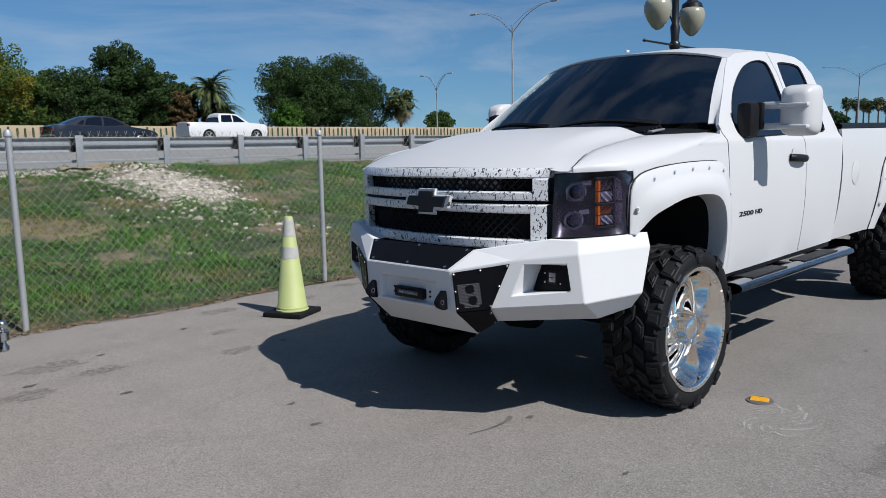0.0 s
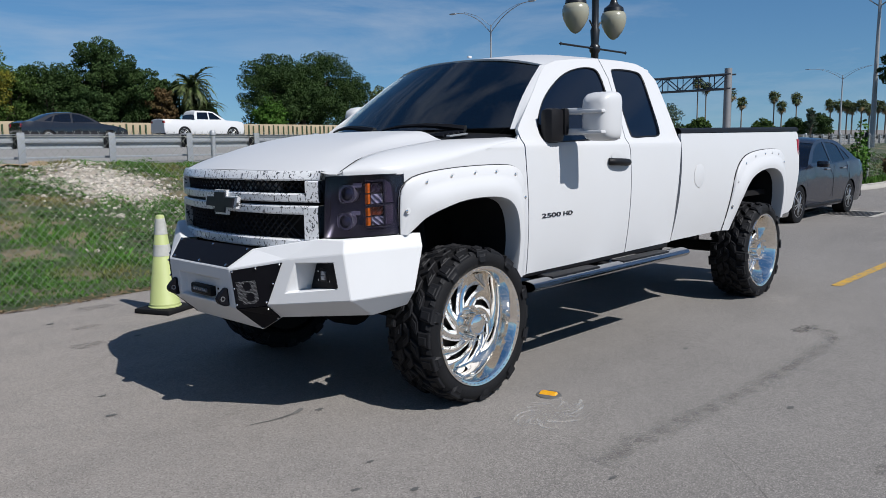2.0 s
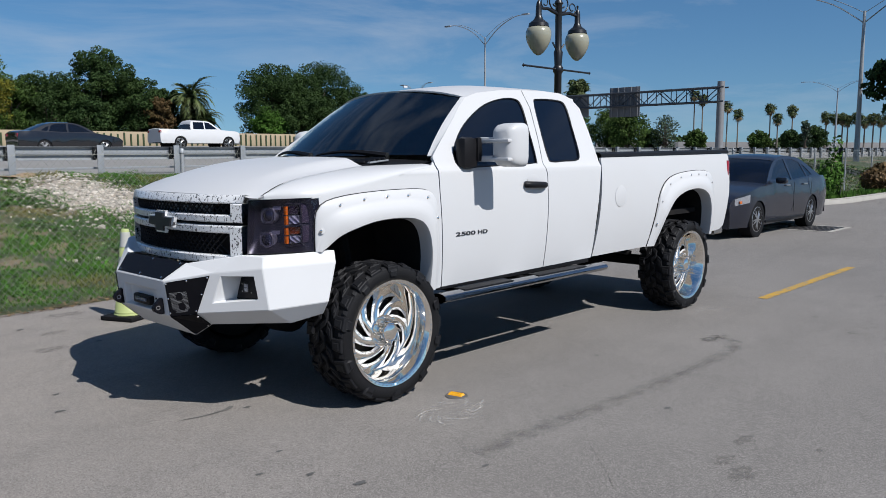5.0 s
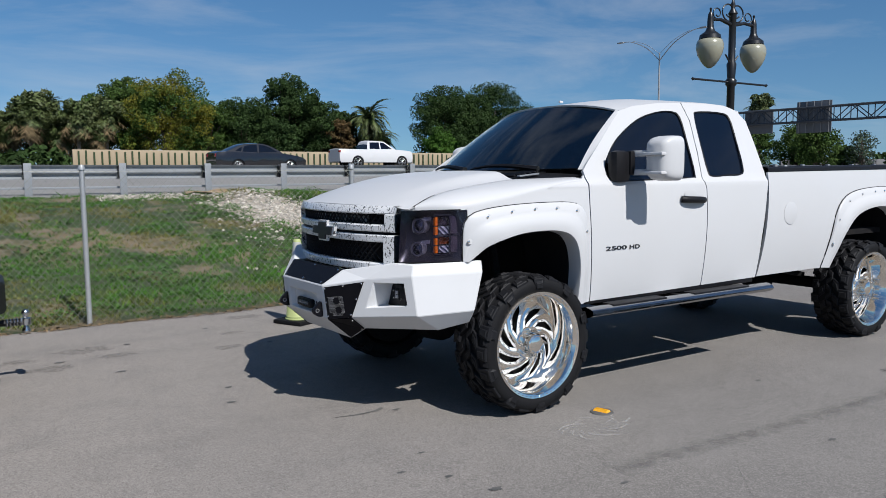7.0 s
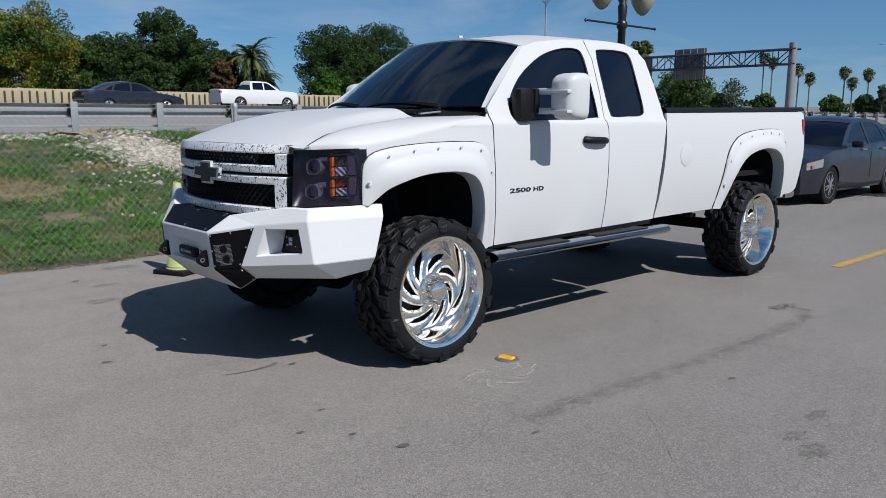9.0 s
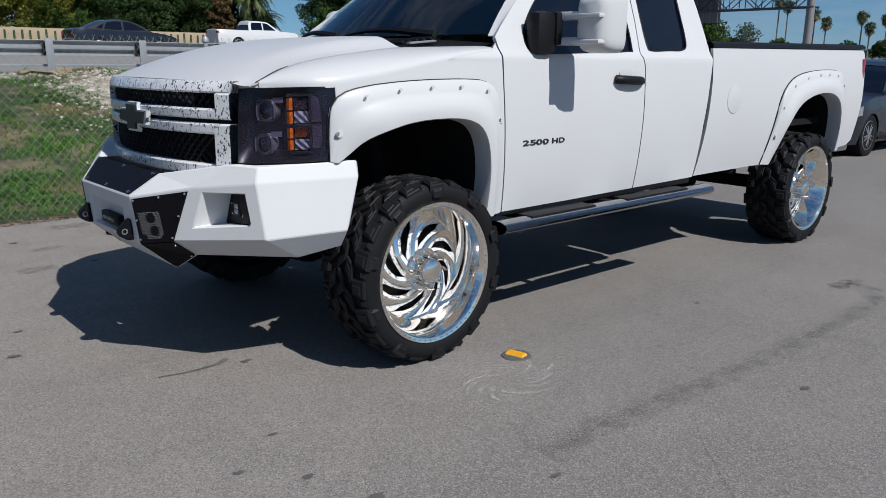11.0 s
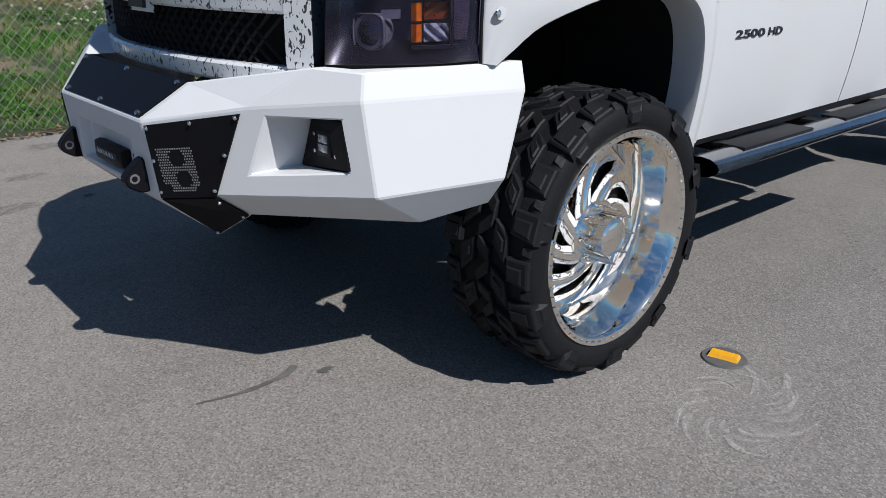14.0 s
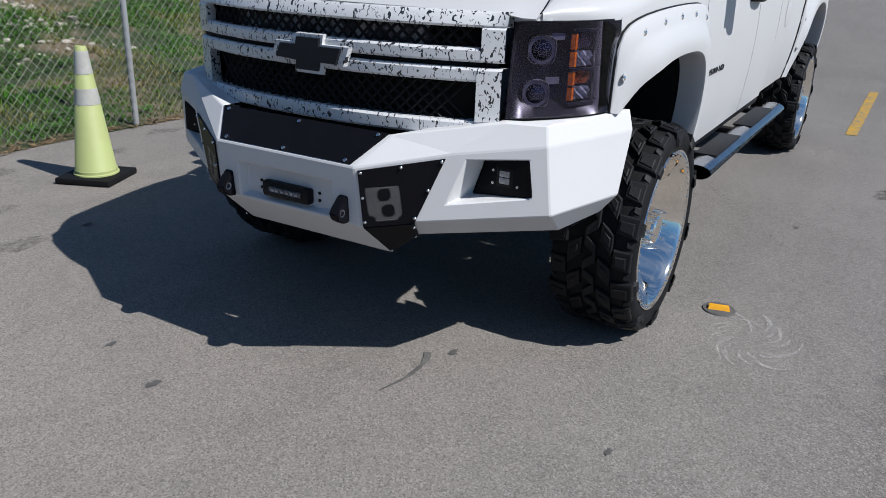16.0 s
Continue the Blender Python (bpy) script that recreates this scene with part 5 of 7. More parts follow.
    part("lens", patch([[lamp_point(s, u, v) for u in us] for v in vs], 0.003), M["lens"], hl, "smoked clear lens", 60).visible_shadow = False
    part("lamp_gap", patch([[lamp_point(s, u, v, -0.012) for u in us] for v in (-0.045, 0.0)], 0.004), M["black_trim"], truck)
    part("lamp_header", patch([[lamp_point(s, u, v, -0.004 - 0.10 * (v - 1.0)) for u in np.linspace(0.0, 0.30, 7)] for v in (1.0, 1.03, 1.07)], 0.003), M["white"], truck, "", 60)
    # filler behind lamp and grille so that the nose is closed
    part("nose_panel", patch([[(-0.70, s * 0.70, z), (-0.30, s * 0.80, z)] for z in (0.95, 1.30)], 0.01), M["dark"], truck)
part("radiator", box((-0.72, 0, 1.08), (0.06, 1.36, 0.44), 0.01), M["dark"], truck)

# ---- door handles, lettering, mirrors, aerial ----
for s in (-1, 1):
    yh = body_y(1.54, 1.31)
    hp = part("handle_recess", lathe([(0.0005, 0.0), (0.055, 0.0), (0.062, 0.006), (0.055, 0.008), (0.0005, 0.004)], "y", 24), M["white"], truck)
    hp.matrix_basis = pose(1.52, s * (yh - 0.002), 1.345, 0, 0, 180 if s > 0 else 0) @ Matrix.Diagonal((1.2, -0.6, 0.75, 1))
    pts = [(1.41, s * (yh + 0.004), 1.318), (1.44, s * (yh + 0.024), 1.316), (1.54, s * (yh + 0.032), 1.312), (1.62, s * (yh + 0.024), 1.308), (1.66, s * (yh + 0.004), 1.306)]
    part("door_handle", tube(curve(pts, 3), 0.025, 12), M["black_trim"], truck, "black pull handle", 50)
    base = box((0.785, s * 0.972, 1.555), (0.15, 0.10, 0.215), 0.042)
    mr = part("mirror_mount", base, M["black_trim"], truck, "black mirror mount")
    part("mirror_collar", box((0.86, s * 1.010, 1.578), (0.05, 0.045, 0.165), 0.015), M["black_trim"], mr)
    for z in (1.640, 1.515):
        part("mirror_arm", box((0.905, s * (1.085 if s < 0 else 1.05), z), (0.055, 0.20, 0.042), 0.014, Matrix.Rotation(-s * 0.12, 4, "Z")), M["white"], mr, "white mirror arm")
        part("mirror_rib", box((0.878, s * (1.20 if s < 0 else 1.09), z - 0.004), (0.06, 0.17 if s < 0 else 0.12, 0.022), 0.009), M["white"], mr)
    head = bmesh.new()
    rows = []
    for f, k in ((0.0, 0.55), (0.02, 0.78), (0.06, 0.93), (0.11, 1.0), (0.17, 1.0), (0.18, 0.97)):
        row = []
        for a in np.linspace(0, 2 * math.pi, 33):
            cx, sx = math.cos(a), math.sin(a)
            e = 0.36
            row.append((0.868 + f, s * ((1.202 if s < 0 else 1.10) + (0.105 if s < 0 else 0.075) * k * math.copysign(abs(cx) ** e, cx)), 1.606 + 0.150 * (0.12 + 0.88 * k) * math.copysign(abs(sx) ** e, sx)))
        rows.append(row)
    b2 = patch(rows)
    bmesh.ops.remove_doubles(b2, verts=b2.verts, dist=0.0005)
    bmesh.ops.holes_fill(b2, edges=b2.edges[:], sides=0)
    bmesh.ops.recalc_face_normals(b2, faces=b2.faces)
    mh = part("mirror_head", b2, M["white"], mr, "white towing mirror shell", 40)
    mh.name = "mirror_head"
    part("mirror_glass", box((1.051, s * (1.202 if s < 0 else 1.10), 1.606), (0.004, 0.18 if s < 0 else 0.125, 0.26), 0.002), M["chrome"], mr, "mirror glass")


def lettering(text, size, depth):
    cu = bpy.data.curves.new("letters", "FONT")
    cu.body, cu.size, cu.extrude = text, size, depth
    cu.offset = 0.0010
    tmp = bpy.data.objects.new("letters", cu)
    scene.collection.objects.link(tmp)
    me = bpy.data.meshes.new_from_object(tmp.evaluated_get(bpy.context.evaluated_depsgraph_get()))
    bpy.data.objects.remove(tmp)
    bpy.data.curves.remove(cu)
    return me


advance = (0.0, 0.051, 0.102, 0.153, 0.225, 0.281)
for s in (-1, 1):
    yl = s * (body_y(0.8, 1.0) + 0.001)
    for ch, dx in zip("2500HD", advance):
        me = lettering(ch, 0.054, 0.003)
        me.materials.append(M["badge"])
        wide = max(v.co.x for v in me.vertices) - min(v.co.x for v in me.vertices)
        lt = new("letter", me)
        lt.parent = truck
        lt.matrix_basis = (pose(0.645 + dx, yl, 0.990, 90, 0, 0) if s < 0 else pose(0.975 - dx, yl, 0.990, 90, 0, 180)) @ Matrix.Diagonal((0.046 / wide, 0.70, 1.0, 1))
        tagged(lt, "dark raised letter")
part("roof_aerial", box((1.28, 0.15, 2.098), (0.04, 0.016, 0.018), 0.005), M["white"], truck)


# ==== things near the truck ====
# ---- chain-link fence ----
FY = 3.80
fence = thing("chain_link_fence", (0, FY, 0), "galvanised chain-link fence between asphalt and grass bank", "fence")
post0 = None
for k in range(-4, 14):
    x = -1.80 + 3.02 * k
    if post0 is None:
        post0 = part("post", lathe([(0.026, 0.0), (0.026, 1.57), (0.034, 1.575), (0.034, 1.60), (0.022, 1.625), (0.0005, 1.63)], "z", 14), M["galv"], fence)
        post0.matrix_basis = pose(x, 0.02, 0, 0, 0, 0)
    else:
        shared("post", post0, fence, pose(x, 0.02, 0, random.uniform(-0.6, 0.6), random.uniform(-0.6, 0.6), 30 * k))


def wires(segments, r):
    """Thin three-sided wires between pairs of points."""
    a = np.array([s[0] for s in segments], float)
    b = np.array([s[1] for s in segments], float)
    d = b - a
    d /= np.linalg.norm(d, axis=1)[:, None]
    e1 = np.cross(d, np.array([0.0, 1.0, 0.0]))
    e1 /= np.maximum(np.linalg.norm(e1, axis=1), 1e-6)[:, None]
    e1[e1[:, 2] < 0] *= -1
    e2 = np.cross(d, e1)
    vs = []
    for end in (a, b):
        for k in range(3):
            t = 2 * math.pi * k / 3
            vs.append(end + r * (math.cos(t) * e1 + math.sin(t) * e2))
    v = np.stack(vs, 1).reshape(-1, 3)
    f = []
    for i in range(len(a)):
        o = 6 * i
        f += [(o, o + 1, o + 4, o + 3), (o + 1, o + 2, o + 5, o + 4), (o + 2, o, o + 3, o + 5)]
    return v.tolist(), f


segs = []
Z0, Z1, PITCH = 0.03, 1.585, 0.078
for k in range(int(52 / PITCH)):
    x = -14 + PITCH * k
    for sg, y in ((1, -0.006), (-1, 0.002)):
        n = 5
        pts = []
        for j in range(n + 1):
            t = j / n
            pts.append((x + sg * t * (Z1 - Z0) * 0.92 + 0.004 * math.sin(7 * x + 9 * t), y + 0.012 * noise.noise((x * 0.8, t * 3, 0)), Z0 + t * (Z1 - Z0)))
        segs += list(zip(pts, pts[1:]))
        if sg > 0:
            xe = pts[-1][0]
            segs.append(((xe, 0, Z1), (xe + 0.012, 0, Z1 + 0.03)))
            segs.append(((xe, 0, Z1), (xe - 0.012, 0, Z1 + 0.03)))
v, f = wires(segs, 0.0016)
tagged(raw("wire_mesh", v, f, M["wire"], fence, "diamond wire mesh"), kind="stuff")
v, f = wires([((x, 0.0, z), (x + 2, 0.0, z)) for z in (1.56,) for x in range(-14, 38, 2)], 0.0025)
tagged(raw("tension_wire", v, f, M["wire"], fence), kind="stuff")


# ---- grass and litter ----
def blades(n, x0, x1, y0, y1, hmin, hmax, width, seed, keep=None, per=6):
    """Tufts of bent two-triangle blades, thinner where the bank is bare."""
    g = np.random.default_rng(seed)
    spots = []
    for x, y in zip(g.uniform(x0, x1, n).tolist(), g.uniform(y0, y1, n).tolist()):
        d = noise.noise((x * 0.7, y * 0.7, 4.0)) + 0.5 * noise.noise((x * 2.1, y * 2.1, 7.0))
        bare = noise.noise((x * 0.42 + 5, y * 0.55, 1.0)) + 0.45 * noise.noise((x * 1.6, y * 1.9, 2.0))
        if d < -0.42 or (bare > 0.30 and g.uniform() < 0.8) or (keep and not keep(x, y)):
            continue
        spots.append((x, y, slope_height(x, y) - 0.01, d))
    p = np.repeat(np.array(spots), per, axis=0)
    m = len(p)
    a, l = g.uniform(0, 6.28, m), g.uniform(0.1, 1.1, m)
    h = g.uniform(hmin, hmax, m) * (0.6 + 1.5 * np.maximum(p[:, 3], 0) ** 1.5) * np.where(g.uniform(size=m) < 0.04, 1.8, 1.0)
    w = width * g.uniform(0.6, 1.3, m)
    ox, oy, z = p[:, 0] + g.uniform(-0.04, 0.04, m), p[:, 1] + g.uniform(-0.04, 0.04, m), p[:, 2]
    ca, sa = np.cos(a), np.sin(a)
    tx, ty = ox + l * h * sa, oy - l * h * ca
    v = np.stack([np.stack([ox - w * ca, oy - w * sa, z], 1), np.stack([ox + w * ca, oy + w * sa, z], 1),
                  np.stack([(ox + tx) / 2 + w * 0.7 * ca, (oy + ty) / 2 + w * 0.7 * sa, z + 0.6 * h], 1), np.stack([tx, ty, z + h * 0.95], 1)], 1).reshape(-1, 3)
    b = 4 * np.arange(m)
    f = np.stack([np.stack([b, b + 1, b + 2], 1), np.stack([b, b + 2, b + 3], 1)], 1).reshape(-1, 3)
    return v.tolist(), f.tolist()


def off_rubble(x, y):
    return ((x - 2.5) / 0.85) ** 2 + ((y - 9.9) / 1.6) ** 2 > random.uniform(0.05, 1.2) and not (y > 11.9 and -1.2 < x < 2.4 and random.random() < 0.6)


v, f = blades(62000, -9, 13, 3.92, 12.9, 0.035, 0.085, 0.0056, 5, off_rubble)
tagged(raw("grass", v, f, M["blade"]), "short green and yellowed grass on the bank", "grass", kind="stuff")
v, f = blades(12000, 13, 45, 3.92, 12.9, 0.08, 0.18, 0.016, 6)
tagged(raw("grass", v, f, M["blade"]), "short green grass farther along the bank", "grass", kind="stuff")


def weeds(n, x0, x1, y0, y1, seed):
    """Low broad-leaved weeds in dense clumps."""
    g = np.random.default_rng(seed)
    verts, faces = [], []
    for x, y in zip(g.uniform(x0, x1, n).tolist(), g.uniform(y0, y1, n).tolist()):
        d = noise.noise((x * 0.9, y * 1.1, 14.0)) + 0.6 * noise.noise((x * 2.6, y * 2.6, 17.0))
        if d < 0.16 or not off_rubble(x, y):
            continue
        h = 0.05 + 0.16 * min(d - 0.16, 0.5)
        z = slope_height(x, y)
        for _ in range(7):
            a, r, zz = g.uniform(0, 6.28), g.uniform(0.01, 0.05), z + h * g.uniform(0.15, 1.0)
            c = Vector((x + r * math.cos(a), y + r * math.sin(a), zz))
            sz = g.uniform(0.010, 0.024)
            u = Vector((math.cos(a), math.sin(a), g.uniform(-0.5, 0.6))) * sz
            w = Vector((-math.sin(a), math.cos(a), g.uniform(-0.4, 0.4))) * sz * 0.55
            b = len(verts)
            verts += [tuple(c - u), tuple(c + w), tuple(c + u), tuple(c - w)]
            faces.append((b, b + 1, b + 2, b + 3))
    return verts, faces


v, f = weeds(30000, -8, 8, 4.0, 12.6, 15)
tagged(raw("weeds", v, f, M["weed"]), "low broad-leaved green weeds in clumps on the bank", "weeds", kind="stuff")


def scatter_flakes(n, spot, size, seed):
    g = np.random.default_rng(seed)
    verts, faces = [], []
    for _ in range(n):
        x, y, z = spot(g)
        a, t = g.uniform(0, 6.28), g.uniform(-0.5, 0.5)
        s = size * g.uniform(0.4, 1.5)
        u = Vector((math.cos(a), math.sin(a), t)) * s
        w = Vector((-math.sin(a), math.cos(a), g.uniform(-0.4, 0.4))) * s * g.uniform(0.2, 0.5)
        c = Vector((x, y, z + 0.3 * s))
        b = len(verts)
        verts += [tuple(c - u), tuple(c + w), tuple(c + u), tuple(c - w)]
        faces.append((b, b + 1, b + 2, b + 3))
    return verts, faces


def litter_spot(g):
    x = g.uniform(-8, 12)
    return x, 3.74 + abs(g.normal(0, 0.10)) - 0.06 + 0.05 * math.sin(1.3 * x) + 0.04 * math.sin(3.1 * x), 0.004


v, f = scatter_flakes(5200, litter_spot, 0.022, 11)
tagged(raw("leaf_litter", v, f, M["dry"]), "dry brown leaves and thatch along the fence foot", "leaf litter", kind="stuff")


# ---- rubble on the bank ----
strip("gravel_bed", 0.9, 3.7, 6.9, 11.9, 40, 60, lambda x, y: slope_height(x, y) + 0.012, M["gravel"], "pale gravelly soil showing through the grass bank", "soil")
def rubble(n, spot, smin, smax, seed):
    g = np.random.default_rng(seed)
    ico = bmesh.new()
    bmesh.ops.create_icosphere(ico, subdivisions=1, radius=1.0)
    base = np.array([v.co[:] for v in ico.verts])
    fs = [[v.index for v in f.verts] for f in ico.faces]
    ico.free()
    verts, faces = [], []
    for _ in range(n):
        x, y = spot(g)
        s = smin + (smax - smin) * g.uniform() ** 3
        p = base * (1 + g.uniform(-0.3, 0.3, (len(base), 1))) * s * np.array([1, g.uniform(0.6, 1), g.uniform(0.4, 0.8)])
        a = g.uniform(0, 6.28)
        p = p @ np.array([[math.cos(a), math.sin(a), 0], [-math.sin(a), math.cos(a), 0], [0, 0, 1]])
        p += (x, y, slope_height(x, y) + 0.2 * s)
        b = len(verts)
        verts += p.tolist()
        faces += [[b + i for i in f] for f in fs]
    return verts, faces


v, f = rubble(3600, lambda g: (2.50 + g.normal(0, 0.44), 9.7 + g.normal(0, 1.15)), 0.006, 0.060, 21)
tagged(raw("rubble", v, f, M["rock"]), "pale broken limestone washed down the grassy bank", "rubble", kind="stuff")
v, f = rubble(160, lambda g: (1.5 + g.normal(0, 0.55), 7.9 + g.normal(0, 0.7)), 0.004, 0.030, 23)
tagged(raw("rubble", v, f, M["rock"]), "loose limestone chips among the grass", "rubble", kind="stuff")
v, f = rubble(2200, lambda g: (g.uniform(-0.2, 3.6), 12.1 + g.normal(0, 0.25)), 0.008, 0.050, 22)
tagged(raw("rubble", v, f, M["rock"]), "pale gravel along the top of the bank", "rubble", kind="stuff")
v, f = rubble(26, lambda g: (0.85 + g.normal(0, 0.16), 6.05 + g.normal(0, 0.05)), 0.02, 0.055, 24)
tagged(raw("rubble", v, f, M["rock"]), "half-buried pale stone in the grass", "rubble", kind="stuff")
bm = patch([[(1.55 + 0.9 * i / 5 + 0.02 * j, 12.05 + 0.13 * j, slope_height(1.55 + 0.18 * i, 12.05 + 0.13 * j) + 0.05 + 0.03 * math.sin(i * 1.1 + j)) for i in range(6)] for j in range(4)], 0.012)
tagged(part("board", bm, M["board"]), "warped tan board lying on the bank", "board")

# ---- traffic cone ----
cone = thing("traffic_cone", (0.0, 2.68, 0), "lime green traffic cone with two reflective bands on a black base", "traffic cone", rz=24)
bm = bmesh.new()
add_box(bm, (0, 0, 0.022), (0.37, 0.37, 0.044), 0.014)
part("base", bm, M["rubber"], cone, "black rubber base")
part("body", lathe([(0.142, 0.044), (0.142, 0.052), (0.134, 0.058), (0.133, 0.075), (0.128, 0.080), (0.036, 0.852), (0.030, 0.86), (0.024, 0.86), (0.024, 0.83)], "z", 40), M["cone"], cone, "", 40)
rc = lambda z: 0.128 - (z - 0.08) * (0.092 / 0.772)
part("band", lathe([(rc(0.50) + 0.002, 0.50), (rc(0.60) + 0.002, 0.60)], "z", 40), M["reflective"], cone, "worn reflective band", 40)
part("band", lathe([(rc(0.69) + 0.002, 0.69), (rc(0.83) + 0.002, 0.83)], "z", 40), M["reflective"], cone, "worn reflective band", 40)

# ---- guard rail ----
guard = thing("guard_rail", (0, 13.8, 0), "grey galvanised highway guard rail on steel posts", "guard rail")
bm = add_box(bmesh.new(), (0, -0.06, 0.36), (0.15, 0.02, 0.74), 0.003)
add_box(bm, (0, 0.02, 0.36), (0.02, 0.15, 0.74), 0.003)
gp = part("post", bm, M["rail"], guard)
gp.matrix_basis = pose(-1.25 - 1.9 * 8, 0, 1.06)
gb = part("block", box((0, 0, 0), (0.15, 0.14, 0.30), 0.01), M["black_trim"], guard, "black offset block")
gb.matrix_basis = pose(-1.25 - 1.9 * 8, 0.14, 1.60)
for k in range(-7, 40):
    shared("post", gp, guard, pose(-1.25 + 1.9 * k, 0, 1.06, 0, random.uniform(-1, 1), 0))
    shared("block", gb, guard, pose(-1.25 + 1.9 * k, 0.14, 1.60))
prof = [(0.00, -0.155), (0.02, -0.15), (0.075, -0.105), (0.075, -0.055), (0.0, -0.015), (0.0, 0.015), (0.075, 0.055), (0.075, 0.105), (0.02, 0.15), (0.0, 0.155)]
part("beam", patch([[(x, 0.22 + a, 1.60 + z) for a, z in prof] for x in (-40, 0, 40, 120)], 0.004), M["rail"], guard, "corrugated steel beam", 0)
part("rub_rail", box((40, 0.2, 1.255), (160, 0.05, 0.05), 0.005), M["rail"], guard)

# ---- lamp post with two globes ----
lamp = thing("street_lamp", (7.60, 3.10, 0), "black ornamental lamp post with two pale acorn globes", "street lamp")
part("pole", lathe([(0.20, 0.0), (0.20, 0.10), (0.15, 0.16), (0.15, 0.60), (0.11, 0.68), (0.085, 0.9), (0.062, 2.0), (0.060, 2.85), (0.085, 2.88), (0.085, 2.95), (0.060, 2.98), (0.075, 3.2), (0.055, 3.24), (0.055, 3.95), (0.075, 3.98), (0.03, 4.06), (0.035, 4.12), (0.02, 4.18), (0.0005, 4.22)], "z", 20), M["lamp_black"], lamp, "", 40)
part("crossbar", tube([(-0.92, 0, 2.92), (0.92, 0, 2.92)], 0.016, 8), M["lamp_black"], lamp)
for s in (-1, 1):
    ends = lathe([(0.0005, -0.03), (0.028, 0), (0.0005, 0.03)], "z", 10)
    part("knob", ends, M["lamp_black"], lamp).matrix_basis = pose(s * 0.93, 0, 2.92)
    part("arm", tube([(0, 0, 3.80), (s * 0.3, 0, 3.86), (s * 0.545, 0, 3.84)], [0.03, 0.026, 0.024], 10), M["lamp_black"], lamp)
    scroll = [(s * (0.10 + 0.16 * math.cos(a) * (1 - a / 12)), 0, 4.0 + 0.13 * math.sin(a) * (1 - a / 12)) for a in np.linspace(-1.6, 5.5, 24)]
    part("scroll", tube(scroll, 0.012, 6), M["lamp_black"], lamp)
    scroll = [(s * (0.38 + 0.10 * math.cos(a) * (1 - a / 11)), 0, 3.95 + 0.085 * math.sin(a) * (1 - a / 11)) for a in np.linspace(-1.6, 5.5, 20)]
    part("scroll", tube(scroll, 0.010, 6), M["lamp_black"], lamp)
    part("brace", tube([(0, 0, 3.18), (s * 0.16, 0, 3.34)], 0.014, 6), M["lamp_black"], lamp)
    lt = part("fitter", lathe([(0.0005, 4.02), (0.02, 4.0), (0.012, 3.96), (0.035, 3.92), (0.045, 3.86), (0.05, 3.72), (0.075, 3.66), (0.155, 3.60), (0.165, 3.545), (0.0005, 3.545)], "z", 24), M["lamp_black"], lamp, "black lantern cap", 40)
    lt.matrix_basis = pose(s * 0.545, 0, 0)
    part("globe", lathe([(0.150, 3.545), (0.185, 3.52), (0.205, 3.46), (0.205, 3.40), (0.185, 3.31), (0.14, 3.22), (0.08, 3.14), (0.03, 3.105), (0.0005, 3.10)], "z", 30), M["globe"], lt, "pale ribbed acorn globe", 40)

# ---- paint, marker and marks on the asphalt ----
ym = strip("lane_line", 4.98, 8.0, -1.47, -1.37, 24, 1, lambda x, y: 0.004, M["yellow"], "worn yellow lane line on the asphalt", "road marking")
ym2 = strip("lane_line", 14.0, 17.0, -1.6, -1.5, 24, 1, lambda x, y: 0.004, M["yellow"], "worn yellow lane line on the asphalt", "road marking")
mk = thing("road_marker", (0.34, -1.275, 0), "amber raised pavement marker on a dark round pad", "road marker", rz=-76)
part("pad", lathe([(0.075, 0.0), (0.071, 0.006), (0.0005, 0.008)], "z", 24), M["tar"], mk, "dark bitumen pad")
bm = add_box(bmesh.new(), (0, 0, 0.013), (0.098, 0.052, 0.014))
for vtx in bm.verts:
    if vtx.co.z > 0.015:
        vtx.co.x *= 0.88
        vtx.co.y *= 0.62
part("body", bm, M["reflector"], mk, "", 20)


def ribbon(pts, widths, z):
    rows = []
    ps = [Vector((p[0], p[1], 0)) for p in pts]
    for i, p in enumerate(ps):
        d = (ps[min(i + 1, len(ps) - 1)] - ps[max(i - 1, 0)]).normalized()
        n = Vector((-d.y, d.x, 0))
        w = widths[i] if isinstance(widths, (list, tuple)) else widths
        w *= random.uniform(0.7, 1.3)
        rows.append([tuple(p + n * w + Vector((0, 0, z))), tuple(p - n * w + Vector((0, 0, z)))])
    return patch(rows)


def blot(c, r, z, seed):
    g = random.Random(seed)
    bm = bmesh.new()
    n = 22
    bm.faces.new([bm.verts.new((c[0] + r * g.uniform(0.55, 1.25) * math.cos(6.283 * k / n) * 1.3, c[1] + r * g.uniform(0.5, 1.1) * math.sin(6.283 * k / n) * 0.8, z)) for k in range(n)])
    return bm


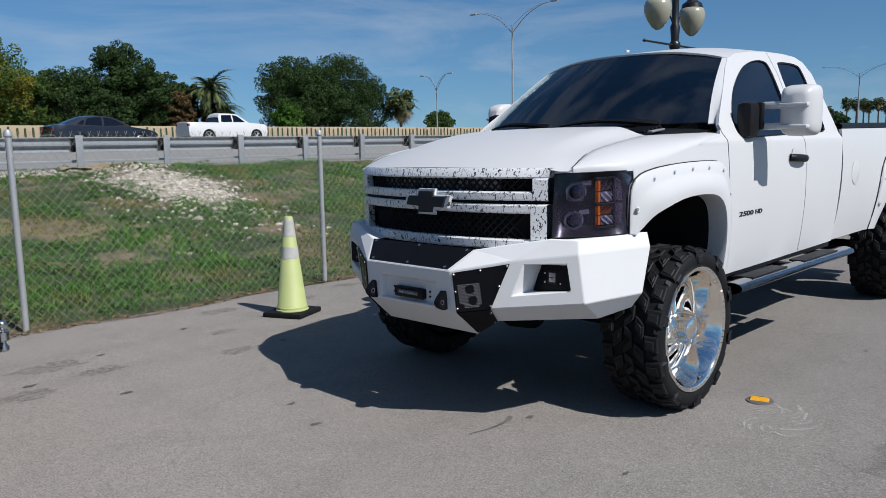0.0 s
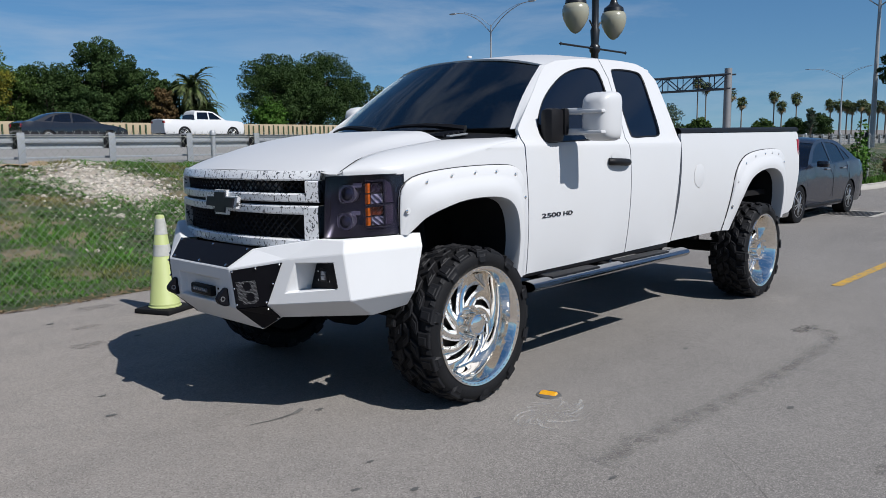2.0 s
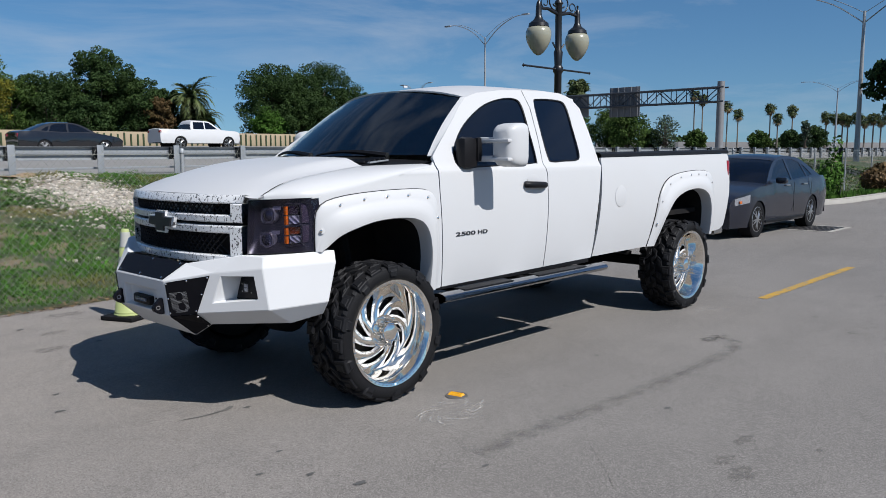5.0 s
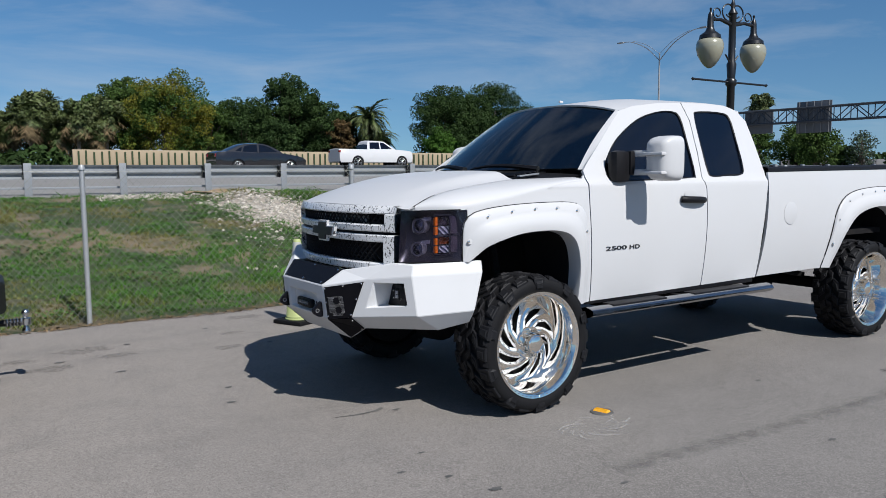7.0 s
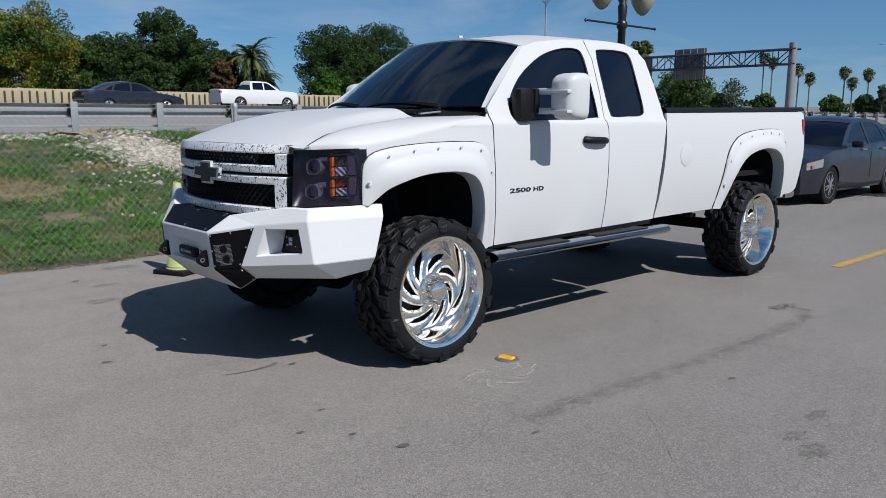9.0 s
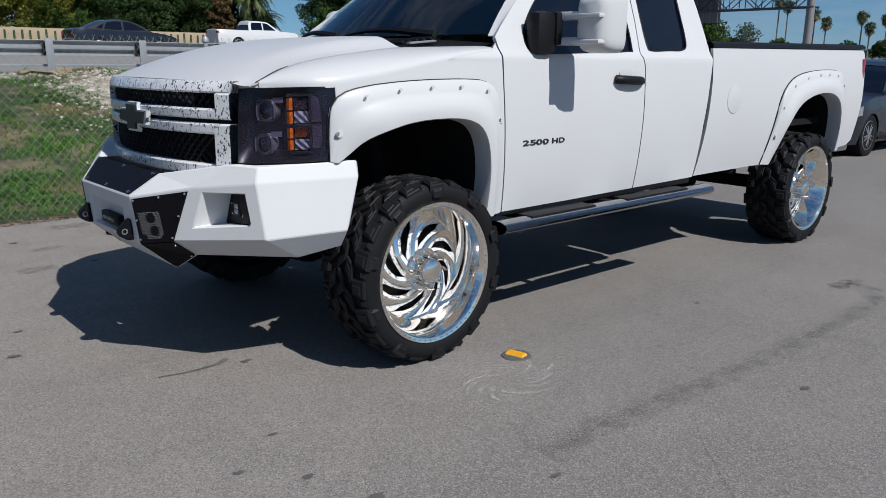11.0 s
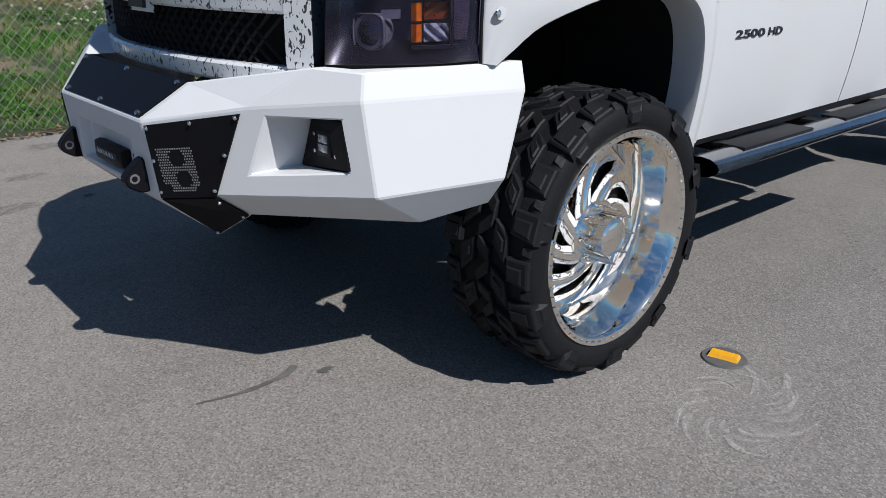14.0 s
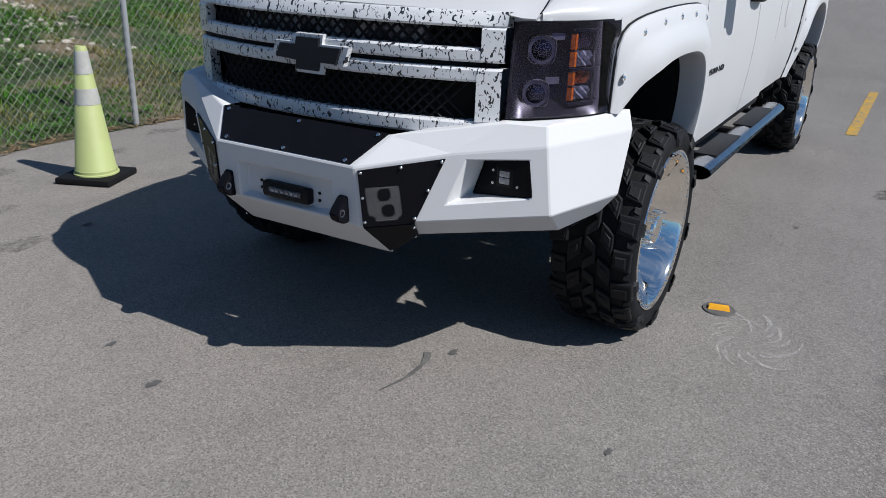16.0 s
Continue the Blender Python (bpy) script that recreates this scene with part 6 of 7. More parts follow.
pts = curve([(-1.10, -0.40), (-0.957, -0.43), (-0.825, -0.423), (-0.76, -0.39)], 6)
tagged(part("scuff_mark", ribbon(pts, [0.004 + 0.012 * i / len(pts) for i in range(len(pts))], 0.003), M["rubber_mark"], smooth=0), "dark curved rubber scuff on the asphalt", "scuff mark")
for n, (x, y, r) in enumerate(((-0.70, -0.478, 0.022), (-0.988, -1.23, 0.018), (-1.225, -1.407, 0.018), (-1.05, -1.587, 0.020), (-1.52, 0.30, 0.026), (-1.415, 0.675, 0.020), (1.03, -2.39, 0.022),
                             (-0.392, -2.151, 0.02), (1.80, -1.40, 0.022), (0.474, -2.998, 0.07), (0.372, -3.127, 0.09), (-0.957, -1.848, 0.03), (3.04, -1.84, 0.09), (-1.95, 1.6, 0.03), (-0.6, 1.95, 0.03),
                             (-1.7, 2.6, 0.025), (-0.9, 2.9, 0.03), (-2.3, 2.2, 0.03), (5.9, -2.3, 0.05), (3.9, -2.6, 0.05))):
    tagged(part("oil_spot", blot((x, y), r, 0.003 + 0.0001 * n, n), M["tar"] if r < 0.035 else M["dirt"], smooth=0), "small dark spot of tar on the asphalt", "oil spot", "dark spots on the asphalt")
g = random.Random(8)
for n in range(18):
    a0 = 6.283 * n / 18 + g.uniform(-0.15, 0.15)
    r0, r1, sw = g.uniform(0.05, 0.12), g.uniform(0.17, 0.27), g.uniform(0.5, 1.0)
    pts = []
    for k in range(10):
        f = k / 9
        r = r0 + (r1 - r0) * f
        pts.append((0.10 + 1.25 * r * math.cos(a0 + sw * f * f), -1.46 + 0.85 * r * math.sin(a0 + sw * f * f)))
    tagged(part("chalk_scuff", ribbon(pts, [0.002 + 0.008 * math.sin(math.pi * k / 9) for k in range(10)], 0.0032 + 0.0001 * n), M["dust"], smooth=0), "pale swirled scuff on the asphalt", "scuff mark", "pale scuffs by the marker")
for k in range(26):
    f = k / 25
    x, y = 2.432 + (1.45 - 2.432) * f, -0.728 + (-1.34 + 0.728) * f
    for d in (-0.03, 0.03):
        if g.random() < 0.75:
            tagged(part("tyre_print", blot((x + d * 0.6, y + d), 0.011, 0.003 + 0.0001 * (k % 5), 70 + k), M["dirt"], smooth=0), "faint tyre print block on the asphalt", "tyre print", "tyre prints")
skid = [(-0.32, -2.02), (0.18, -2.03), (0.75, -2.075), (1.3, -2.10), (2.13, -2.11), (2.62, -2.09), (2.92, -2.01), (2.97, -1.91), (2.80, -1.79)]
for n, w in enumerate((0.085, 0.055, 0.028)):
    tagged(part("skid_mark", ribbon(curve(skid, 8), w, 0.0045 + 0.0006 * n), M["skid"], smooth=0), "long faint rubber skid on the asphalt", "skid mark", "layers of the skid")
crack = [(0.42, -2.20), (0.303, -2.289), (0.215, -2.36), (0.117, -2.461), (0.032, -2.545), (-0.06, -2.64), (-0.20, -2.763)]
tagged(part("crack", ribbon(curve(crack, 5), 0.0035, 0.003), M["dirt"], smooth=0), "thin jagged crack in the asphalt", "crack")
for n, (x, y, r) in enumerate(((2.87, -1.80, 0.085), (2.99, -1.80, 0.06), (0.83, -2.95, 0.07), (4.38, -2.14, 0.05), (0.93, -3.30, 0.03), (-2.6, 2.4, 0.12), (-2.9, 1.9, 0.10), (-3.2, 2.9, 0.12), (-2.05, 2.55, 0.20), (-1.85, 2.2, 0.14), (-2.4, 2.0, 0.16), (-0.75, 2.55, 0.10), (-1.0, 1.95, 0.12), (0.45, 3.2, 0.16), (-0.35, 3.3, 0.18), (1.2, 3.45, 0.14))):
    tagged(part("dirt_patch", blot((x, y), r, 0.0030 + 0.0001 * n, 300 + n), M["dirt"], smooth=0), "patchy dark dirt on the asphalt", "dirt patch", "dirt patches")
for n, (x, y, r) in enumerate(((4.03, -1.2, 0.16), (4.2, -1.35, 0.12), (0.02, -1.45, 0.16), (0.20, -1.52, 0.13))):
    tagged(part("dust_patch", blot((x, y), r, 0.0034 + 0.0001 * n, 330 + n), M["dust_thin"], smooth=0), "pale dust on the asphalt", "dust patch", "dust patches")
drain = thing("drain_cover", (13.3, 0.95, 0), "dark square drain grate in a pale concrete frame", "drain")
bm = bmesh.new()
for a, b, c, d in ((0, 0.62, 1.3, 0.10), (0, -0.62, 1.3, 0.10), (0.62, 0, 0.10, 1.14), (-0.62, 0, 0.10, 1.14)):
    add_box(bm, (a, b, 0.003), (c, d, 0.006))
part("frame", bm, M["kerb"], drain, "pale concrete frame", 0)
for k in range(14):
    part("bar", box((0, -0.53 + 0.0815 * k, 0.004), (1.13, 0.045, 0.006)), M["black_trim"], drain)

# ---- kerbed island with shrubs ----
edge = curve([(20.6, 3.78), (20.25, 3.45), (20.5, 3.05), (21.6, 2.72), (24.0, 2.62), (30, 2.5), (45, 2.3), (60, 2.1)], 6)
bm = bmesh.new()
rows = []
for i, p in enumerate(edge):
    d = (Vector(edge[min(i + 1, len(edge) - 1)]) - Vector(edge[max(i - 1, 0)])).normalized()
    n = Vector((-d.y, d.x))
    n = n if n.dot(Vector((30, 3.9)) - Vector(p)) > 0 else -n
    rows.append([(p[0] - n.x * 0.02, p[1] - n.y * 0.02, 0.0), (p[0], p[1], 0.13), (p[0] + n.x * 0.03, p[1] + n.y * 0.03, 0.15), (p[0] + n.x * 0.16, p[1] + n.y * 0.16, 0.15), (p[0] + n.x * 0.16, p[1] + n.y * 0.16, 0.0)])
tagged(part("kerb", patch(rows), M["kerb"], smooth=50), "weathered pale concrete kerb round the island", "kerb", kind="structure")
bm = bmesh.new()
top = [(p[0], p[1], 0.14) for p in edge] + [(60, 3.72, 0.14), (40, 3.72, 0.14), (20.9, 3.72, 0.14)]
bm.faces.new([bm.verts.new(p) for p in top])
bmesh.ops.triangulate(bm, faces=bm.faces[:])
tagged(part("island", bm, M["soil"], smooth=0), "grassy kerbed island beside the fence", "ground", kind="structure")
gg = np.random.default_rng(41)
vs, fs = [], []
for _ in range(5000):
    x = gg.uniform(20.7, 40)
    y = gg.uniform(2.85 + 0.3 * max(0, 21.6 - x), 3.7)
    a, h = gg.uniform(0, 6.28), gg.uniform(0.06, 0.16)
    w = 0.014
    b = len(vs)
    vs += [(x - w * math.cos(a), y - w * math.sin(a), 0.13), (x + w * math.cos(a), y + w * math.sin(a), 0.13), (x + gg.uniform(-.05, .05), y + gg.uniform(-.05, .05), 0.13 + h)]
    fs.append((b, b + 1, b + 2))
tagged(raw("grass", vs, fs, M["leaf_bright"]), "bright green grass on the kerbed island", "grass", kind="stuff")


def leaf_cloud(blobs, n, size, seed, squash=1.0):
    """Small leaf quads over the surfaces of several blobs (centre and radii)."""
    g = np.random.default_rng(seed)
    w = np.array([b[3] * b[4] for b in blobs])
    pick = g.choice(len(blobs), n, p=w / w.sum())
    B = np.array(blobs)[pick]
    d = g.normal(size=(n, 3))
    d /= np.linalg.norm(d, axis=1)[:, None]
    rad = g.uniform(0.55, 1.08, n)[:, None] ** 0.6
    c = B[:, :3] + d * B[:, 3:6] * rad
    u = g.normal(size=(n, 3))
    u /= np.linalg.norm(u, axis=1)[:, None]
    nn = d + 0.7 * g.normal(size=(n, 3))
    e1 = np.cross(nn, u)
    e1 /= np.maximum(np.linalg.norm(e1, axis=1), 1e-6)[:, None]
    e2 = np.cross(nn, e1)
    e2 /= np.maximum(np.linalg.norm(e2, axis=1), 1e-6)[:, None]
    s = (size * g.uniform(0.5, 1.4, n))[:, None]
    v = np.stack([c - e1 * s, c + e2 * s * 0.55, c + e1 * s, c - e2 * s * 0.55], 1).reshape(-1, 3)
    return v.tolist(), [(4 * i, 4 * i + 1, 4 * i + 2, 4 * i + 3) for i in range(n)]


def shrub(at, blobs, n, size, mat, seed, label):
    t = thing("shrub", at, label, "shrub")
    bm = bmesh.new()
    g = random.Random(seed)
    for b in blobs:
        add_tube(bm, [(0.02 * g.uniform(-1, 1), 0.02 * g.uniform(-1, 1), 0), (b[0] * 0.5, b[1] * 0.5, b[2] * 0.6), (b[0], b[1], b[2])], [0.02, 0.014, 0.006], 5)
    part("stem", bm, M["bark"], t)
    v, f = leaf_cloud(blobs, n, size, seed)
    raw("foliage", v, f, mat, t)
    return t


shrub((22.1, 3.35, 0.14), [(-0.4, 0.0, 0.35, 0.45, 0.4, 0.35), (0.35, 0.1, 0.40, 0.5, 0.4, 0.4), (0.0, -0.1, 0.75, 0.4, 0.35, 0.4), (0.6, 0.0, 0.9, 0.25, 0.25, 0.5), (0.7, 0.0, 1.5, 0.2, 0.2, 0.4)], 1500, 0.06, M["leaf_bright"], 51, "leafy green shrub beside the black post")
shrub((27.5, 3.35, 0.14), [(0, 0, 0.4, 0.9, 0.5, 0.45), (0.5, 0, 0.6, 0.6, 0.4, 0.4)], 1400, 0.08, M["leaf_brown"], 52, "russet ornamental grass clump on the island")
bp = thing("fence_post", (22.95, 3.25, 0.12), "square black steel post on the grassy island", "post")
part("shaft", box((0, 0, 0.75), (0.10, 0.10, 1.5), 0.008), M["lamp_black"], bp)
part("cap", box((0, 0, 1.51), (0.12, 0.12, 0.03), 0.006), M["lamp_black"], bp)


# ==== other vehicles ====
SEDAN = dict(length=4.85, width=0.92, arches=((0.95, 0.345), (3.73, 0.345)), tyre=0.325, low=0.20,
             top=[(0.02, 0.52), (0.05, 0.66), (0.30, 0.78), (0.80, 0.88), (1.32, 0.955)],
             belt=[(1.32, 0.955), (1.9, 0.97), (2.8, 0.985), (3.6, 1.01), (4.30, 1.05)],
             tail=[(4.30, 1.05), (4.72, 1.03), (4.82, 0.95), (4.85, 0.70), (4.80, 0.30)],
             roof=[(1.32, 0.955), (1.75, 1.22), (2.15, 1.395), (2.6, 1.455), (3.1, 1.44), (3.55, 1.37), (4.30, 1.05)],
             glass=([(1.62, 1.03), (1.95, 1.24), (2.25, 1.365), (2.58, 1.40), (2.62, 1.00)], [(2.70, 1.005), (2.68, 1.40), (3.05, 1.39), (3.35, 1.33), (3.50, 1.04)], [(3.57, 1.045), (3.45, 1.29), (3.62, 1.22), (3.85, 1.07)]),
             shield=2.15, backlight=3.45)
CREW = dict(length=5.9, width=1.02, arches=((1.0, 0.46), (4.55, 0.46)), tyre=0.44, low=0.42,
            top=[(0.02, 0.72), (0.03, 1.10), (0.20, 1.22), (0.80, 1.27), (1.45, 1.31)],
            belt=[(1.45, 1.31), (2.5, 1.31), (3.75, 1.31)],
            tail=[(3.75, 1.31), (5.85, 1.33), (5.9, 1.30), (5.9, 0.62)],
            roof=[(1.45, 1.31), (1.85, 1.58), (2.25, 1.84), (2.6, 1.90), (3.2, 1.91), (3.6, 1.86), (3.75, 1.31)],
            glass=([(1.75, 1.36), (2.05, 1.60), (2.30, 1.79), (2.62, 1.83), (2.65, 1.35)], [(2.73, 1.35), (2.72, 1.83), (3.45, 1.82), (3.55, 1.36)]),
            shield=2.2, backlight=3.6)


def vehicle(name, at, rz, spec, paint, label, detail=False, category="car"):
    car = thing(name, at, label, category, rz=rz)
    Lc, W = spec["length"], spec["width"]
    nose = lambda x: 1 - 0.16 * smoothstep(0.9, 0.0, x) ** 2 - 0.10 * smoothstep(Lc - 0.6, Lc, x) ** 2
    zb = spec["belt"][0][1]

    def yf(x, z):
        y = W * nose(x) - 0.05 * ((z - 0.62) / 0.4) ** 2 * (z < zb)
        if z >= zb:
            y = W * nose(x) - 0.05 * ((zb - 0.62) / 0.4) ** 2 - 0.42 * (z - zb)
        return y
    low = []
    for cx, r in sorted(spec["arches"], reverse=True):
        zc = spec["tyre"]
        a1 = math.acos(min(1, (spec["low"] - zc) / r)) if abs(spec["low"] - zc) < r else math.pi / 2
        low += [(cx + r * math.sin(a), zc + r * math.cos(a)) for a in np.linspace(a1, -a1, 15)]
    body_loop = curve(spec["top"], 3) + spec["belt"][1:] + spec["tail"][1:] + [(Lc - 0.08, spec["low"])] + low + [(0.12, spec["low"])]
    roof = curve(spec["roof"], 5)
    for s in (-1, 1):
        b = part("body_side", panel([body_loop], yf, s, 0.25, 0.015), paint, car)
        gh = [(x, z - 0.001) for x, z in roof] + spec["belt"][1:-1][::-1]
        part("pillar_frame", panel([gh, *spec["glass"]], yf, s, 0.25, 0.012), paint, car)
        for gl in spec["glass"]:
            part("side_window", panel([gl], lambda x, z: yf(x, z) - 0.008, s, 0.3, 0.004), M["window"], car, "dark glass")
        if detail:
            for x in (2.35, 3.30):
                part("door_handle", box((x, s * (yf(x, 0.90) + 0.012), 0.90), (0.20, 0.03, 0.03), 0.008), M["alloy"], b)
            mm = box((1.72, s * (W + 0.10), 1.01), (0.13, 0.20, 0.12), 0.04)
            part("door_mirror", mm, paint, car)
            for x in (2.66, 3.62):
                part("door_seam", box((x, s * (yf(x, 0.7) + 0.0015), 0.66), (0.008, 0.004, 0.58)), M["dark"], b)
            part("sill_trim", box((2.35, s * (yf(2.3, 0.26) + 0.004), 0.26), (2.0, 0.02, 0.05), 0.008), M["black_trim"], b)
            hl = patch([[(0.16 + 0.40 * u, s * (yf(0.16 + 0.40 * u, 0.66) + 0.006), 0.60 + 0.05 * u + v * (0.12 + 0.02 * u)) for u in (0, 0.3, 0.6, 1)] for v in (0, 0.5, 1)], 0.004)
            part("headlight", hl, M["clear_lens"], car, "clear headlight")
            part("headlight_turn", box((0.30, s * (yf(0.30, 0.66) + 0.01), 0.66), (0.10, 0.02, 0.05), 0.008), M["amber"], car)
            part("fog_trim", box((0.14, s * 0.62, 0.36), (0.08, 0.22, 0.10), 0.02), M["black_trim"], car)
        part("tail_lamp", box((Lc - 0.05, s * (W * 0.74), 0.88 * zb + 0.02), (0.12, 0.24, 0.16), 0.03), M["red"], car, "red tail lamp")

    def across(line, lift=0.0, inset=0.0, n=9):
        rows = []
        for x, z in line:
            y = yf(x, z) - inset
            rows.append([(x - 0.05 * (1 - (k ** 2)) * (x < 0.4), y * k, z + lift + 0.045 * (1 - k * k)) for k in np.linspace(-1, 1, n)])
        return rows
    part("hood", patch(across(curve(spec["top"], 3)), 0.01), paint, car, "", 50)
    part("tail_deck", patch(across(spec["tail"]), 0.01), paint, car, "", 40)
    ws = [p for p in roof if p[0] <= spec["shield"]]
    mid = [p for p in roof if spec["shield"] - 0.12 <= p[0] <= spec["backlight"] + 0.1]
    bk = [p for p in roof if p[0] >= spec["backlight"]]
    part("windshield", patch(across(ws, -0.004), 0.005), M["window"], car, "dark windshield", 60)
    part("roof", patch(across(mid, 0.002), 0.01), paint, car, "", 60)
    part("rear_window", patch(across(bk, -0.004), 0.005), M["window"], car, "dark rear glass", 60)
    part("front_fascia", patch([[(0.02 + 0.10 * (1 - nose(0)) - 0.06 * (1 - k * k), W * 0.84 * k, z) for k in np.linspace(-1, 1, 9)] for z in (spec["low"], 0.35, spec["top"][0][1], spec["top"][1][1])], 0.01), paint, car)
    part("intake", box((-0.035, 0, 0.34 if spec is SEDAN else 0.95), (0.06, 1.1, 0.14 if spec is SEDAN else 0.26), 0.02), M["black_trim"], car)
    part("rear_fascia", patch([[(Lc - 0.02, W * 0.88 * k, z) for k in (-1, 0, 1)] for z in (spec["low"] + 0.05, zb - 0.1)], 0.01), paint, car)
    part("underbody", box((Lc / 2, 0, spec["low"] + 0.08), (Lc - 0.5, W * 1.6, 0.10), 0.03), M["dark"], car)
    R = spec["tyre"]
    src = None
    for cx, _ in spec["arches"]:
        for s in (-1, 1):
            m = pose(cx, s * (W - 0.13), R, 0, 0, 0 if s < 0 else 180)
            if src is None:
                w = part("wheel", lathe([(0.05, -0.10), (0.045, -0.115), (0.0005, -0.118)], "y", 14), M["alloy"], car)
                part("tyre", lathe([(R * 0.70, -0.10), (R * 0.85, -0.115), (R * 0.97, -0.105), (R, -0.07), (R, 0.07), (R * 0.97, 0.105), (R * 0.70, 0.10)], "y", 40, closed=True), M["rubber"], w)
                part("rim", lathe([(R * 0.71, -0.10), (R * 0.68, -0.105), (R * 0.66, -0.08), (R * 0.64, 0.06), (R * 0.71, 0.08)], "y", 40, closed=True), M["alloy"], w)
                # dark disc behind the spokes stands in for the shade inside the rim
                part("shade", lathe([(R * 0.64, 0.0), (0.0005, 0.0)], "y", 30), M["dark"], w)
                for k in range(10):
                    a = 2 * math.pi * k / 10 + (0.12 if k % 2 else -0.12)
                    q = [(math.cos(a), math.sin(a))]
                    part("spoke", tube([(0.03 * q[0][0], -0.105, 0.03 * q[0][1]), (R * 0.67 * q[0][0], -0.085, R * 0.67 * q[0][1])], [0.016, 0.013], 5), M["alloy"], w)
                w.matrix_basis = m
                src = w
            else:
                made = {}
                for o in (src, *src.children_recursive):
                    made[o] = new(o.name.split(".")[0], o.data)
                    made[o].parent = made.get(o.parent, car)
                    made[o].matrix_basis = o.matrix_basis
                made[src].matrix_basis = m
            part("arch_liner", lathe([(R * 1.04, -0.02), (R * 1.04, 0.2)], "y", 20, (cx, s * (W - 0.15) - 0.1, R)), M["dark"], car)
    return car


vehicle("parked_sedan", (9.95, 1.90, 0), 0, SEDAN, M["grey_car"], "dark graphite four-door sedan parked behind the pickup", True)
vehicle("highway_sedan", (14.0, 34.5, road_z(34.5)), 180, SEDAN, M["black_car"], "black sedan on the highway lane")
vehicle("highway_pickup", (26.8, 44.5, road_z(44.5)), 180, CREW, M["white"], "white crew cab pickup on the far highway lane", category="pickup truck")

# ---- older pickup parked ahead, of which the tail and tow ball show ----
old = thing("old_pickup", (-2.88, 1.65, 0), "older cream pickup tail with red lamps, black bumper and tow ball", "pickup truck")
bm = bmesh.new()
add_box(bm, (-0.97, 0.0, 1.04), (1.94, 1.78, 0.62), 0.05)
add_box(bm, (-0.97, 0.0, 0.77), (1.90, 1.70, 0.14), 0.04)
part("bed", bm, M["cream"], old)
part("bed_lid", box((-0.95, 0, 1.362), (1.98, 1.80, 0.030), 0.01), M["black_trim"], old, "black bed cover")
bm = add_box(bmesh.new(), (-2.9, 0.0, 1.0), (1.8, 1.78, 0.8), 0.08)
add_box(bm, (-2.75, 0, 1.62), (1.3, 1.5, 0.6), 0.16)
part("cab", bm, M["cream"], old)
part("rear_window", box((-2.085, 0, 1.62), (0.02, 1.1, 0.36), 0.01), M["window"], old)
part("hood", box((-4.4, 0, 0.95), (1.3, 1.74, 0.60), 0.10), M["cream"], old)
for s in (-1, 1):
    tl = part("tail_lamp", box((-0.075, s * 0.872, 1.145), (0.165, 0.06, 0.28), 0.012), M["red"], old, "tall red tail lamp")
    part("reverse_lamp", box((-0.075, s * 0.872, 0.963), (0.163, 0.058, 0.076), 0.008), M["clear_lens"], tl, "clear reverse lamp")
    part("lower_lens", box((-0.075, s * 0.872, 0.905), (0.163, 0.058, 0.034), 0.006), M["red"], tl)
    be = part("bumper_end", box((-0.145, s * 0.80, 0.705), (0.345, 0.26, 0.235), 0.025), M["black_trim"], old, "black plastic bumper end")
    part("bumper_pad", box((-0.15, s * 0.932, 0.672), (0.26, 0.012, 0.15), 0.004), M["rail"], be, "grey side panel")
    part("step_pad", box((0.0, s * 0.45, 0.86), (0.14, 0.36, 0.09), 0.02), M["black_trim"], old)
outline = [(-0.10, -0.72), (0.02, -0.70), (0.15, -0.40), (0.17, 0.0), (0.15, 0.40), (0.02, 0.70), (-0.10, 0.72)]
bm = bmesh.new()
rings = [[bm.verts.new((x, y, z)) for x, y in outline] for z in (0.60, 0.81)]
bm.faces.new(rings[0][::-1])
bm.faces.new(rings[1])
for k in range(len(outline)):
    m = (k + 1) % len(outline)
    bm.faces.new((rings[0][k], rings[0][m], rings[1][m], rings[1][k]))
bmesh.ops.bevel(bm, geom=bm.edges[:], offset=0.012, segments=2, affect="EDGES")
part("bumper", bm, M["black_trim"], old, "black swept rear bumper")
hitch = part("hitch", tube([(0.0, 0, 0.462), (0.29, 0, 0.462)], 0.024, 8), M["black_trim"], old, "dark steel draw bar")
part("tow_ball", lathe([(0.0005, 0.375), (0.026, 0.38), (0.030, 0.40), (0.016, 0.42), (0.016, 0.435), (0.036, 0.44), (0.036, 0.485), (0.015, 0.49), (0.015, 0.502), (0.026, 0.515), (0.029, 0.53), (0.022, 0.546), (0.0005, 0.553)], "z", 16, (0.30, 0, 0)), M["steel"], hitch, "chrome tow ball", 50)
for k in range(5):
    part("collar", lathe([(0.026, -0.007), (0.031, 0), (0.026, 0.007)], "y", 10), M["steel"], hitch).matrix_basis = pose(0.175 + 0.022 * k, 0, 0.462, 0, 0, 90)
for x in (-0.85, -4.1):
    for s in (-1, 1):
        part("wheel", lathe([(0.20, -0.10), (0.34, -0.11), (0.365, -0.06), (0.365, 0.06), (0.34, 0.11), (0.20, 0.10)], "y", 32, (x, s * 0.76, 0.365)), M["rubber"], old)
part("underbody", box((-2.2, 0, 0.50), (4.2, 1.2, 0.16), 0.03), M["dark"], old)

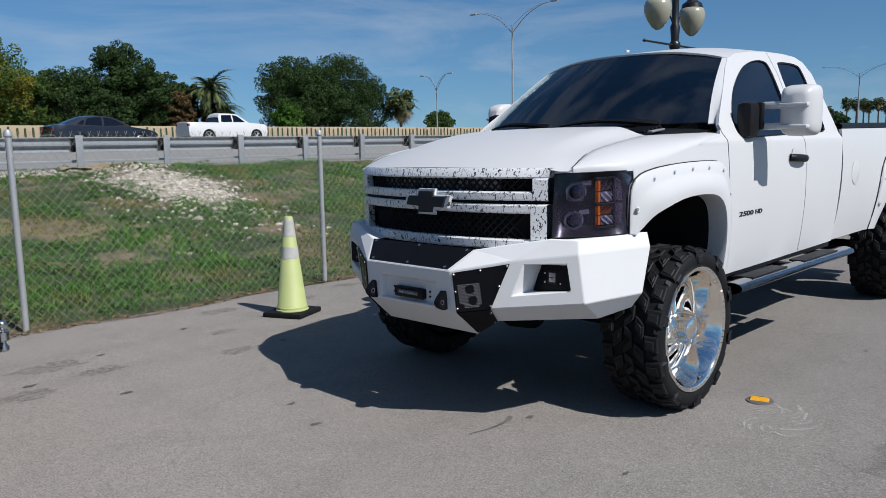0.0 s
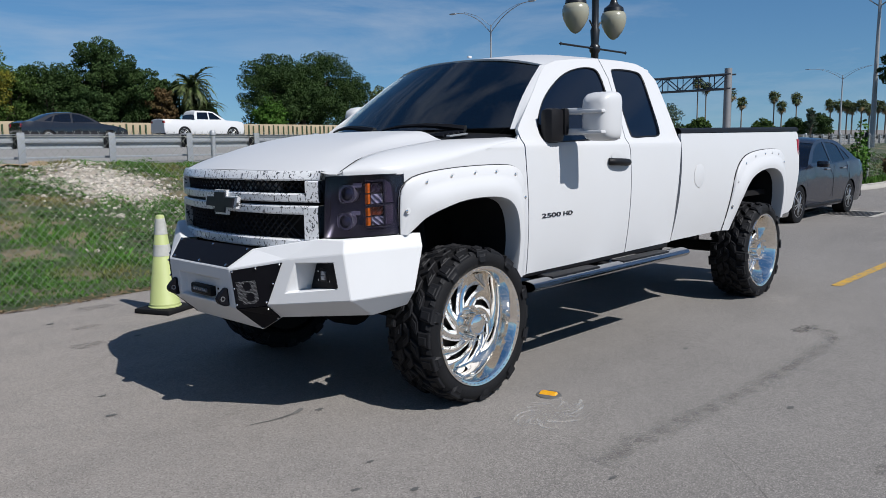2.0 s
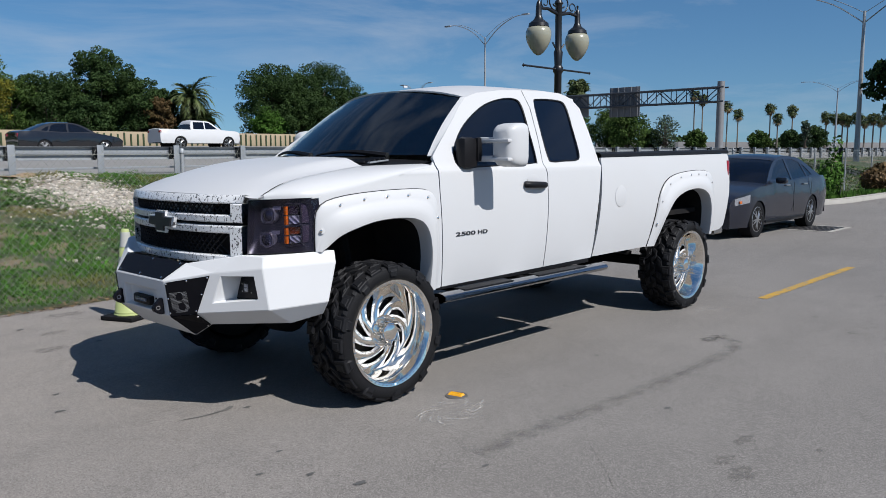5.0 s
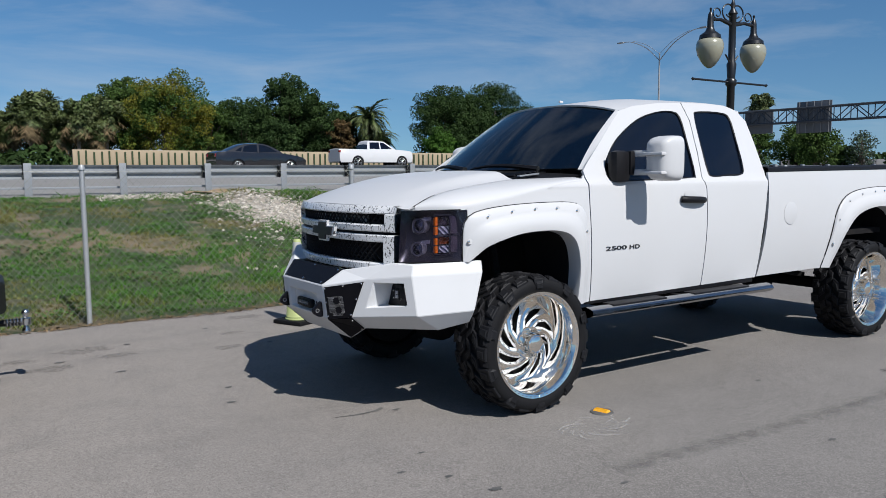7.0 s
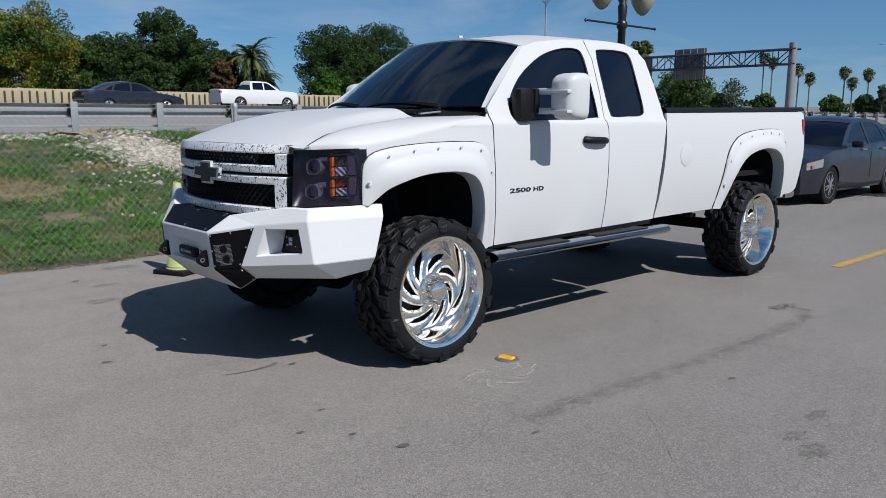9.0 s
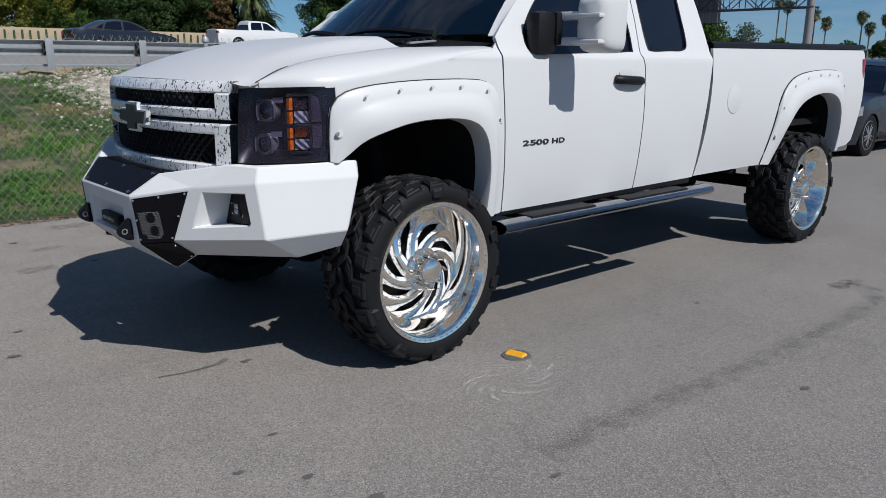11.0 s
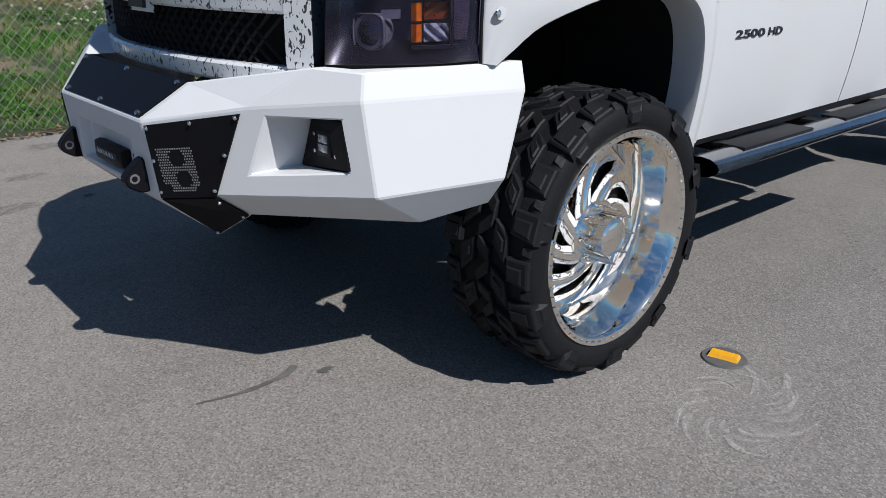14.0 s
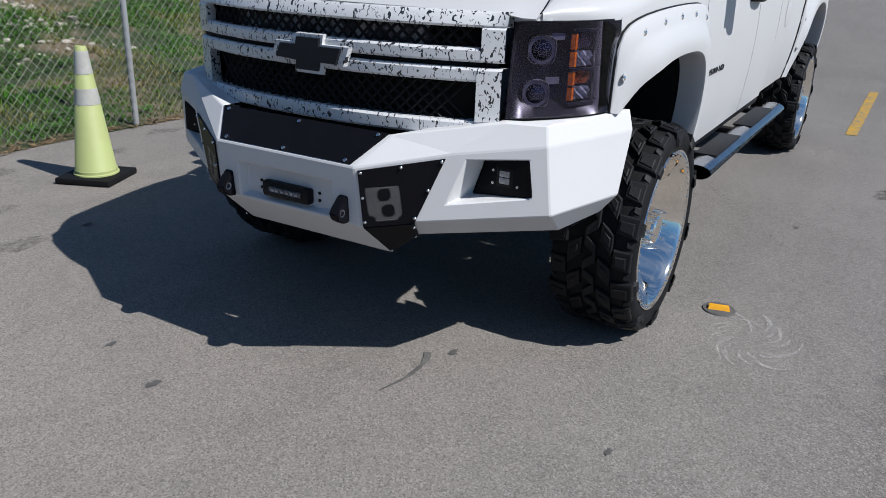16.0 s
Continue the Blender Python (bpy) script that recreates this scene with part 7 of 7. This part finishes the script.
# ==== far side of the highway ====
wall = tagged(part("noise_wall", box((41, 62.2, 2.9), (68, 0.3, 1.36), 0.02), M["wall"]), "long tan concrete wall along the far highway edge", "wall", kind="structure")
wall.name = "wall_north"
slat0 = None
for k in range(118):
    x = 7.4 + 0.572 * k + random.uniform(-0.05, 0.05)
    if slat0 is None:
        slat0 = part("slat", box((0, 0, 0), (0.135, 0.06, 1.08), 0.01), M["vine"], wall)
        slat0.matrix_basis = pose(x, 61.98, 2.92)
    else:
        shared("slat", slat0, wall, pose(x, 61.98, 2.92 + random.uniform(-0.12, 0.05)))


def highway_lamp(at, height, reach, label, turn=0.0, r=0.11):
    t = thing("highway_lamp", at, label, "street lamp", "lamps along the highway", rz=turn)
    part("pole", tube([(0, 0, 0), (0, 0, height * 0.5), (0, 0, height)], [r, r * 0.75, r * 0.5], 10), M["galv"], t)
    for s in (-1, 1):
        pts = curve([(0, 0, height - 0.6), (s * reach * 0.35, 0, height + 0.5), (s * reach * 0.75, 0, height + 1.15), (s * reach, 0, height + 1.25)], 5)
        part("arm", tube(pts, 0.032, 6), M["galv"], t)
        pts = curve([(0, 0, height - 0.1), (s * reach * 0.35, 0, height + 0.75), (s * reach * 0.75, 0, height + 1.25)], 4)
        part("tie", tube(pts, 0.018, 5), M["galv"], t)
        part("lamp_head", box((s * (reach + 0.25), 0, height + 1.26), (0.62, 0.22, 0.11), 0.04), M["galv"], t)
    return t


highway_lamp((44.0, 35.8, 1.0), 9.5, 3.7, "tall grey double-arm lamp in the highway median", 90)
highway_lamp((60.5, 60.3, 1.0), 7.2, 2.0, "slim grey lamp by the far highway edge", 90, 0.08)
highway_lamp((128.0, 35.6, 1.0), 10.2, 5.0, "distant grey double-arm highway lamp", 90, 0.16)
highway_lamp((41.0, 7.9, 1.0), 7.6, 4.4, "tall grey lamp post behind the fence", 90, 0.14)

# ---- sign gantry ----
ga = thing("sign_gantry", (67.5, 27.2, 1.0), "grey steel sign gantry spanning the highway", "gantry")
part("column", tube([(0, 0, 0), (0, 0, 7.0)], [0.36, 0.33], 16), M["gantry"], ga)
for y0 in (0.0, 1.1):
    for z0 in (5.15, 6.45):
        part("chord", tube([(y0 - 0.5, -0.45, z0), (y0 - 0.5, 22, z0 + 0.05)], 0.085, 6), M["truss"], ga)
n = 14
for i in range(n):
    ya, yb = 22 * i / n, 22 * (i + 1) / n
    for x in (-0.5, 0.6):
        za, zb2 = (5.15, 6.45) if i % 2 else (6.45, 5.15)
        part("brace", tube([(x, ya, za), (x, yb, zb2)], 0.05, 5), M["truss"], ga)
        part("upright", tube([(x, ya, 5.15), (x, ya, 6.45)], 0.045, 5), M["truss"], ga)
    part("cross_brace", tube([(-0.5, ya, 6.45), (0.6, yb, 6.45)], 0.04, 5), M["truss"], ga)
sg = part("sign", box((0.9, 10.6, 5.65), (0.08, 3.5, 3.0), 0.02), M["sign_back"], ga, "grey back of a highway sign")
for k in range(5):
    part("stiffener", box((0.83, 9.1 + 0.75 * k, 5.65), (0.06, 0.08, 3.0), 0.01), M["gantry"], sg)
part("sign", box((0.9, 16.5, 5.5), (0.08, 3.2, 2.4), 0.02), M["sign_back"], ga, "grey back of a highway sign")


# ---- trees ----
def tree(at, height, spread, mat, seed, label, n=3600, trunk=0.25, low=0.12, leaf=0.26, name="tree", lobes=15, core=0.7):
    t = thing(name, at, label, "tree")
    g = random.Random(seed)
    blobs, bm = [], bmesh.new()
    fork = height * (low + 0.08)
    add_tube(bm, [(0, 0, -0.3), (g.uniform(-.2, .2), g.uniform(-.2, .2), fork * 0.6), (g.uniform(-.3, .3), 0, fork), (g.uniform(-.5, .5), g.uniform(-.4, .4), height * 0.75)], [trunk, trunk * 0.8, trunk * 0.65, trunk * 0.15], 8)
    for i in range(lobes):
        f = i / (lobes - 1)
        a = 2.4 * i + g.uniform(-0.4, 0.4)
        zz = height * (low + 0.12 + (0.80 - low) * f ** 0.85)
        rr = spread * (0.80 * math.sin(math.pi * (0.18 + 0.74 * f)) ** 0.8) * g.uniform(0.55, 0.95)
        c = (rr * math.cos(a), rr * math.sin(a) * 0.8, zz)
        r = spread * g.uniform(0.34, 0.50)
        blobs.append((*c, r, r, r * 0.72))
        add_tube(bm, [(0, 0, fork * g.uniform(0.8, 1.3)), (c[0] * 0.55, c[1] * 0.55, zz * 0.8), c], [trunk * 0.42, trunk * 0.25, trunk * 0.07], 5)
    part("trunk", bm, M["bark"], t, "", 50)
    sub = []
    for b in blobs:
        sub.append((b[0], b[1], b[2], b[3] * core, b[4] * core, b[5] * core))
        for _ in range(11):
            d = Vector((g.gauss(0, 1), g.gauss(0, 1), g.gauss(0.15, 0.8))).normalized()
            k = g.uniform(0.22, 0.50)
            sub.append((b[0] + d.x * b[3] * 0.95, b[1] + d.y * b[4] * 0.95, b[2] + d.z * b[5] * 1.05, b[3] * k, b[4] * k, b[5] * k * 1.1))
    v, f = leaf_cloud(sub, n, leaf, seed)
    raw("crown", v, f, mat, t, "uneven leafy crown")
    return t


def palm(at, height, crown, seed, label, kind="fan", lean=0.0, mat=None, skirt=True):
    t = thing("palm_tree", at, label, "palm tree")
    g = random.Random(seed)
    r = 0.028 * height + 0.04 if kind == "fan" and height < 9 else 0.16
    r = min(r, 0.24) if crown > 1.5 else 0.12
    tip = Vector((lean * height, 0, height))
    part("trunk", tube([(0, 0, -0.3), (lean * height * 0.3, 0, height * 0.4), tuple(tip * 0.999)], [r * 1.2, r, r * 0.85], 8), M["palm_bark"], t)
    verts, faces, dv, df = [], [], [], []

    def frond(a, el, ln, vs, fs, droop):
        d = Vector((math.cos(a), math.sin(a), 0))
        side = Vector((-d.y, d.x, 0))
        p, e = tip.copy(), el
        steps = 7
        prev = None
        for i in range(steps + 1):
            f = i / steps
            if i:
                e -= droop * (0.4 + f) / steps
                p = p + (d * math.cos(e) + Vector((0, 0, math.sin(e)))) * ln / steps
            w = ln * (0.30 if kind == "fan" else 0.17) * (math.sin(math.pi * (0.12 + 0.86 * f)) ** 0.7 if kind != "fan" else (0.1 + 1.0 * smoothstep(0.35, 0.75, f) * (1 - 0.6 * smoothstep(0.85, 1, f))))
            up = d.cross(side)
            if i:
                for sg in (-1, 1):
                    for q in (0.25, 0.75) if kind == "fan" else (0.1, 0.35, 0.6, 0.85):
                        o = prev.lerp(p, q)
                        tipv = o + side * sg * w * g.uniform(0.8, 1.15) + (p - prev) * g.uniform(0.7, 1.6) + Vector((0, 0, -w * g.uniform(0.15, 0.55)))
                        b = len(vs)
                        wd = (p - prev) * 0.22
                        vs.extend([tuple(o - wd), tuple(o + wd), tuple(tipv)])
                        fs.append((b, b + 1, b + 2))
            prev = p.copy()
    for i in range(46 if kind == "fan" else 60):
        frond(2.4 * i + g.uniform(-.2, .2), radians(g.uniform(-35, 80)), crown * g.uniform(0.75, 1.1), verts, faces, radians(g.uniform(40, 90) if kind == "fan" else g.uniform(70, 120)))
    if kind == "fan":
        ball = [(tip.x, tip.y, tip.z + 0.15, crown * 0.62, crown * 0.62, crown * 0.55)]
        for _ in range(16):
            d = Vector((g.gauss(0, 1), g.gauss(0, 1), g.gauss(0.1, 0.8))).normalized() * crown * 0.62
            ball.append((tip.x + d.x, tip.y + d.y, tip.z + 0.15 + d.z, crown * 0.27, crown * 0.27, crown * 0.25))
        v2, f2 = leaf_cloud(ball, 2600 if crown > 1.5 else 900, 0.17 if crown > 1.5 else 0.11, seed)
        b = len(verts)
        verts += v2
        faces += [tuple(i + b for i in q) for q in f2]
    raw("crown", verts, faces, mat or M["frond"], t, "green fronds")
    if skirt:
        for i in range(34):
            frond(2.4 * i, radians(g.uniform(-85, -15)), crown * g.uniform(0.7, 1.15), dv, df, radians(30))
        raw("dead_fronds", dv, df, M["frond_dry"], t, "hanging dry fronds")
    return t


G = 2.2
for i, (x, h, c) in enumerate(((1.0, 6.6, 2.0), (4.0, 5.6, 1.9), (6.4, 7.2, 2.0), (9.0, 6.3, 1.9), (11.6, 6.7, 2.0), (-2.5, 6.0, 1.9), (-6.0, 6.6, 2.0), (7.7, 5.0, 1.8), (2.5, 5.2, 1.9), (5.2, 6.4, 2.0), (10.3, 5.2, 1.8), (-0.8, 5.4, 1.9), (-4.2, 5.3, 1.9))):
    palm((x, 71.5 + (i % 3) * 1.5, G), h - 1.9, c + 0.15, 100 + i, "shaggy sabal palm with dry brown skirt", mat=M["frond"])
for i, (x, y, h, s, m, lab) in enumerate((
        (14.0, 76, 9.4, 3.4, "leaf_mid", "dense green broadleaf tree behind the wall"),
        (17.2, 73, 9.0, 4.6, "leaf_gold", "golden-green flowering tree behind the wall"),
        (21.5, 74, 7.2, 2.8, "leaf_mid", "dense green broadleaf tree behind the wall"),
        (25.0, 74, 7.6, 3.0, "leaf_dark", "dark green broadleaf tree behind the wall"),
        (30.3, 75, 10.6, 3.5, "leaf_dark", "tall dark green tree behind the wall"),
        (33.8, 74, 8.3, 2.6, "leaf_dark", "dark green broadleaf tree behind the wall"),
        (35.3, 72, 6.0, 1.4, "leaf_brown", "russet dying tree behind the wall"),
        (27.5, 71, 5.4, 2.4, "leaf_dark", "low dark green tree behind the wall"),
        (37.2, 75.5, 7.4, 2.2, "leaf_dark", "dark green broadleaf tree behind the wall"),
        (11.0, 78, 7.0, 2.8, "leaf_dark", "dark green broadleaf tree behind the wall"),
        (41.8, 76, 5.0, 1.9, "leaf_dark", "low dark green tree behind the wall"),
        (48.8, 72, 9.8, 4.3, "leaf_dark", "broad dark live oak with a ragged crown"),
        (56.2, 73, 10.5, 5.2, "leaf_dark", "broad dark live oak with a ragged crown"),
        (47.0, 70, 4.9, 2.3, "leaf_bright", "round bright green tree before the oak"),
        (62.0, 74, 8.3, 3.2, "leaf_dark", "low dark green tree beside the oak"),
        (75.0, 74, 4.6, 2.4, "leaf_mid", "low green tree along the highway"),
        (20.5, 77, 6.6, 3.2, "leaf_dark", "dark green broadleaf tree behind the wall"),
        (23.5, 78, 7.0, 3.2, "leaf_dark", "dark green broadleaf tree behind the wall"),
        (28.0, 78, 7.6, 3.2, "leaf_dark", "dark green broadleaf tree behind the wall"),
        (32.5, 77, 7.4, 3.2, "leaf_dark", "dark green broadleaf tree behind the wall"),
        (37.0, 77, 6.0, 2.6, "leaf_dark", "dark green broadleaf tree behind the wall"),
        (52.4, 71.5, 9.0, 3.9, "leaf_dark", "dark green broadleaf tree before the oak"),
        (-9.0, 75, 8.6, 3.6, "leaf_mid", "dense green broadleaf tree behind the wall"),
        (2.0, 79, 6.4, 3.2, "leaf_dark", "dark green broadleaf tree behind the palms"),
        (7.0, 79, 6.6, 3.2, "leaf_dark", "dark green broadleaf tree behind the palms"),
        (-3.5, 79, 6.2, 3.2, "leaf_dark", "dark green broadleaf tree behind the palms"),
        (88.0, 48.8, 5.5, 3.2, "leaf_mid", "green tree behind the sign gantry"),
        (90.5, 53.0, 5.4, 3.2, "leaf_mid", "green tree behind the sign gantry"),
        (87.0, 56.6, 5.6, 3.2, "leaf_mid", "green tree behind the sign gantry"),
        (105.0, 52.4, 5.4, 2.4, "leaf_haze", "feathery dark tree by the highway"),
        (106.0, 55.5, 3.6, 2.0, "leaf_mid", "feathery dark tree by the highway"),
        (127.2, 47.0, 3.0, 2.0, "leaf_mid", "distant low green tree"),
        (129.0, 42.6, 3.2, 2.1, "leaf_dark", "distant low dark tree"),
        (130.0, 39.2, 3.7, 2.2, "leaf_dark", "distant low dark tree"),
        (108.0, 49.0, 3.2, 1.8, "leaf_mid", "low green tree along the highway"),
        (109.0, 33.6, 4.4, 0.8, "leaf_haze", "slender layered conifer in the distance"),
        (40.0, 5.0, 5.9, 2.1, "leaf_dark", "dark green tree behind the fence"))):
    tree((x, y, G if y > 20 else 0.9), h - (0.95 if y > 20 else 0), s, M[m], 200 + i, lab, n=(34000 if h > 8.5 else (17000 if y > 60 else 9000)) if m != "leaf_haze" else 2200, leaf=0.105 if y > 60 else 0.14, low=(0.12 if y > 60 else -0.10) if y > 20 else 0.30, lobes=20 if s > 4.2 else 15, core=0.5 if s > 4.2 else 0.7)
palm((38.5, 72, G), 5.4, 3.3, 130, "coconut palm with drooping feather fronds behind the wall", "feather", 0.02, M["frond"], False)
palm((40.0, 73, G), 3.2, 3.0, 133, "coconut palm with drooping feather fronds behind the wall", "feather", -0.03, M["frond"], False)
palm((64.8, 71, G), 4.7, 2.4, 131, "sabal palm with yellowed fronds beside the oak")
palm((88.0, 56.8, G), 7.6, 2.0, 132, "tall palm rising over the gantry")
for i, (x, y, z) in enumerate(((131.7, 60.9, 11.9), (132.3, 59.6, 11.1), (134.1, 55.8, 9.7), (134.8, 54.1, 8.2), (136.8, 49.2, 9.1), (137.2, 48.0, 7.4), (138.0, 45.8, 8.7), (139.7, 40.8, 7.4), (140.1, 39.4, 7.3), (140.5, 38.4, 7.1), (140.7, 37.6, 6.9), (141.1, 36.3, 7.2), (141.5, 35.2, 6.7), (141.9, 34.0, 7.1), (142.2, 32.9, 6.8), (142.6, 31.6, 7.1))):
    tagged(palm((x, y, G), z - G - 0.2, 1.15, 140 + i, "slender tall fan palm in the distance", lean=random.uniform(-0.02, 0.02)), group="distant fan palms")

# ---- low concrete parapet and hedge line far along the highway ----
tagged(part("parapet", box((190, 50, 2.4), (160, 0.4, 2.0), 0.02, Matrix.Rotation(radians(-14), 4, "Z")), M["far_wall"]), "distant pale concrete highway parapet", "barrier", kind="structure")
v, f = leaf_cloud([(140 + 9 * k, 75 - 6.5 * k + 8 * math.sin(k * 2.1), 2.9 + 0.5 * math.sin(k * 1.7), 6.5, 4.0, 1.6 + 0.6 * math.sin(k * 2.9)) for k in range(16)], 9000, 0.45, 77)
tagged(raw("far_trees", v, f, M["leaf_dark"]), "low dark tree line far along the highway", "trees", kind="stuff")
v, f = leaf_cloud([(-15 + 1.9 * k, 70 + 0.8 * math.sin(k * 2.3), 2.5 + 0.35 * math.sin(k * 1.9), 2.0, 1.2, 1.15 + 0.3 * math.sin(k * 3.1)) for k in range(13)], 5200, 0.3, 78)
tagged(raw("hedge", v, f, M["leaf_dark"]), "low dark undergrowth beneath the roadside palms", "hedge", kind="stuff")
